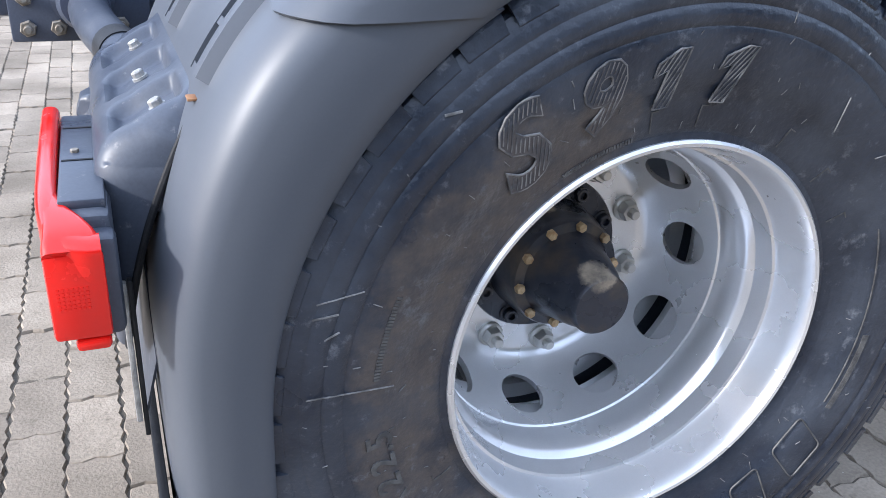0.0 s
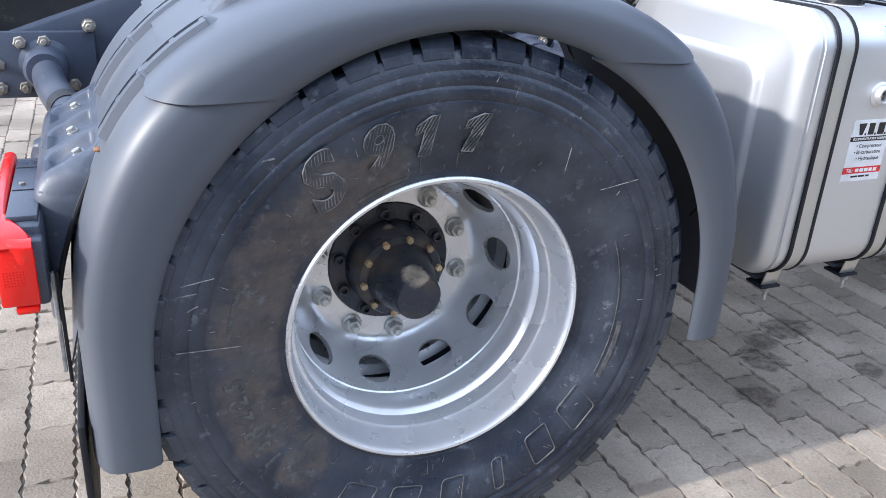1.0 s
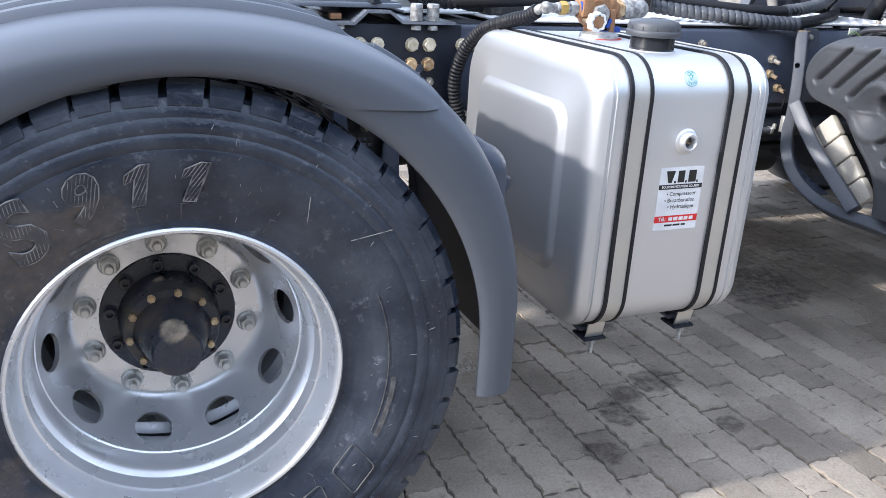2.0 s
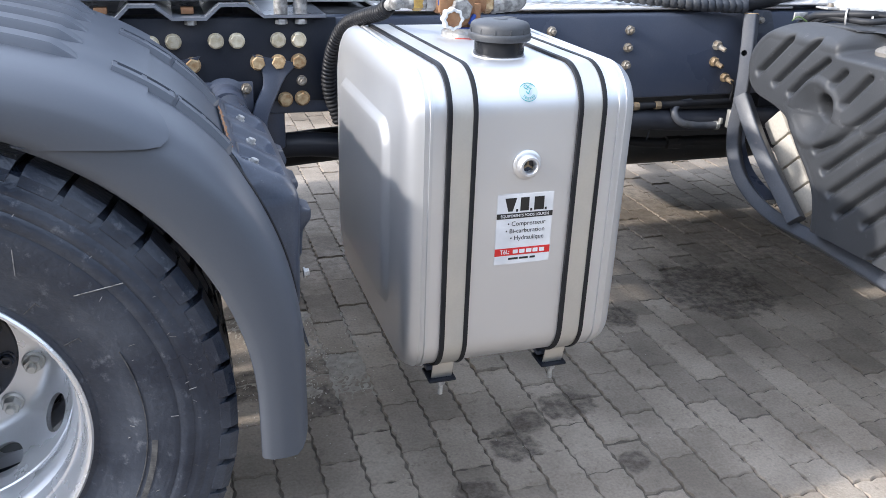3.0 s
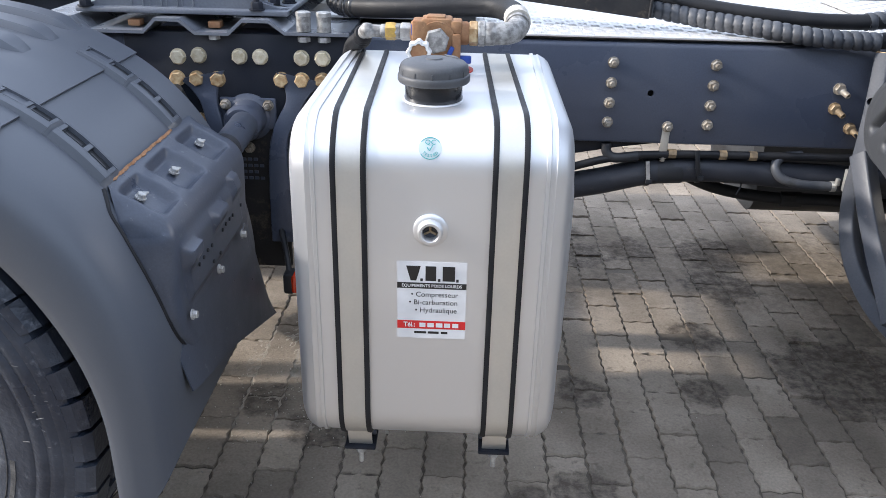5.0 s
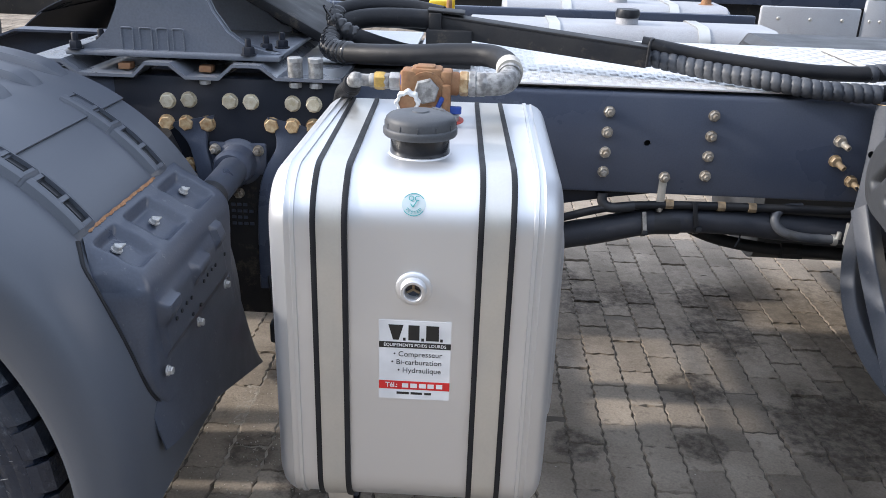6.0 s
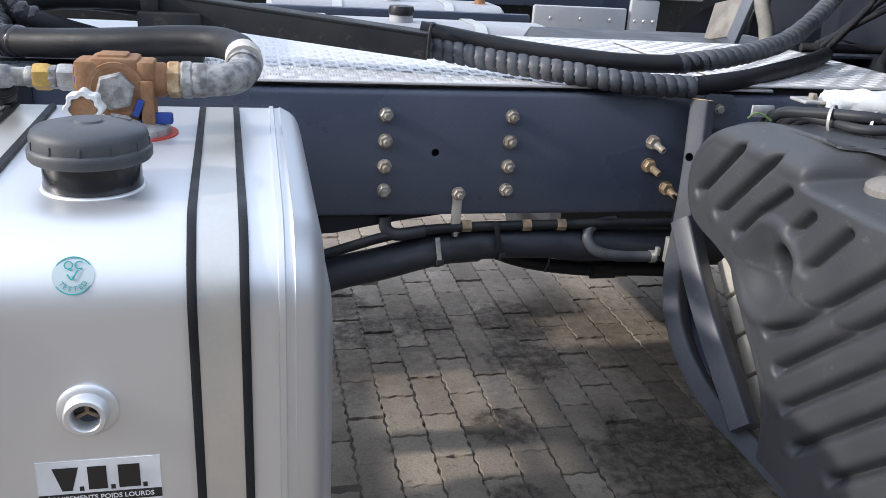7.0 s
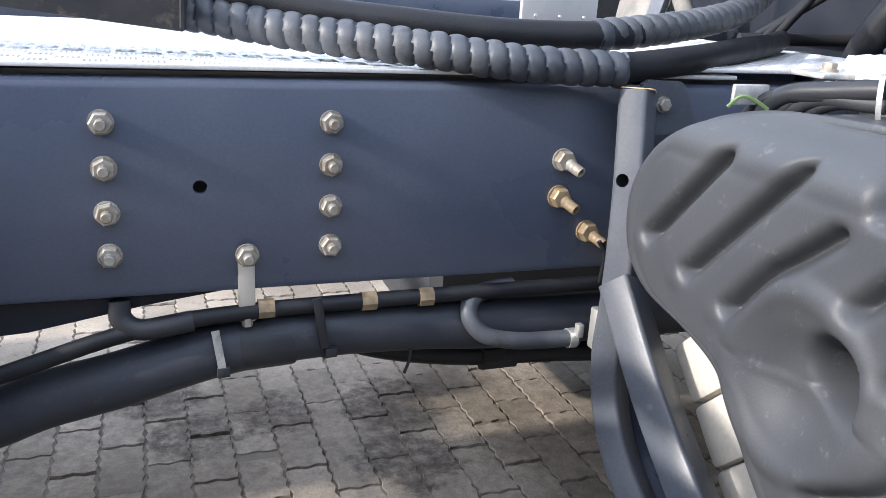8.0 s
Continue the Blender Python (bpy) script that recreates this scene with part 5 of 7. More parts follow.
def strip_rings(bm, rings, cap0=True, cap1=True):
    for a, b in zip(rings, rings[1:]):
        for k in range(len(a)):
            bm.faces.new((a[k], a[(k + 1) % len(a)], b[(k + 1) % len(a)], b[k]))
    if cap0:
        bm.faces.new(rings[0][::-1])
    if cap1:
        bm.faces.new(rings[-1])
    return bm


tank = thing("hydraulic_tank", "brushed aluminium hydraulic tank strapped beside the chassis", "tank")
bm = bmesh.new()
strip_rings(bm, [tank_ring(bm, x, i) for x, i in ((TX0 + 0.0515, 0.0), (TC.x, 0.0), (TX1 - 0.0515, 0.0))], False, False)
shell = part("shell", bm, M["alu"], tank, "brushed aluminium shell", 30)
for side, x0, s in (("left", TX0, 1), ("right", TX1, -1)):
    bm = bmesh.new()
    rings = [(0.052, 0.0), (0.051, 0.0032), (0.045, 0.0035), (0.0435, 0.0), (0.036, 0.0), (0.034, 0.002), (0.026, 0.0022), (0.018, 0.006), (0.010, 0.013), (0.004, 0.024), (0.001, 0.036), (-0.0012, 0.05), (-0.002, 0.116), (-0.0032, 0.1185), (-0.009, 0.1255), (-0.0145, 0.131), (-0.0165, 0.138), (-0.017, 0.152)]
    rings = [(a, (i if a < 0.034 else -i)) for a, i in rings]
    strip_rings(bm, [tank_ring(bm, x0 + s * a, i) for a, i in rings], False, True)
    part("end_cap", bm, M["alu_side"], tank, "pressed aluminium end with a raised panel", 50)


def strap_path(x, grow):
    pts = [(x, TC.y + a, TC.z + b) for a, b in tank_outline(grow)]
    # top rear, over the top, down the front, to the bottom front
    start = [(x, TY1 - 0.14, TZ1 + grow)]
    front = [p for k, p in enumerate(pts) if 11 <= k <= 32]
    line = start + front + [(x, TC.y - TW / 2 + 0.16, TZ0 - grow)]
    return [Vector((px - 0.033 * max(0.0, py - TY0 - 0.03), py, pz)) for px, py, pz in line]  # slightly askew over the top


for x in (1.012, 1.287):
    st = part("strap", add_sweep(bmesh.new(), strap_path(x, 0.0035), [(-0.022, -0.001), (0.022, -0.001), (0.022, 0.001), (-0.022, 0.001)], up=(0, 0, 1)), M["strap"], tank, "flat steel strap", 50)
    for dx in (-0.0258, 0.0258):
        part("rubber_strip", add_sweep(bmesh.new(), strap_path(x + dx, 0.003), [(-0.0048, -0.003), (0.0048, -0.003), (0.0048, 0.003), (0.0, 0.0042), (-0.0048, 0.003)], up=(0, 0, 1)), M["hose"], st, "black rubber edge strip", 50)
    foot = part("foot", box((x, 0.226, 0.419), (0.064, 0.062, 0.008), 0.003), M["frame_black"], tank, "dark bracket under the strap end")
    part("strap_end", box((x, 0.203, 0.4435), (0.049, 0.004, 0.056), 0.0015, Matrix.Rotation(radians(14), 4, "X")), M["strap"], foot, "bright strap end")
    part("bracket_plate", box((x, 0.345, 0.437), (0.062, 0.24, 0.012), 0.003), M["frame"], foot)
    part("clamp_bolt", add_lathe(add_hex(bmesh.new(), 0.011, 0.012, Matrix.Translation((x, 0.212, 0.402)), stud=0.0), [(0, 0.375), (0.0055, 0.375), (0.0055, 0.43), (0, 0.43)], 12, Matrix.Translation((x, 0.212, 0))), M["galv"], foot, smooth=30)
    part("console", box((x, 0.70, 0.452), (0.07, 0.56, 0.05), 0.004), M["frame"], foot)
for x in (1.004, 1.297):
    part("console_arm", box((x, 0.925, 0.66), (0.07, 0.10, 0.46), 0.006), M["frame"], chassis)

neck = part("filler_neck", lathe([(0.050, -0.002), (0.053, 0.002), (0.0535, 0.006), (0.0525, 0.010), (0.0525, 0.045), (0, 0.045)], 48, Matrix.Translation((1.147, 0.312, TZ1))), M["gloss"], tank, "glossy black filler neck")
part("neck_weld", lathe([(0.050, 0), (0.0565, 0.0), (0.056, 0.0015), (0.054, 0.003), (0.050, 0.003)], 48, Matrix.Translation((1.147, 0.312, TZ1 - 0.0005))), M["alu"], neck)
capm = Matrix.Translation((1.147, 0.312, TZ1 + 0.034))
cap = part("filler_cap", lathe([(0, 0), (0.0635, 0), (0.0655, 0.003), (0.0655, 0.012), (0.064, 0.014), (0.0625, 0.015), (0.062, 0.026), (0.060, 0.031), (0.056, 0.0345), (0.040, 0.0385), (0.019, 0.0405), (0.016, 0.0395), (0.0135, 0.042), (0, 0.043)], 64, capm), M["cap"], tank, "dark grey screw filler cap")
for k in range(12):
    a = 2 * math.pi * k / 12
    part("grip_rib", box((0, 0, 0), (0.0026, 0.003, 0.010), 0.0006, capm @ Matrix.Rotation(a, 4, "Z") @ Matrix.Translation((0.0622, 0, 0.019))), M["cap"], cap)
bm = bmesh.new()
for k in range(3):
    add_box(bm, (0.028 + 0.002 * k, 0.034 - 0.006 * k, 0.0392), (0.026, 0.003, 0.0012), 0, Matrix.Rotation(radians(-32), 4, "Z"))
bmesh.ops.transform(bm, matrix=capm, verts=bm.verts)
part("cap_print", bm, M["spiral"], cap)

portm = Matrix.Translation((1.153, TY0, 0.9375)) @ TO_OUT
port = part("port", lathe([(0.0, -0.004), (0.0305, -0.004), (0.0305, 0.0025), (0.028, 0.005), (0.0225, 0.006), (0.0215, 0.017), (0.0195, 0.019), (0.0155, 0.019), (0.0135, 0.016), (0.0135, -0.003), (0, -0.003)], 40, portm), M["alu"], tank, "round aluminium sight port")
part("sight_glass", lathe([(0, 0), (0.0134, 0), (0.0134, 0.002), (0, 0.003)], 24, portm), M["hub"], port, "brownish sight glass")
bm = bmesh.new()
for a in (90, 210, 330):
    add_box(bm, (0.006 * math.cos(radians(a)), 0.006 * math.sin(radians(a)), 0.0045), (0.013, 0.0042, 0.003), 0.001, Matrix.Rotation(radians(a), 4, "Z"))
bmesh.ops.transform(bm, matrix=portm, verts=bm.verts)
part("port_cross", bm, M["brass"], port)


# stickers on the tank
def sticker_at(x, z, y=TY0):
    return Matrix.Translation((x, y, z)) @ TO_OUT


sticker = part("sticker", box((1.157, TY0 - 0.0006, 0.799), (0.124, 0.0008, 0.155), 0), M["sticker"], smooth=0)
tagged(sticker, "white printed sticker with black and red bands on the tank front", "sticker")
SY = TY0 - 0.0012
part("print_band", box((1.157, SY, 0.8295), (0.124, 0.0006, 0.0115)), M["ink"], sticker, smooth=0)
part("print_band", box((1.157, SY, 0.7495), (0.124, 0.0006, 0.0165)), M["ink_red"], sticker, smooth=0)
bm = bmesh.new()
for x, top, low in ((1.124, 0.013, 0.005), (1.155, 0.0095, 0.0095), (1.187, 0.011, 0.011)):
    vs = [bm.verts.new((x + a, SY - 0.0004, 0.854 + b)) for a, b in ((-low, -0.0145), (low, -0.0145), (top, 0.0145), (-top, 0.0145))]
    bm.faces.new(vs)
for x in (1.1385, 1.170, 1.2025):
    add_box(bm, (x, SY, 0.841), (0.0045, 0.0006, 0.0055))
part("emblem", bm, M["ink"], sticker, "bold black mark blocks", 0)
for body, size, z, mat in (("ÉQUIPEMENTS POIDS LOURDS", 0.0082, 0.8293, "sticker"),):
    part("print", text_bmesh(body, size, sticker_at(1.157, z, SY - 0.0004), 0.0002, offset=0.0001, squeeze=0.97), M[mat], sticker, smooth=0)
for body, x, z in (("• Compresseur", 1.162, 0.8115), ("• Bi-carburation", 1.160, 0.7955), ("• Hydraulique", 1.165, 0.7795)):
    part("print", text_bmesh(body, 0.0142, sticker_at(x, z, SY), 0.0002, squeeze=0.97), M["ink"], sticker, smooth=0)
part("print", text_bmesh("Tél.:", 0.0135, sticker_at(1.117, 0.7493, SY - 0.0004), 0.0002, offset=0.0003, squeeze=0.9), M["sticker"], sticker, smooth=0)
bm = bmesh.new()
for x, w in ((1.141, 0.011), (1.156, 0.012), (1.1715, 0.012), (1.186, 0.011), (1.201, 0.011)):
    add_box(bm, (x, SY - 0.0004, 0.7493), (w, 0.0006, 0.0085))
part("print_bars", bm, M["sticker"], sticker, "row of plain white bars", 0)
bm = bmesh.new()
for x, w in ((1.137, 0.022), (1.161, 0.020), (1.181, 0.012)):
    add_box(bm, (x, SY, 0.7335), (w, 0.0006, 0.0045))
part("print_bars", bm, M["ink"], sticker, "row of small plain dark bars", 0)

# round quality label on the curved shoulder of the tank
a = radians(31)
qn = Vector((0, -math.cos(a), math.sin(a)))
qc_at = Vector((1.150, TC.y - TW / 2 + 0.088 - 0.0885 * math.cos(a), TZ1 - 0.088 + 0.0885 * math.sin(a)))
qm = Matrix((Vector((1, 0, 0)), qn.cross(Vector((1, 0, 0))), qn)).transposed().to_4x4()
qm.translation = qc_at
label = thing("quality_label", "pale blue round label with a green tick on the tank shoulder", "sticker")
bm = bmesh.new()
R = 0.0885
rows = []
for k in range(13):
    v = -0.0195 + 0.039 * k / 12
    half = math.sqrt(max(0.0195**2 - v * v, 1e-8))
    ang = a + v / R
    rows.append([(1.150 + half * s, TC.y - TW / 2 + 0.088 - R * math.cos(ang), TZ1 - 0.088 + R * math.sin(ang)) for s in np.linspace(-1, 1, 9)])
part("disc", grid_shell(rows, 0.0003), M["qc"], label)
lift = Matrix.Translation((0, 0, 0.0012))
part("rim_line", lathe([(0.0180, 0), (0.0192, 0), (0.0192, 0.0004), (0.0180, 0.0004)], 40, qm @ Matrix.Translation((0, 0, -0.001)), True), M["ink_teal"], label)
part("print", text_bmesh("QC", 0.012, qm @ lift @ Matrix.Translation((0, 0.0098, -0.0006)), 0.0002), M["ink_teal"], label, smooth=0)
bm = bmesh.new()
add_box(bm, (-0.0035, -0.0015, 0), (0.0014, 0.006, 0.0005), 0, Matrix.Rotation(radians(35), 4, "Z"))
add_box(bm, (0.0018, 0.0005, 0), (0.0014, 0.0120, 0.0005), 0, Matrix.Rotation(radians(-30), 4, "Z"))
bmesh.ops.transform(bm, matrix=qm @ lift, verts=bm.verts)
part("tick", bm, M["ink_teal"], label, smooth=0)
for ch, ang in zip("TESTED", (-142, -122, -101, -79, -58, -38)):
    q = radians(ang)
    part("print", text_bmesh(ch, 0.007, qm @ lift @ Matrix.Translation((0.0135 * math.cos(q), 0.0135 * math.sin(q), -0.0008)) @ Matrix.Rotation(q + radians(90), 4, "Z"), 0.0002), M["ink_teal"], label, smooth=0)

# ---- valve on the tank ----
valve = thing("hydraulic_valve", "rusty cast hydraulic valve with blue paint remains on the tank", "valve")
V = Vector((1.146, 0.575, 1.198))
part("socket", lathe([(0, 0), (0.052, 0), (0.052, 0.012), (0.046, 0.016), (0.030, 0.02), (0, 0.02)], 40, Matrix.Translation((V.x + 0.010, V.y - 0.012, TZ1 - 0.001))), M["galv"], valve, "pale mounting flange")
part("seal", lathe([(0, 0), (0.056, 0), (0.056, 0.002), (0, 0.002)], 40, Matrix.Translation((V.x + 0.016, V.y - 0.012, TZ1))), M["red_tape"], valve, "red sealing ring")
bm = bmesh.new()
add_lathe(bm, [(0, -0.030), (0.033, -0.030), (0.036, -0.026), (0.036, 0.03), (0.033, 0.035), (0, 0.035)], 32, Matrix.Translation(V + Vector((-0.005, 0, -0.011))) @ TO_Y)
add_lathe(bm, [(0, 0.0285), (0.030, 0.0285), (0.031, 0.0305), (0.0375, 0.0305), (0.0395, 0.024), (0.0395, 0.010), (0, 0.010)], 32, Matrix.Translation(V + Vector((-0.005, 0, -0.011))) @ TO_OUT)
body = part("valve_body", bm, M["rust"], valve, "rust-brown cast body")
for name, c, size, bevel in (("top_block", (-0.006, 0, 0.017), (0.064, 0.056, 0.030), 0.006), ("top_pad", (-0.008, -0.002, 0.031), (0.040, 0.038, 0.010), 0.004), ("side_block", (0.034, -0.004, 0.014), (0.024, 0.050, 0.028), 0.005), ("inlet_block", (-0.042, -0.004, 0.004), (0.030, 0.052, 0.048), 0.006), ("neck", (0, 0, -0.045), (0.046, 0.046, 0.050), 0.008), ("lug", (0.035, -0.012, -0.032), (0.018, 0.044, 0.070), 0.004)):
    part(name, box(V + Vector(c), size, bevel), M["rust"], body)
part("port_tube", lathe([(0, -0.060), (0.021, -0.060), (0.024, -0.056), (0.024, 0.056), (0.021, 0.061), (0, 0.061)], 24, Matrix.Translation(V) @ TO_X), M["rust"], body)
part("hex_plug", add_hex(bmesh.new(), 0.0265, 0.014, Matrix.Translation(V + Vector((-0.005, -0.028, -0.011))) @ TO_OUT @ Matrix.Rotation(radians(14), 4, "Z")), M["corroded"], body, "large hexagon plug", 30)
for c, size, turn_by in (((V.x + 0.023, V.y - 0.0325, V.z - 0.034), (0.010, 0.010, 0.026), 24), ((V.x + 0.006, V.y - 0.026, V.z - 0.060), (0.046, 0.012, 0.014), 0), ((V.x + 0.054, V.y - 0.022, V.z - 0.050), (0.026, 0.012, 0.016), 0), ((V.x - 0.0565, V.y - 0.014, V.z + 0.008), (0.004, 0.022, 0.024), 0)):
    part("blue_patch", box((0, 0, 0), size, 0.003, Matrix.Translation(c) @ Matrix.Rotation(radians(turn_by), 4, "Y")), M["blue"], body, "remains of blue paint")
for x, r, h, mat, n, note in ((-0.071, 0.0185, 0.022, "galv", 6, ""), (-0.088, 0.0165, 0.012, "corroded", 8, ""), (-0.102, 0.0185, 0.022, "brass_bright", 6, "yellow brass union"), (-0.117, 0.0145, 0.012, "corroded", 16, ""), (0.070, 0.0255, 0.018, "zinc_rusty", 6, "rusty union nut"), (0.087, 0.0265, 0.016, "corroded", 8, ""), (0.104, 0.0245, 0.022, "corroded", 20, "corroded thread")):
    part("union_nut", lathe([(0, -h / 2), (r * 0.92, -h / 2), (r, -h / 3), (r, h / 3), (r * 0.92, h / 2), (0, h / 2)], n, Matrix.Translation(V + Vector((x, 0, 0))) @ TO_X), M[mat], valve, note, 30)
part("left_elbow", pipe([V + Vector((-0.112, 0, 0)), V + Vector((-0.132, 0, 0)), V + Vector((-0.150, 0.004, 0.0)), V + Vector((-0.160, 0.016, -0.004)), V + Vector((-0.164, 0.034, -0.014))], 0.0125, 18), M["corroded"], valve, "dull grey elbow")
part("elbow_ball", lathe([(0, -0.0165), (0.009, -0.0145), (0.0145, -0.008), (0.0165, 0), (0.0145, 0.008), (0.009, 0.0145), (0, 0.0165)], 20, Matrix.Translation(V + Vector((-0.152, 0.0, 0.0)))), M["corroded"], valve)
part("right_elbow", pipe([V + Vector((0.110, 0, 0)), V + Vector((0.140, 0.006, 0.001)), V + Vector((0.157, 0.026, 0.003)), V + Vector((0.163, 0.056, 0.008)), V + Vector((0.165, 0.088, 0.0125))], 0.0232, 20), M["corroded"], valve, "dull grey corroded elbow")
part("elbow_collar", lathe([(0.020, -0.006), (0.0258, -0.006), (0.0268, 0), (0.0258, 0.006), (0.020, 0.006)], 24, Matrix.Translation(V + Vector((0.1635, 0.062, 0.009))) @ Vector((0.02, 0.98, 0.15)).to_track_quat("Z", "Y").to_matrix().to_4x4(), True), M["corroded"], valve)
tapm = Matrix.Translation((1.107, 0.505, 1.171)) @ TO_OUT
bm = bmesh.new()
pts = [((0.0238 + 0.0020 * math.cos(8 * 2 * math.pi * k / 64)) , 2 * math.pi * k / 64) for k in range(64)]
rings = [[bm.verts.new(tapm @ Vector((r * s * math.cos(q), r * s * math.sin(q), h))) for r, q in pts] for s, h in ((0.6, -0.012), (1, -0.010), (1, 0.010), (0.94, 0.013), (0.72, 0.013), (0.70, 0.008))]
strip_rings(bm, rings, True, True)
wheel_tap = part("tap_wheel", bm, M["white"], valve, "white scalloped hand wheel", 35)
part("tap_core", lathe([(0, 0.008), (0.0165, 0.008), (0.0165, 0.011), (0.004, 0.0125), (0, 0.0125)], 18, tapm), M["rust"], wheel_tap, "rusty centre")
part("tap_stem", lathe([(0, -0.06), (0.008, -0.06), (0.008, -0.01), (0, -0.01)], 14, tapm), M["brass"], wheel_tap)

# ---- hoses ----


def ribbed(points, r, pitch, depth, n=16, per=10):
    path = smooth_path(points, per)
    dense, run = [path[0]], 0.0
    for a, b in zip(path, path[1:]):
        k = max(1, int((b - a).length / (pitch / 6)))
        dense += [a.lerp(b, (i + 1) / k) for i in range(k)]
    s, secs = 0.0, []
    for k, p in enumerate(dense):
        s += (p - dense[k - 1]).length if k else 0
        f = (s / pitch) % 1
        bulge = math.sin(min(max((f - 0.12) / 0.76, 0), 1) * math.pi) ** 0.5
        secs.append(circle(r - depth * (1 - bulge), n))
    return add_sweep(bmesh.new(), dense, lambda i: secs[i])


small = thing("suction_hose", "black ribbed hose dropping from the valve elbow behind the tank", "hose")
part("hose", ribbed([V + Vector((-0.163, 0.026, -0.010)), (0.974, 0.64, 1.168), (0.955, 0.71, 1.150), (0.925, 0.82, 1.11), (0.904, 0.895, 1.03), (0.900, 0.93, 0.93), (0.93, 0.935, 0.83)], 0.020, 0.012, 0.003), M["hose"], small)
ret = thing("return_hose", "thick black hose looping from the valve elbow across the chassis", "hose")
part("hose", pipe([(1.311, 0.662, 1.211), (1.309, 0.70, 1.215), (1.297, 0.75, 1.219), (1.262, 0.80, 1.221), (1.19, 0.835, 1.216), (1.11, 0.86, 1.207), (1.01, 0.905, 1.197), (0.93, 0.965, 1.188), (0.885, 1.01, 1.184), (0.856, 1.055, 1.188), (0.851, 1.105, 1.202), (0.864, 1.15, 1.224), (0.90, 1.175, 1.241), (0.96, 1.185, 1.250), (1.05, 1.185, 1.252), (1.14, 1.18, 1.248)], 0.0255, 20), M["hose"], ret)
part("ferrule", pipe([(1.311, 0.655, 1.210), (1.309, 0.695, 1.2145)], 0.0280, 20), M["cream"], ret, "pale hose ferrule")
part("spiral_wrap", ribbed([(0.925, 0.969, 1.188), (0.885, 1.01, 1.184), (0.857, 1.053, 1.188), (0.851, 1.105, 1.202), (0.856, 1.13, 1.213)], 0.0295, 0.021, 0.005), M["gloss"], ret, "black spiral guard")
upper = thing("bundled_hose", "black rubber hose bent back beside the steel arm", "hose", group="hoses at the arm")
part("hose", pipe([(1.12, 1.205, 1.155), (1.05, 1.19, 1.160), (0.985, 1.165, 1.178), (0.925, 1.125, 1.203), (0.880, 1.125, 1.224), (0.853, 1.15, 1.244), (0.858, 1.19, 1.260), (0.895, 1.225, 1.270), (0.96, 1.25, 1.274), (1.05, 1.245, 1.272), (1.14, 1.22, 1.260)], 0.0225, 18), M["hose"], upper)
part("spiral_wrap", ribbed([(0.918, 1.124, 1.207), (0.880, 1.125, 1.224), (0.854, 1.15, 1.244), (0.858, 1.185, 1.258)], 0.0265, 0.021, 0.005), M["gloss"], upper, "black spiral guard")
for at, tip, r in (((0.850, 1.135, 1.243), (0.75, 0.25, 0.45), 0.046), ((0.858, 1.14, 1.247), (0.9, 0.2, 0.15), 0.044)):
    part("tie_loop", lathe([(r, -0.002), (r + 0.0025, -0.002), (r + 0.0025, 0.002), (r, 0.002)], 28, Matrix.Translation(at) @ Vector(tip).to_track_quat("Z", "Y").to_matrix().to_4x4(), True), M["gloss"], upper, "thin black tie loop")
lower = thing("bundled_hose", "black rubber hose dropping behind the looped hoses", "hose", group="hoses at the arm")
part("hose", pipe([(1.14, 1.24, 1.222), (1.02, 1.275, 1.232), (0.93, 1.285, 1.232), (0.87, 1.265, 1.222), (0.85, 1.22, 1.195), (0.87, 1.18, 1.165), (0.93, 1.16, 1.158)], 0.0205, 18), M["hose"], lower)
arm = thing("hose_arm", "dark steel box arm on a post carrying the hoses", "hose carrier")
part("post", box((1.160, 1.175, 1.18), (0.122, 0.10, 0.10), 0.004), M["dark"], arm)
bm = bmesh.new()
add_sweep(bm, [Vector((1.13, 1.19, 1.238)), Vector((1.682, 1.10, 1.186))], rounded(0.066, 0.052, 0.004, 2))
part("beam", bm, M["dark"], arm, "dark steel box beam with mud")
part("edge_plate", add_sweep(bmesh.new(), [Vector((1.13, 1.19, 1.264)), Vector((1.682, 1.10, 1.212))], rounded(0.07, 0.006, 0.002, 2)), M["dark"], arm)
part("end_loop", pipe([(1.675, 1.065, 1.165), (1.678, 1.065, 1.225), (1.69, 1.09, 1.232), (1.69, 1.13, 1.228)], 0.004, 8), M["dark"], arm)
part("clamp", box((1.122, 1.15, 1.243), (0.034, 0.016, 0.058), 0.003), M["dark"], arm)
part("clamp_lid", box((1.150, 1.19, 1.2745), (0.10, 0.085, 0.005), 0.002, Matrix.Rotation(radians(4), 4, "Y")), M["dark"], arm)
beacon = thing("yellow_fitting", "yellow plastic coupling on a bar beyond the far chassis rail", "fitting", (1.06, 2.83, 1.108))
part("bar", box((0, -0.49, -0.055), (0.05, 1.10, 0.04), 0.004), M["dark"], beacon)
part("block", box((-0.012, 0, 0), (0.100, 0.05, 0.070), 0.012), M["yellow"], beacon)
part("ear", box((0.046, 0.0, 0.004), (0.022, 0.04, 0.074), 0.005), M["yellow"], beacon)
part("stem", lathe([(0, -0.034), (0.019, -0.034), (0.019, -0.012), (0.013, -0.008), (0.013, 0.035), (0.008, 0.042), (0, 0.042)], 12, Matrix.Translation((0.034, -0.05, 0))), M["rust"], beacon)


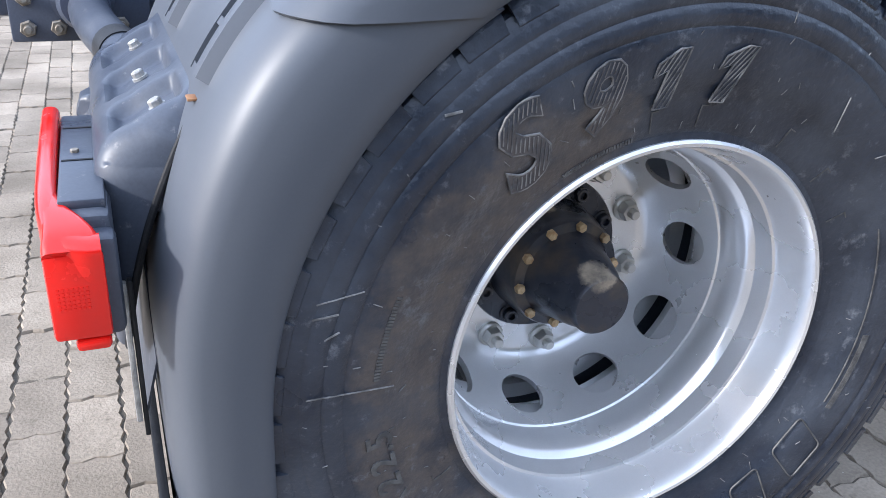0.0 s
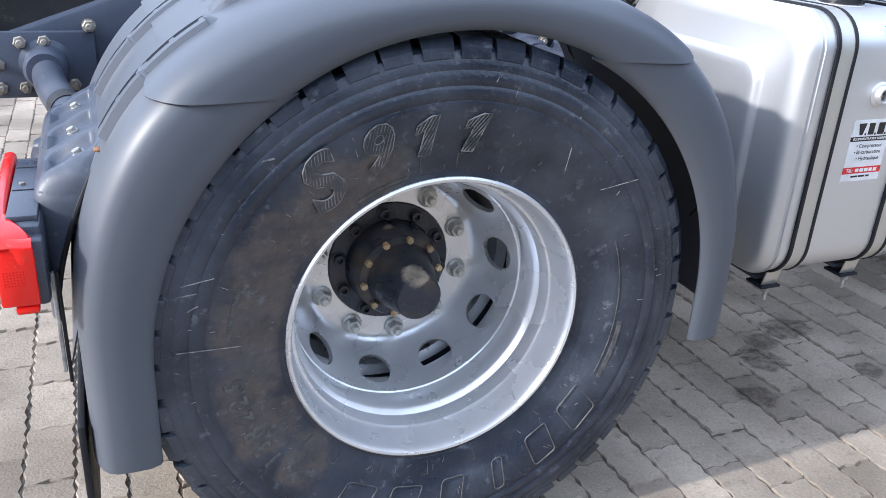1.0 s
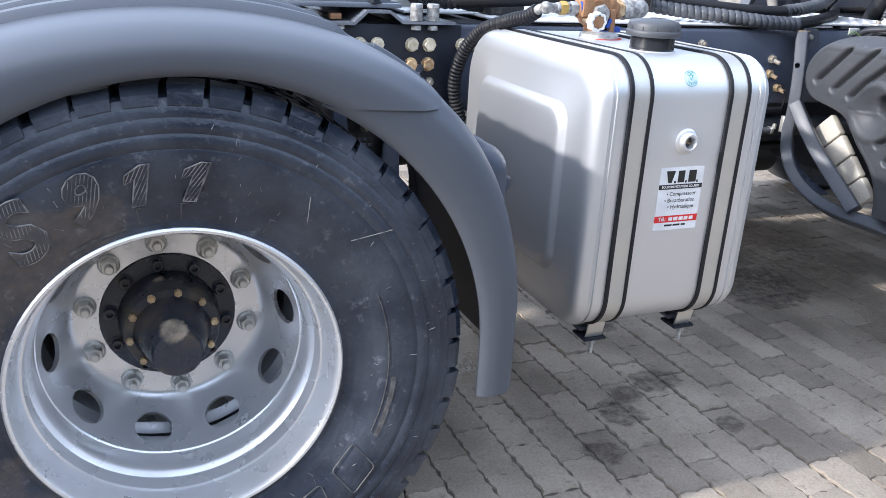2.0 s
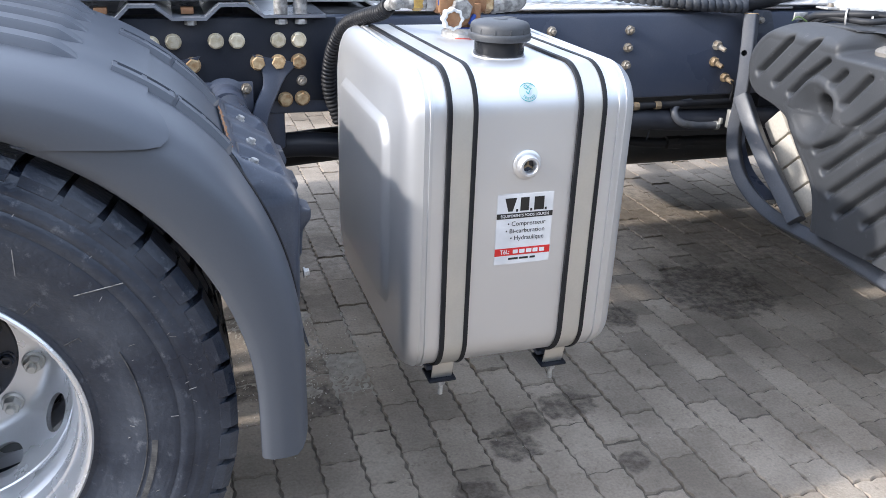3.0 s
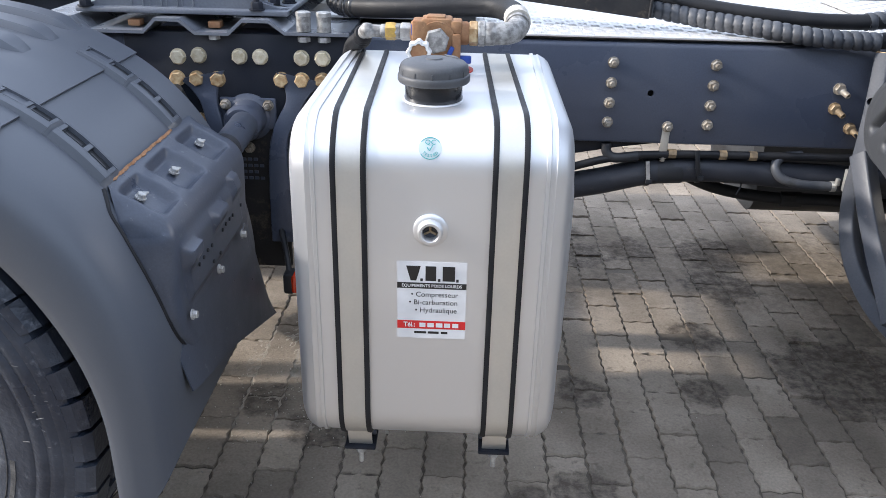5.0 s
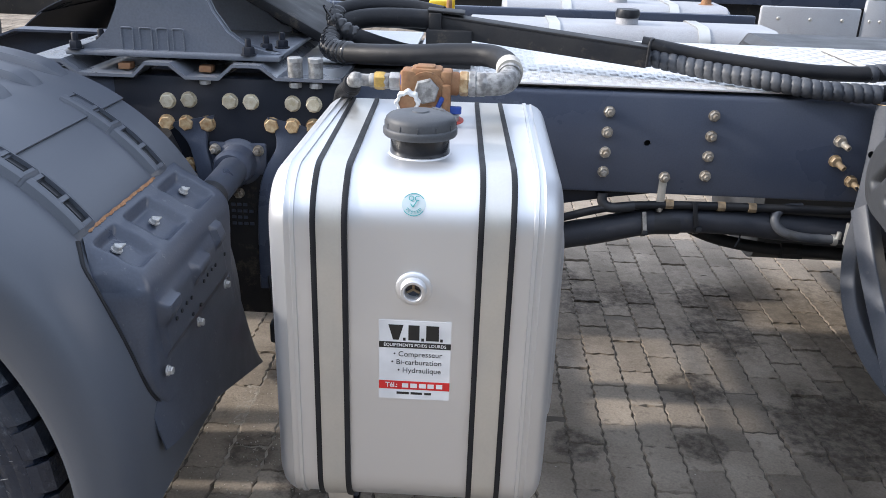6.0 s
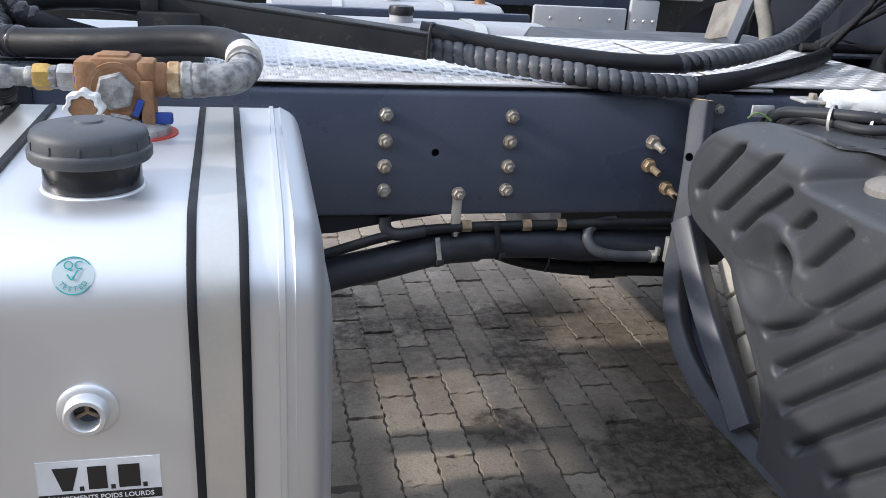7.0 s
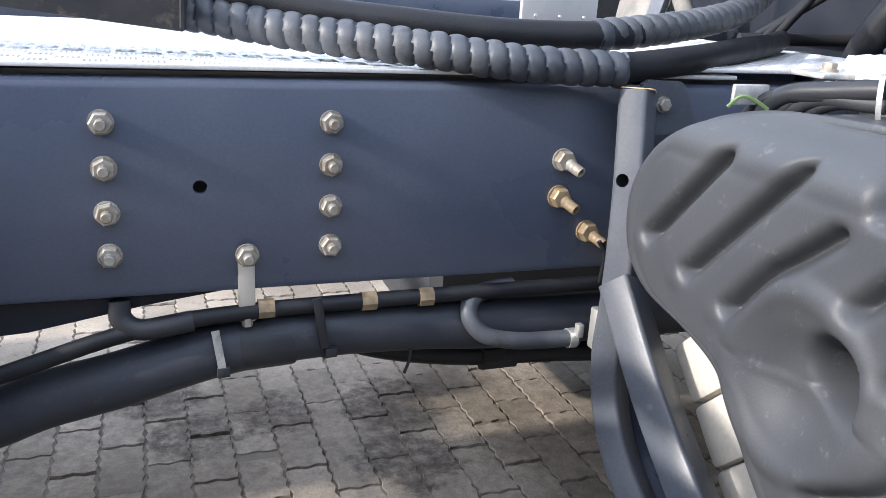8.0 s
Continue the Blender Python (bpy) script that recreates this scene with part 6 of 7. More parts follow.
def wrapped(points, r, pitch, n=20):
    """A flat guard strip wound round a hose, each turn lapping over the next."""
    path = smooth_path(points, 10)
    dense = [path[0]]
    for a, b in zip(path, path[1:]):
        k = max(1, round((b - a).length / (pitch / 9)))
        dense += [a.lerp(b, (i + 1) / k) for i in range(k)]
    run = [0.0]
    for a, b in zip(dense, dense[1:]):
        run.append(run[-1] + (b - a).length)

    def radius(s, q):
        f = (s / pitch + q / (2 * math.pi)) % 1
        turn_no = math.floor(s / pitch + q / (2 * math.pi))
        edge = min(f / 0.13, (1 - f) / 0.09, 1.0)
        return r * (0.99 + 0.02 * math.sin(turn_no * 2.3)) - 0.0008 * (1 - f) - 0.0026 * (2 * f - 1) ** 2 - 0.0036 * (1 - edge) ** 2

    return add_sweep(bmesh.new(), dense, lambda i: [(radius(run[i], 2 * math.pi * k / n) * math.cos(2 * math.pi * k / n), radius(run[i], 2 * math.pi * k / n) * math.sin(2 * math.pi * k / n)) for k in range(n)])


h1 = thing("spiral_hose", "black hose wrapped in a blue-grey spiral guard lying on the rail", "hose", group="hoses on the deck")
part("spiral_wrap", wrapped([(1.675, 1.125, 1.183), (1.74, 1.10, 1.174), (1.83, 1.055, 1.164), (1.95, 0.995, 1.156), (2.08, 0.952, 1.144), (2.222, 0.943, 1.139)], 0.0248, 0.0235), M["spiral"], h1, "blue-grey plastic spiral guard")
part("hose", pipe([(2.20, 0.943, 1.139), (2.35, 0.985, 1.150), (2.50, 1.075, 1.158), (2.60, 1.15, 1.160), (2.70, 1.235, 1.161), (2.82, 1.35, 1.163)], 0.0200, 18), M["hose"], h1)
h2 = thing("upper_hose", "black hose with a spiral guard rising from the deck", "hose", group="hoses on the deck")
part("hose", pipe([(1.67, 1.135, 1.214), (1.83, 1.09, 1.193), (1.95, 1.04, 1.184), (2.08, 1.01, 1.177), (2.21, 1.003, 1.178), (2.30, 1.02, 1.184)], 0.0195, 18), M["hose"], h2)
part("spiral_wrap", wrapped([(2.207, 1.003, 1.178), (2.33, 1.03, 1.189), (2.45, 1.085, 1.202), (2.56, 1.15, 1.220), (2.68, 1.235, 1.262), (2.80, 1.33, 1.32), (2.95, 1.46, 1.42)], 0.0235, 0.024), M["spiral"], h2)

# ---- tubular frame and plastic cover ----
carrier = thing("step_carrier", "dark grey bent steel frame in front of the plastic cover", "frame")
CX = 2.222
out_path = smooth_path([(CX + 0.020, 0.930, 1.114), (CX + 0.010, 0.900, 0.97), (CX, 0.883, 0.845), (CX, 0.888, 0.76), (CX, 0.868, 0.68), (CX, 0.812, 0.612), (CX, 0.72, 0.566), (CX, 0.61, 0.545), (CX, 0.49, 0.545), (CX, 0.38, 0.545), (CX, 0.20, 0.535), (CX, 0.04, 0.53)], 6)


def turned(section, angle):
    c, s = math.cos(radians(angle)), math.sin(radians(angle))
    return [(a * c - b * s, a * s + b * c) for a, b in section]


main_tube = part("main_tube", add_tube(bmesh.new(), out_path, turned(rounded(0.040, 0.046, 0.006, 3), 38), turned(rounded(0.033, 0.039, 0.004, 3), 38), up=(1, 0, 0)), M["carrier"], carrier, "bent box-section tube")
part("diagonal", add_sweep(bmesh.new(), smooth_path([(CX - 0.010, 0.868, 0.868), (CX - 0.010, 0.735, 0.735), (CX - 0.010, 0.525, 0.575)], 6), turned(rounded(0.046, 0.046, 0.005, 3), 30), up=(1, 0, 0)), M["carrier"], carrier, "straight box-section brace")
part("rear_edge", add_sweep(bmesh.new(), smooth_path([(CX + 0.05, 0.94, 0.80), (CX + 0.05, 0.92, 0.70), (CX + 0.05, 0.85, 0.62), (CX + 0.05, 0.72, 0.57)], 6), rounded(0.006, 0.05, 0.002, 1), up=(1, 0, 0)), M["frame"], carrier)
part("cut_edge", add_tube(bmesh.new(), [Vector((CX + 0.020, 0.930, 1.1138)), Vector((CX + 0.0202, 0.9303, 1.1152))], turned(rounded(0.0395, 0.0455, 0.006, 3), 38), turned(rounded(0.0335, 0.0395, 0.004, 3), 38), up=(1, 0, 0)), M["zinc_rusty"], carrier, "rusty saw-cut edge")
bm = bmesh.new()
outline = [(2.248, 1.050), (2.336, 1.060), (2.338, 1.074), (2.318, 1.120), (2.310, 1.126), (2.260, 1.128), (2.250, 1.122)]
near_side, far_side = [[bm.verts.new((x, y, z)) for x, z in outline] for y in (0.934, 0.941)]
bm.faces.new(near_side)
bm.faces.new(far_side[::-1])
for k in range(len(outline)):
    bm.faces.new((near_side[k], far_side[k], far_side[(k + 1) % len(outline)], near_side[(k + 1) % len(outline)]))
part("angle_plate", bm, M["carrier"], carrier, "grey gusset plate with a cut corner", 0)
part("bolt", add_hex(bmesh.new(), 0.009, 0.007, Matrix.Translation((CX + 0.062, 0.9335, 1.096)) @ TO_OUT, washer=0.011), M["zinc"], carrier, smooth=30)
cut(main_tube, [lathe([(0, 0), (0.009, 0), (0.009, 0.04), (0, 0.04)], 16, Matrix.Translation((CX + 0.001, 0.904, 1.0)) @ Vector((-0.788, -0.616, 0.1)).to_track_quat("Z", "Y").to_matrix().to_4x4())])
part("hose_clip", box((CX - 0.02, 0.90, 0.79), (0.012, 0.02, 0.06), 0.003), M["strap"], carrier)


# channels of the face: depth and height of their two ends
CHANNELS = [(0.748, 0.976, 0.643, 1.087), (0.672, 0.958, 0.541, 1.094), (0.600, 0.943, 0.553, 0.998), (0.553, 0.998, 0.530, 1.016), (0.530, 1.016, 0.486, 1.054), (0.449, 1.002, 0.418, 1.036), (0.399, 0.957, 0.332, 1.039)]
CHANNELS += [(0.458, 0.818, 0.405, 0.852), (0.405, 0.852, 0.17, 1.09), (0.414, 0.770, 0.10, 1.08), (0.377, 0.718, 0.06, 1.04), (0.333, 0.672, 0.02, 1.00), (0.240, 0.678, 0.0, 0.93), (0.20, 0.60, 0.0, 0.80)]
# edge of the cover: depth of the outline as a function of height
EDGE = [(0.592, 0.456), (0.64, 0.462), (0.70, 0.482), (0.752, 0.522), (0.80, 0.574), (0.846, 0.614), (0.878, 0.648), (0.898, 0.710), (0.914, 0.790), (0.95, 0.832), (1.01, 0.840), (1.06, 0.812), (1.095, 0.764), (1.118, 0.70), (1.132, 0.62), (1.137, 0.50)]


EDGE = [(p.x, p.y) for p in smooth_path([(z, y, 0) for z, y in EDGE], 5)]


def edge_at(z):
    for (za, ya), (zb, yb) in zip(EDGE, EDGE[1:]):
        if za <= z <= zb:
            return ya + (yb - ya) * (z - za) / (zb - za)
    return EDGE[-1][1] if z > EDGE[-1][0] else EDGE[0][1]


cover = thing("plastic_cover", "black moulded plastic cover with diagonal pressed ribs", "cover")
def ramp01(v, lo, hi):
    q = np.clip((v - lo) / (hi - lo), 0, 1)
    return q * q * (3 - 2 * q)


rows = []
share = np.linspace(0, 1, 250)
for z in np.linspace(0.592, 1.137, 210):
    e = edge_at(z)
    y = e * (1 - share)
    x = np.full_like(y, 2.165)
    deep, tips = np.zeros_like(y), np.zeros_like(y)
    for k, (ya, za, yb, zb) in enumerate(CHANNELS):
        dy, dz = yb - ya, zb - za
        run = math.hypot(dy, dz)
        q = np.clip(((y - ya) * dy + (z - za) * dz) / run**2, 0, 1)
        oy, oz = y - ya - q * dy, z - za - q * dz
        d = np.hypot(oy, oz)
        side = np.clip((oz * -dy + oy * dz) / run / 0.010, -1, 1)  # the upper wall is steep, the lower one rolls out
        wide = 0.0150 - 0.0030 * side
        deep = np.maximum(deep, 1 - ramp01(d, 0.003, wide))
        if k not in (3, 4, 8):
            tips = np.maximum(tips, 1 - ramp01(np.hypot(y - ya - 0.016, z - za + 0.014), 0.002, 0.018))
    x += 0.023 * deep - 0.0022 * tips
    d = np.hypot(y - 0.462, z - 0.935)
    x += 0.10 * (1 - ramp01(d, 0.018, 0.040))
    bowl = np.hypot(y - 0.500, z - 0.910)
    x += 0.020 * (1 - ramp01(bowl, 0.015, 0.075)) - 0.006 * (1 - ramp01(np.abs(bowl - 0.085), 0.0, 0.02))
    # recess round the filler, and rounded rims
    x += 0.11 * ramp01(np.full_like(y, z), 1.068, 1.092) * (1 - ramp01(y, 0.428, 0.462)) * ramp01(y, 0.24, 0.29)
    rim_d = np.minimum(e - y, 1.138 - z) if z > 0.90 else e - y
    x += 0.055 * (1 - ramp01(rim_d, 0.0, 0.060)) ** 2 + 0.0012 * (1 - ramp01(np.abs(rim_d - 0.062), 0.0, 0.007))
    rows.append((x, y, z))
relief = np.array([x for x, y, z in rows])
for blur in range(2):
    padded = np.pad(relief, 1, mode="edge")
    relief = sum(padded[i:i + relief.shape[0], j:j + relief.shape[1]] for i in range(3) for j in range(3)) / 9
rows = [[(float(px), float(py), float(z)) for px, py in zip(line, y)] for line, (x, y, z) in zip(relief, rows)]
part("face", grid_shell(rows, 0.004), M["cover"], cover, "ribbed rear face", 60)
# the body behind the face
bm = bmesh.new()
loop_yz = [(e, z) for z, e in EDGE] + [(0.47, 1.137), (0.45, 1.137), (0.27, 1.137), (0.25, 1.137), (0.0, 1.137), (0.0, 0.592)]
near_ring = [bm.verts.new((2.30 if z > 1.13 and 0.26 < y < 0.46 else 2.222, y - 0.002, z)) for y, z in loop_yz]
rear_ring = [bm.verts.new((2.95, y - 0.004, z)) for y, z in loop_yz]
for k in range(len(near_ring)):
    bm.faces.new((near_ring[k], near_ring[(k + 1) % len(near_ring)], rear_ring[(k + 1) % len(near_ring)], rear_ring[k]))
bm.faces.new(rear_ring)
part("body", bm, M["cover"], cover, smooth=50)
filler = part("filler_cap", lathe([(0, 0.0), (0.050, 0.0), (0.052, 0.006), (0.046, 0.012), (0.040, 0.012), (0.038, 0.024), (0.030, 0.027), (0, 0.028)], 32, Matrix.Translation((2.262, 0.375, 1.078)) @ Matrix.Rotation(radians(-12), 4, "Y")), M["dusty"], cover, "dusty tan filler cap in the recess")
part("filler_bed", box((2.268, 0.36, 1.070), (0.060, 0.13, 0.012), 0.004), M["dusty"], cover, "dusty floor of the recess")
blocks = thing("cream_box", "leaning stack of cream coloured panels behind the steel frame", "box")
for k in range(4):
    along = 0.0845 * (k + 0.5)
    part("panel", box((2.290, 0.825 - (along + 0.045) * 0.7071, 0.790 - (along - 0.045) * 0.7071), (0.03, 0.090, 0.081), 0.008, Matrix.Rotation(radians(-45), 4, "X")), M["cream"], blocks)
wires = thing("cable_bundle", "bundle of black cables tied on the plastic cover", "cables")
for k in range(5):
    part("cable", pipe([(2.245 + 0.006 * k, 0.74 - 0.012 * k, 1.085), (2.25 + 0.006 * k, 0.70 - 0.014 * k, 1.135 + 0.004 * (k % 2)), (2.27 + 0.008 * k, 0.645 - 0.016 * k, 1.146 + 0.008 * (k % 3)), (2.31 + 0.005 * ((k * 2) % 5), 0.59 - 0.014 * ((k * 3) % 5), 1.147 + 0.009 * ((k * 2) % 3)), (2.38, 0.53 - 0.014 * k, 1.148 + 0.007 * ((k + 1) % 3)), (2.50, 0.45 - 0.018 * ((k * 2) % 5), 1.147 + 0.008 * (k % 3)), (2.66, 0.37 - 0.016 * k, 1.150), (2.9, 0.3 - 0.02 * k, 1.145)], (0.0075, 0.0105, 0.006, 0.009, 0.0065)[k], 10), M["black"] if k % 2 else M["hose"], wires)
for x, y in ((2.30, 0.595), (2.345, 0.545), (2.385, 0.505)):
    part("tie", lathe([(0.026, -0.0025), (0.028, -0.0025), (0.028, 0.0025), (0.026, 0.0025)], 24, Matrix.Translation((x, y, 1.148)) @ Vector((0.6, -0.75, 0.1)).to_track_quat("Z", "Y").to_matrix().to_4x4(), True), M["galv"], wires, "pale cable tie")
part("clip", box((2.235, 0.705, 1.140), (0.045, 0.006, 0.022), 0.002), M["galv"], wires, "galvanised clip")
part("wire", pipe([(2.205, 0.70, 1.128), (2.212, 0.69, 1.140), (2.225, 0.685, 1.137), (2.24, 0.68, 1.128)], 0.0022, 6), M["cable_green"], wires, "thin green wire")
sleeve = thing("insulated_pipe", "pipe wrapped in crumpled white insulation above the cover", "pipe", (2.42, 0.66, 1.160))
bm = bmesh.new()
rnd = random.Random(8)
path = smooth_path([(-0.08, 0.02, 0.0), (0.0, 0.0, 0.004), (0.12, -0.03, 0.002), (0.30, -0.07, 0.0), (0.55, -0.10, 0.0)], 10)
dents = [[1 + 0.10 * math.sin(0.9 * i + 2 * q) * math.sin(0.37 * i - q) + rnd.uniform(-0.05, 0.05) for q in range(20)] for i in range(len(path))]
add_sweep(bm, path, lambda i: [(0.026 * dents[i][q] * math.cos(q * math.pi / 10), 0.026 * dents[i][q] * math.sin(q * math.pi / 10)) for q in range(20)])
part("wrap", bm, M["white"], sleeve)
holder = part("holder", box((-0.095, 0.035, 0.004), (0.06, 0.05, 0.006), 0.002), M["galv"], sleeve, "galvanised holder")
part("holder_bolt", add_hex(bmesh.new(), 0.008, 0.007, Matrix.Translation((-0.095, 0.035, 0.007)), washer=0.010), M["zinc"], holder, smooth=30)
step = chequer(2.58, 3.25, 0.60, 0.965, 1.128, "small aluminium chequer step above the cover")

# ---- engine end of the chassis beyond the deck ----
engine = thing("gearbox_housing", "dark dirty machinery behind the cab", "machinery")
part("block", box((3.50, 1.5, 1.35), (0.5, 1.0, 0.75), 0.04), M["frame_black"], engine)
# unseen low block, added to stop light entering from the cab end
part("light_stop_block", box((3.75, 1.376, 0.72), (1.5, 0.86, 0.62), 0.08), M["frame_black"], engine)
part("cover_plate", box((3.22, 1.62, 1.30), (0.06, 0.42, 0.3), 0.02), M["frame_black"], engine)
part("side_panel", box((3.30, 2.1, 1.35), (0.06, 0.5, 0.75), 0.02), M["frame_black"], engine)
part("intake_elbow", pipe([(3.0, 1.33, 1.06), (3.0, 1.32, 1.13), (3.0, 1.29, 1.19), (3.02, 1.25, 1.26), (3.08, 1.21, 1.34), (3.16, 1.2, 1.42)], 0.034, 24), M["hose"], engine, "thick black rubber elbow")
part("elbow_clamp", lathe([(0.034, -0.007), (0.0375, -0.007), (0.0375, 0.007), (0.034, 0.007)], 32, Matrix.Translation((3.03, 1.243, 1.275)) @ Vector((0.5, -0.4, 0.75)).to_track_quat("Z", "Y").to_matrix().to_4x4(), True), M["strap"], engine, "bright steel clamp")
part("cross_bar", pipe([(2.92, 1.60, 1.150), (3.1, 1.55, 1.157), (3.3, 1.50, 1.165)], 0.014, 12), M["dark"], engine)
for k in range(3):
    part("arched_guard", pipe([(2.97, 1.60 - 0.03 * k, 1.16), (2.99, 1.50 - 0.03 * k, 1.22 + 0.03 * k), (3.01, 1.38, 1.29 + 0.04 * k), (3.04, 1.25, 1.36 + 0.05 * k)], 0.010, 10), M["hose"], engine)
part("strut", pipe([(2.98, 1.86, 1.10), (2.99, 1.91, 1.18), (3.0, 1.97, 1.24), (3.02, 2.06, 1.35)], 0.024, 16), M["dusty"], engine, "dull grey strut")
part("heat_shield", box((3.03, 2.20, 1.175), (0.012, 0.26, 0.15), 0.006, Matrix.Rotation(radians(18), 4, "Y") @ Matrix.Rotation(radians(-14), 4, "X")), M["dusty"], engine, "pale dusty sheet shield")
part("bracket_arm", box((2.99, 2.06, 1.19), (0.02, 0.06, 0.19), 0.004, Matrix.Rotation(radians(24), 4, "X")), M["casting"], engine)
for k in range(3):
    part("ribbed_line", ribbed([(3.0, 1.25 - 0.03 * k, 1.09), (3.0, 1.245 - 0.03 * k, 1.17), (3.03, 1.225 - 0.03 * k, 1.23), (3.12, 1.19 - 0.03 * k, 1.30)], 0.012, 0.012, 0.003), M["spiral"], engine)
part("step_beam", box((2.93, 0.79, 1.095), (0.60, 0.30, 0.055), 0.006), M["dark"], engine)
# ---- unseen tank on the far side, added to shade the ground ----
far_side = thing("side_fuel_tank", "unseen dark tank added on the far side to shade the ground", "fuel tank")
bm = bmesh.new()
strip_rings(bm, [[bm.verts.new((x, 2.26 + a, 0.675 + b)) for a, b in rounded(0.62 - 2 * i, 0.83 - 2 * i, 0.11, 8)] for x, i in ((2.33, 0.03), (2.36, 0.0), (3.27, 0.0), (3.30, 0.03))])
part("shell", bm, M["cover"], far_side)
for x in (2.55, 3.0):
    part("bracket", box((x, 1.90, 0.85), (0.06, 0.24, 0.10), 0.006), M["frame_black"], far_side)

# ---- cab ----
cab = thing("truck_cab", "dark grey truck cab standing over the engine", "truck cab")
CABX, CABY = 3.9, 1.376
bm = bmesh.new()
prof = [(-0.95, 1.48), (-0.98, 1.9), (-0.98, 3.0), (-0.90, 3.45), (-0.70, 3.62), (0.2, 3.66), (0.75, 3.45), (1.0, 2.5), (1.08, 1.5), (1.05, 0.95), (0.45, 0.95), (0.40, 1.48)]
lo, hi = [bm.verts.new((CABX + x, CABY - 1.22, z)) for x, z in prof], [bm.verts.new((CABX + x, CABY + 1.22, z)) for x, z in prof]
bm.faces.new(lo)
bm.faces.new(hi[::-1])
for k in range(len(prof)):
    bm.faces.new((lo[k], hi[k], hi[(k + 1) % len(prof)], lo[(k + 1) % len(prof)]))
bmesh.ops.bevel(bm, geom=list(bm.edges), offset=0.05, segments=3, affect="EDGES")
part("body", bm, M["frame"], cab)
for s in (-1, 1):
    part("side_window", box((CABX + 0.35, CABY + s * 1.222, 2.45), (0.75, 0.012, 0.6), 0.004), M["dark"], cab)
    part("front_wheel", lathe([(0.0, 0.02), (0.28, 0.02), (0.28, 0), (0.50, -0.01), (0.54, 0.05), (0.54, 0.27), (0.5, 0.32), (0.0, 0.32)], 48, Matrix.Translation((CABX + 0.25, CABY + s * 1.1 - 0.15, 0.54)) @ TO_Y), M["rubber"], cab)
part("windscreen", box((CABX + 0.93, CABY, 2.72), (0.012, 2.0, 0.8), 0.004, Matrix.Rotation(radians(-15), 4, "Y")), M["dark"], cab)

# ---- the truck parked beyond ----
beyond = thing("parked_truck_chassis", "dark chassis of another truck parked alongside", "truck")
part("side_rail", box((2.0, 6.6, 0.98), (12.0, 0.05, 0.30), 0.01), M["frame"], beyond)
part("underside", box((2.0, 7.2, 0.75), (12.0, 1.0, 0.5), 0.02), M["dark"], beyond)
for x, s in ((-3.4, 1), (5.2, 1)):
    part("tyre", lathe([(0.28, 0), (0.5, -0.02), (0.54, 0.04), (0.54, 0.26), (0.5, 0.32), (0.28, 0.3)], 48, Matrix.Translation((x, 5.7, 0.54)) @ TO_Y, True), M["rubber"], beyond)


def far_tank(x0, x1, y, z, h, d, label):
    t = thing("fuel_tank", label, "fuel tank", group="tanks of the parked truck")
    bm = bmesh.new()
    rings = [[bm.verts.new((x, y + a, z + b)) for a, b in rounded(d - 2 * i, h - 2 * i, 0.12 - i * 0.5, 6)] for x, i in ((x0, 0.03), (x0 + 0.03, 0), (x1 - 0.03, 0), (x1, 0.03))]
    strip_rings(bm, rings)
    part("shell", bm, M["bgtank"], t)
    for f in (0.28, 0.75):
        x = x0 + (x1 - x0) * f
        part("strap", add_sweep(bmesh.new(), [Vector((x, y + a, z + b)) for a, b in rounded(d + 0.012, h + 0.012, 0.126, 6)], [(-0.035, -0.004), (0.035, -0.004), (0.035, 0.004), (-0.035, 0.004)], up=(0, 0, 1)), M["strap"], t)
    c = part("filler_neck", lathe([(0, 0), (0.07, 0), (0.07, 0.04), (0, 0.04)], 24, Matrix.Translation((x0 + (x1 - x0) * 0.52, y - 0.05, z + h / 2))), M["bgtank"], t)
    part("cap", lathe([(0, 0), (0.075, 0), (0.08, 0.02), (0.07, 0.05), (0, 0.05)], 16, Matrix.Translation((x0 + (x1 - x0) * 0.52, y - 0.05, z + h / 2 + 0.04))), M["black"], c)
    for f in (0.28, 0.75):
        part("cradle", box((x0 + (x1 - x0) * f, y, (z - h / 2) / 2), (0.08, d * 0.7, z - h / 2 + 0.01), 0.006), M["frame"], t)
    return t


big_tank = far_tank(1.40, 3.13, 5.72, 0.60, 0.60, 0.62, "silver fuel tank of the neighbouring truck")
far_tank(1.15, 3.10, 4.40, 0.61, 0.56, 0.56, "second silver tank nearer on the neighbouring truck")
part("rusty_riser", lathe([(0, 0), (0.075, 0), (0.075, 0.012), (0.042, 0.02), (0.036, 0.05), (0.040, 0.12), (0.040, 0.20), (0, 0.20)], 20, Matrix.Translation((2.99, 5.70, 0.885))), M["rust"], big_tank, "rust-brown riser pipe")
side = thing("guard_bar", "long dark side guard bar between the tanks", "guard bar")
part("bar", box((1.15, 4.95, 0.868), (4.0, 0.05, 0.075), 0.012), M["frame"], side)
for x in (-0.4, 1.2, 2.8):
    part("bar_post", box((x, 4.98, 0.415), (0.05, 0.05, 0.84), 0.006), M["frame"], side)
panels = thing("side_skirt", "white side skirt panels of the neighbouring truck", "side skirt")
for x0, x1, low, top in ((3.29, 4.015, 0.30, 0.945), (4.04, 4.27, 0.30, 1.010), (4.04, 4.62, 1.02, 1.42)):
    p = part("panel", box(((x0 + x1) / 2, 5.30, (top + low) / 2), (x1 - x0, 0.05, top - low), 0.015), M["bgtank"], panels)
    for j in range(3):
        part("rivet", lathe([(0, 0), (0.014, 0), (0.010, 0.008), (0, 0.01)], 10, Matrix.Translation((x0 + (x1 - x0) * (0.18 + 0.32 * j), 5.274, 0.86 if low < 1 else 1.06)) @ TO_OUT), M["strap"], p)
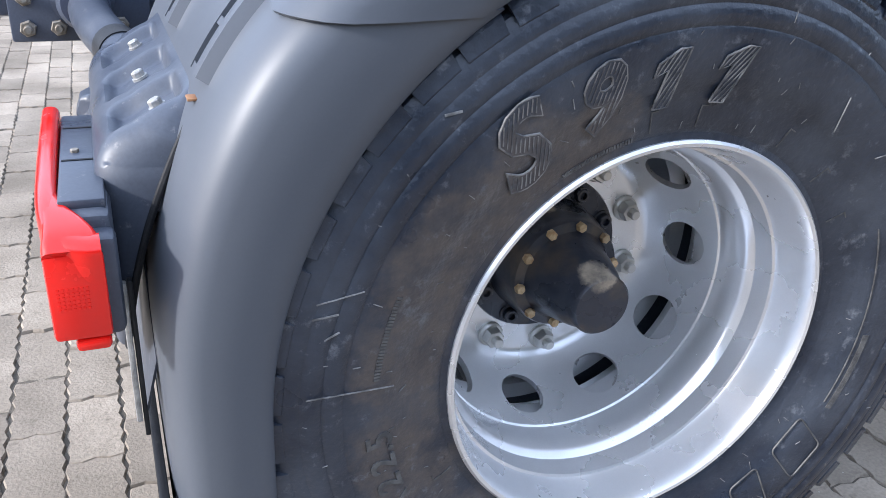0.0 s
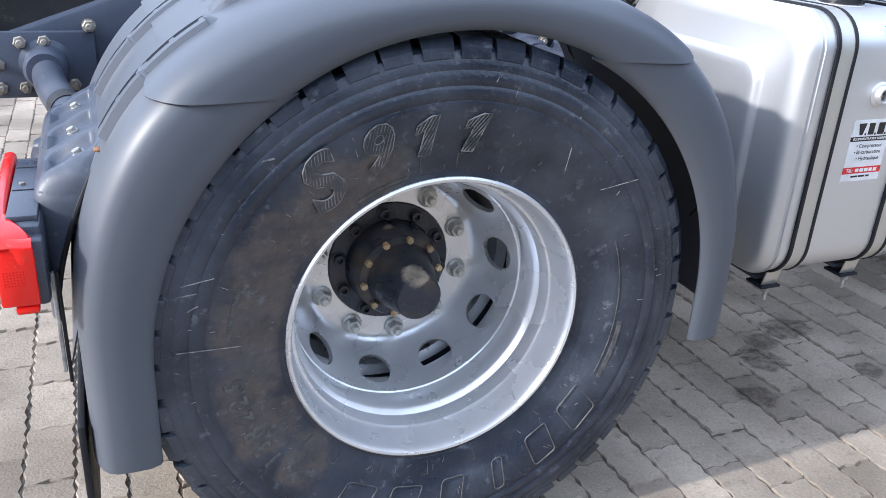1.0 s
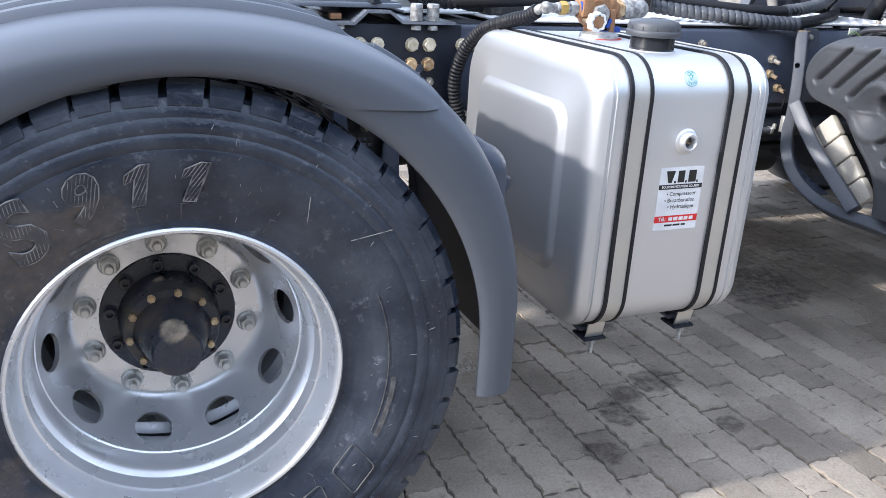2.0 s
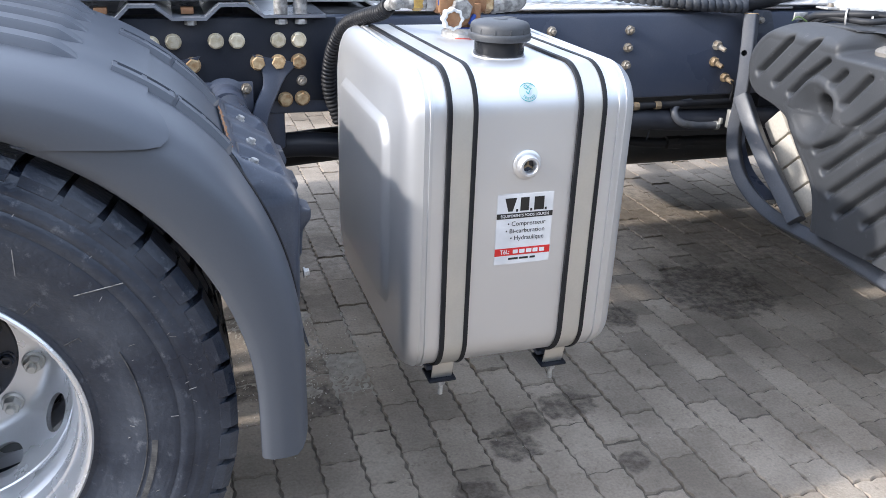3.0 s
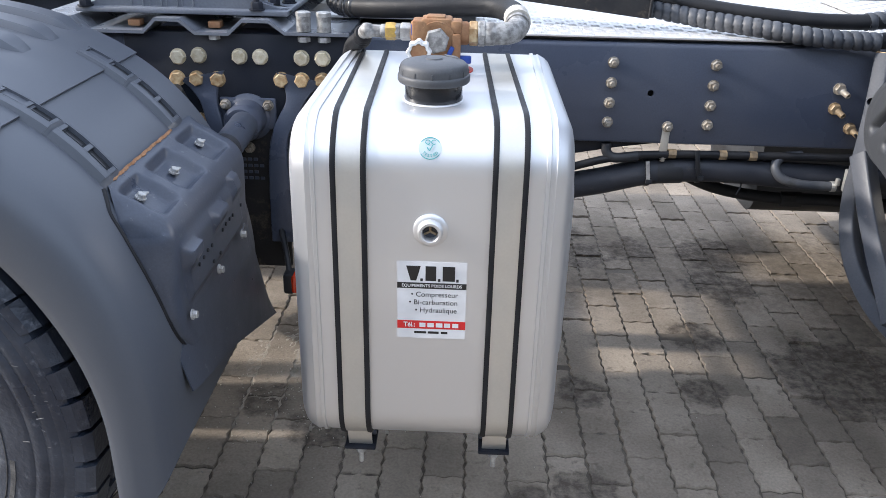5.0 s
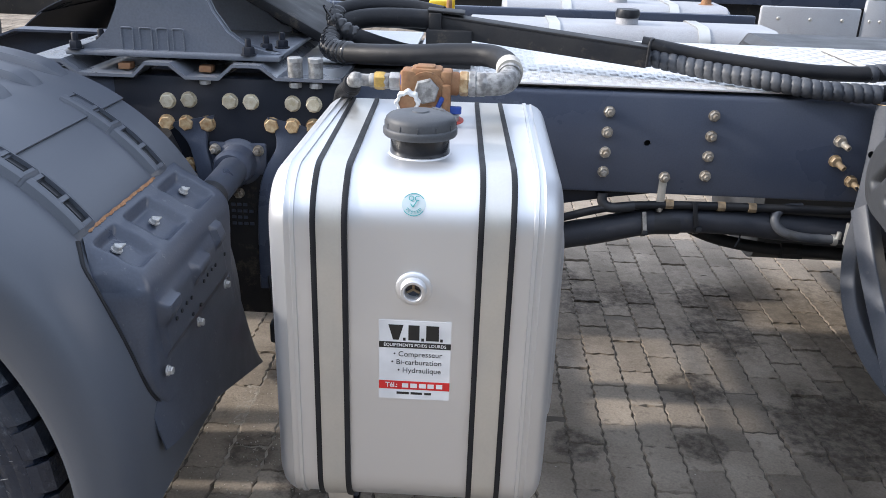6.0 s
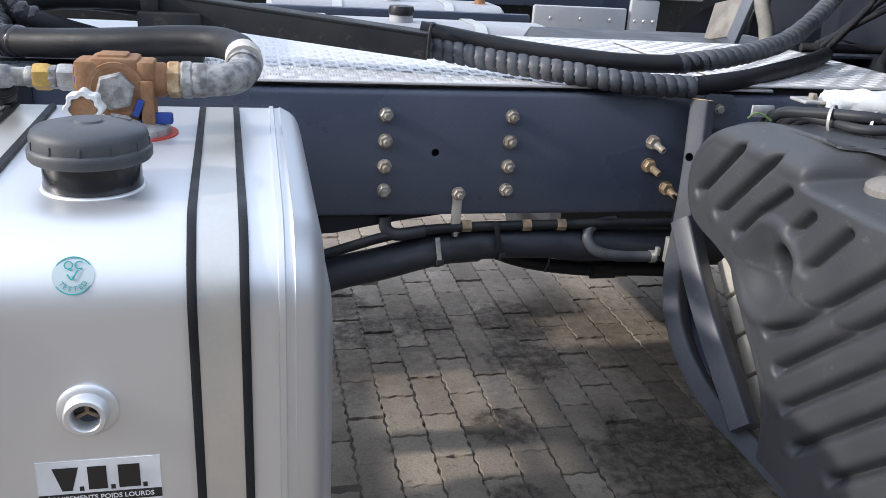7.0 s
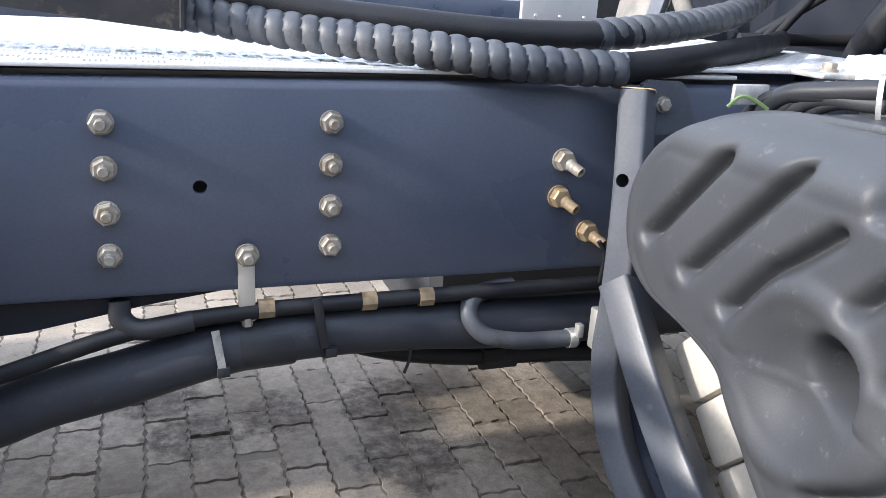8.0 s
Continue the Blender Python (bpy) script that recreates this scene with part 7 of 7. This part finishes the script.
part("arch_liner", add_sweep(bmesh.new(), [Vector((4.95 - 0.62 * math.cos(radians(q)), 5.46, 0.55 + 0.62 * math.sin(radians(q)))) for q in range(0, 181, 10)], [(-0.16, -0.008), (0.16, -0.008), (0.16, 0.008), (-0.16, 0.008)], up=(0, 1, 0)), M["dark"], panels, "black wheel arch lining")
part("arch_back", box((4.92, 5.66, 0.80), (1.26, 0.04, 0.80), 0.01), M["frame_black"], panels)
for k in range(4):
    part("skirt_leg", box((3.3 + 0.9 * k, 5.36, 0.22), (0.05, 0.05, 0.46), 0.006), M["frame"], panels)
# a line of trucks closes the yard
for k, (x, y, h) in enumerate(((-9, 14, 3.2), (-4.5, 14.5, 3.6), (0.5, 14, 3.3), (5.5, 14.4, 3.6), (10.5, 14, 3.2))):
    t = thing("distant_truck", "dark parked truck far across the yard", "truck", (x, y, 0), "trucks across the yard")
    part("body", box((0, 0, h / 2 + 0.4), (2.5, 5.0, h - 0.8), 0.12), M["casting"] if k % 2 else M["dark"], t)
    for sx in (-1, 1):
        for wy in (-1.6, 1.4):
            part("wheel", lathe([(0, 0), (0.5, 0), (0.5, 0.3), (0, 0.3)], 32, Matrix.Translation((sx * 1.1 - 0.15, wy, 0.5)) @ TO_X), M["rubber"], t)
hall = part("wall_north", box((0, 26, 3.5), (90, 0.4, 7.0)), M["cream"], smooth=0)
tagged(hall, "pale hall wall closing the yard", "wall", kind="structure")

# unseen walls added on the yard's open sides to block low sky light
def bay_wall(name, label, centre, turn_deg, bays, height):
    bm = bmesh.new()
    for k in range(bays):
        add_box(bm, (5.0 * (k - bays / 2 + 0.5), 0, height / 2), (4.96, 0.25, height), 0.02)
        add_box(bm, (5.0 * (k - bays / 2), 0.05, height / 2 + 0.05), (0.30, 0.40, height + 0.1), 0.02)
    bmesh.ops.transform(bm, matrix=pose(*centre, 0, 0, turn_deg), verts=bm.verts)
    tagged(part(name, bm, M["sky_block_wall"]), label, "wall", kind="structure")


bay_wall("sky_block_south", "unseen grey-green wall in bays, added to block low sky light", (0, -9.0, 0), 0, 14, 5.2)
bay_wall("sky_block_east", "unseen grey-green wall beyond the cab, added to block low sky light", (16, 8, 0), 90, 8, 4.4)

# ---- spilt grit on the paving ----
rnd = random.Random(31)
bm = bmesh.new()
for k in range(620):
    if k < 460:
        x, y = rnd.gauss(0.79, 0.10), rnd.gauss(1.09, 0.16)
    elif k < 530:
        x, y = rnd.gauss(0.53, 0.09), rnd.gauss(0.92, 0.12)
    else:
        x, y = rnd.uniform(0.55, 2.2), rnd.uniform(-0.1, 1.0)
    r = rnd.uniform(0.0016, 0.0042) if k < 530 else rnd.uniform(0.0012, 0.0028)
    m = Matrix.Translation((x, y, r * 0.5)) @ Matrix.Rotation(rnd.uniform(0, 6), 4, (rnd.random(), rnd.random(), 1)) @ Matrix.Diagonal((r, r * rnd.uniform(0.6, 1), r * 0.7, 1))
    corners = [bm.verts.new(m @ Vector(p)) for p in ((1, 0, 0), (0, 1, 0), (-1, 0, 0), (0, -1, 0), (0, 0, 1), (0, 0, -1))]
    for i in range(4):
        bm.faces.new((corners[i], corners[(i + 1) % 4], corners[4]))
        bm.faces.new((corners[(i + 1) % 4], corners[i], corners[5]))
tagged(part("grit", bm, M["grit"], None, "", 0), "scattered pale sandy grit on the paving", "grit", kind="stuff")

# a ragged film of sand in which the grit lies
rnd = random.Random(5)
humps = [(rnd.gauss(0, 0.10), rnd.gauss(0, 0.12), rnd.uniform(0.03, 0.09), rnd.uniform(0.3, 1.0)) for k in range(26)]
verts, faces, n = [], [], 70
for i in range(n):
    for j in range(n):
        u, v = -0.26 + 0.52 * i / (n - 1), -0.30 + 0.60 * j / (n - 1)
        heap = sum(h * math.exp(-((u - a) ** 2 + (v - b) ** 2) / w ** 2) for a, b, w, h in humps)
        verts.append((0.76 + u, 1.10 + v, min(heap * 0.0026, 0.005) - 0.0042 + rnd.uniform(-0.0012, 0.0012)))
for i in range(n - 1):
    for j in range(n - 1):
        faces.append((i * n + j, (i + 1) * n + j, (i + 1) * n + j + 1, i * n + j + 1))
me = bpy.data.meshes.new("sand")
me.from_pydata(verts, [], faces)
me.materials.append(M["sand"])
tagged(new("sand", me), "thin pale sandy dust spilt over the paving", "sand", kind="stuff")

# ---- paving blocks, last ----
PX, PY, GAP = 0.1145, 0.2265, 0.0024


def paver_outline(w, l):
    """A block with zigzag long sides and wavy ends; its neighbours fit into it."""
    out = []
    zig, wave = 0.0046, 0.0048
    n = 9
    step = [0, 1, -0.6, 0.8, -1, 0.7, -0.8, 1, -0.7, 0]
    for k in range(n + 1):
        out.append((w / 2 + zig * step[k], -l / 2 + l * k / n))
    for u, v in ((0.25, 1), (0, -0.8), (-0.25, 0.9)):
        out.append((w * u, l / 2 + wave * v))
    for k in range(n, -1, -1):
        out.append((-w / 2 + zig * step[k], -l / 2 + l * k / n))
    for u, v in ((-0.25, 0.9), (0, -0.8), (0.25, 1)):
        out.append((w * u, -l / 2 + wave * v))
    return out


def paver_mesh(tilt):
    o = paver_outline(PX - GAP, PY - GAP)
    verts = [(x, y, -0.02) for x, y in o] + [(x * 0.985, y * 0.992, -0.005) for x, y in o] + [(x * 0.935, y * 0.968, tilt * y * 0.03) for x, y in o]
    n = len(o)
    faces = [(k + n * j, (k + 1) % n + n * j, (k + 1) % n + n * (j + 1), k + n * (j + 1)) for j in range(2) for k in range(n)]
    faces += [tuple(range(2 * n, 3 * n))]
    return verts, faces


near_meshes = []
for k in range(5):
    v, f = paver_mesh((k - 2) * 0.5)
    me = bpy.data.meshes.new("paving_block")
    me.from_pydata(v, [], f)
    me.materials.append(M["paver"])
    near_meshes.append(me)
rnd = random.Random(11)
fv, ff, count = [], [], 0
v0, f0 = paver_mesh(0)
w1, l1 = PX - GAP, PY - GAP
plain = [(sx * (w1 * f) / 2, sy * (l1 * g) / 2, z) for f, g, z in ((1, 1, -0.02), (0.985, 0.992, -0.005), (0.935, 0.968, 0)) for sx, sy in ((1, -1), (1, 1), (-1, 1), (-1, -1))]
plain_faces = [(k + 4 * j, (k + 1) % 4 + 4 * j, (k + 1) % 4 + 4 * (j + 1), k + 4 * (j + 1)) for j in range(2) for k in range(4)] + [(8, 9, 10, 11)]
for i in range(-87, 110):
    for j in range(-38, 56):
        x = i * PX + 0.03
        y = j * PY + (0.5 * PY if i % 2 else 0) + 0.05
        dz = rnd.uniform(-0.0045, 0.0028)
        near = (1.35 < x < 2.6 and 0.9 < y < 2.75) or (-1.1 < x < -0.66 and 0.45 < y < 1.5) or (0.75 < x < 1.7 and 0.0 < y < 0.55)
        if near and count < 300:
            o = new("paving_block", near_meshes[rnd.randrange(5)])
            o.location, o.rotation_euler = (x, y, dz), (0, 0, rnd.uniform(-0.012, 0.012) + (math.pi if rnd.random() < 0.5 else 0))
            o.parent = pavement
            count += 1
        else:
            b = len(fv)
            c = rnd.uniform(-0.01, 0.01)
            close = -34 <= i < 66 and -12 <= j < 48  # far off, plain chamfered blocks will do
            fv += [(x + px - c * py, y + py + c * px, pz + dz) for px, py, pz in (v0 if close else plain)]
            ff += [tuple(q + b for q in face) for face in (f0 if close else plain_faces)]
me = bpy.data.meshes.new("paving_field")
me.from_pydata(fv, [], ff)
me.materials.append(M["paver_far"])
field = new("paving_field", me)
field.parent = pavement
tagged(field, "weathered grey-beige paving blocks", kind="stuff")
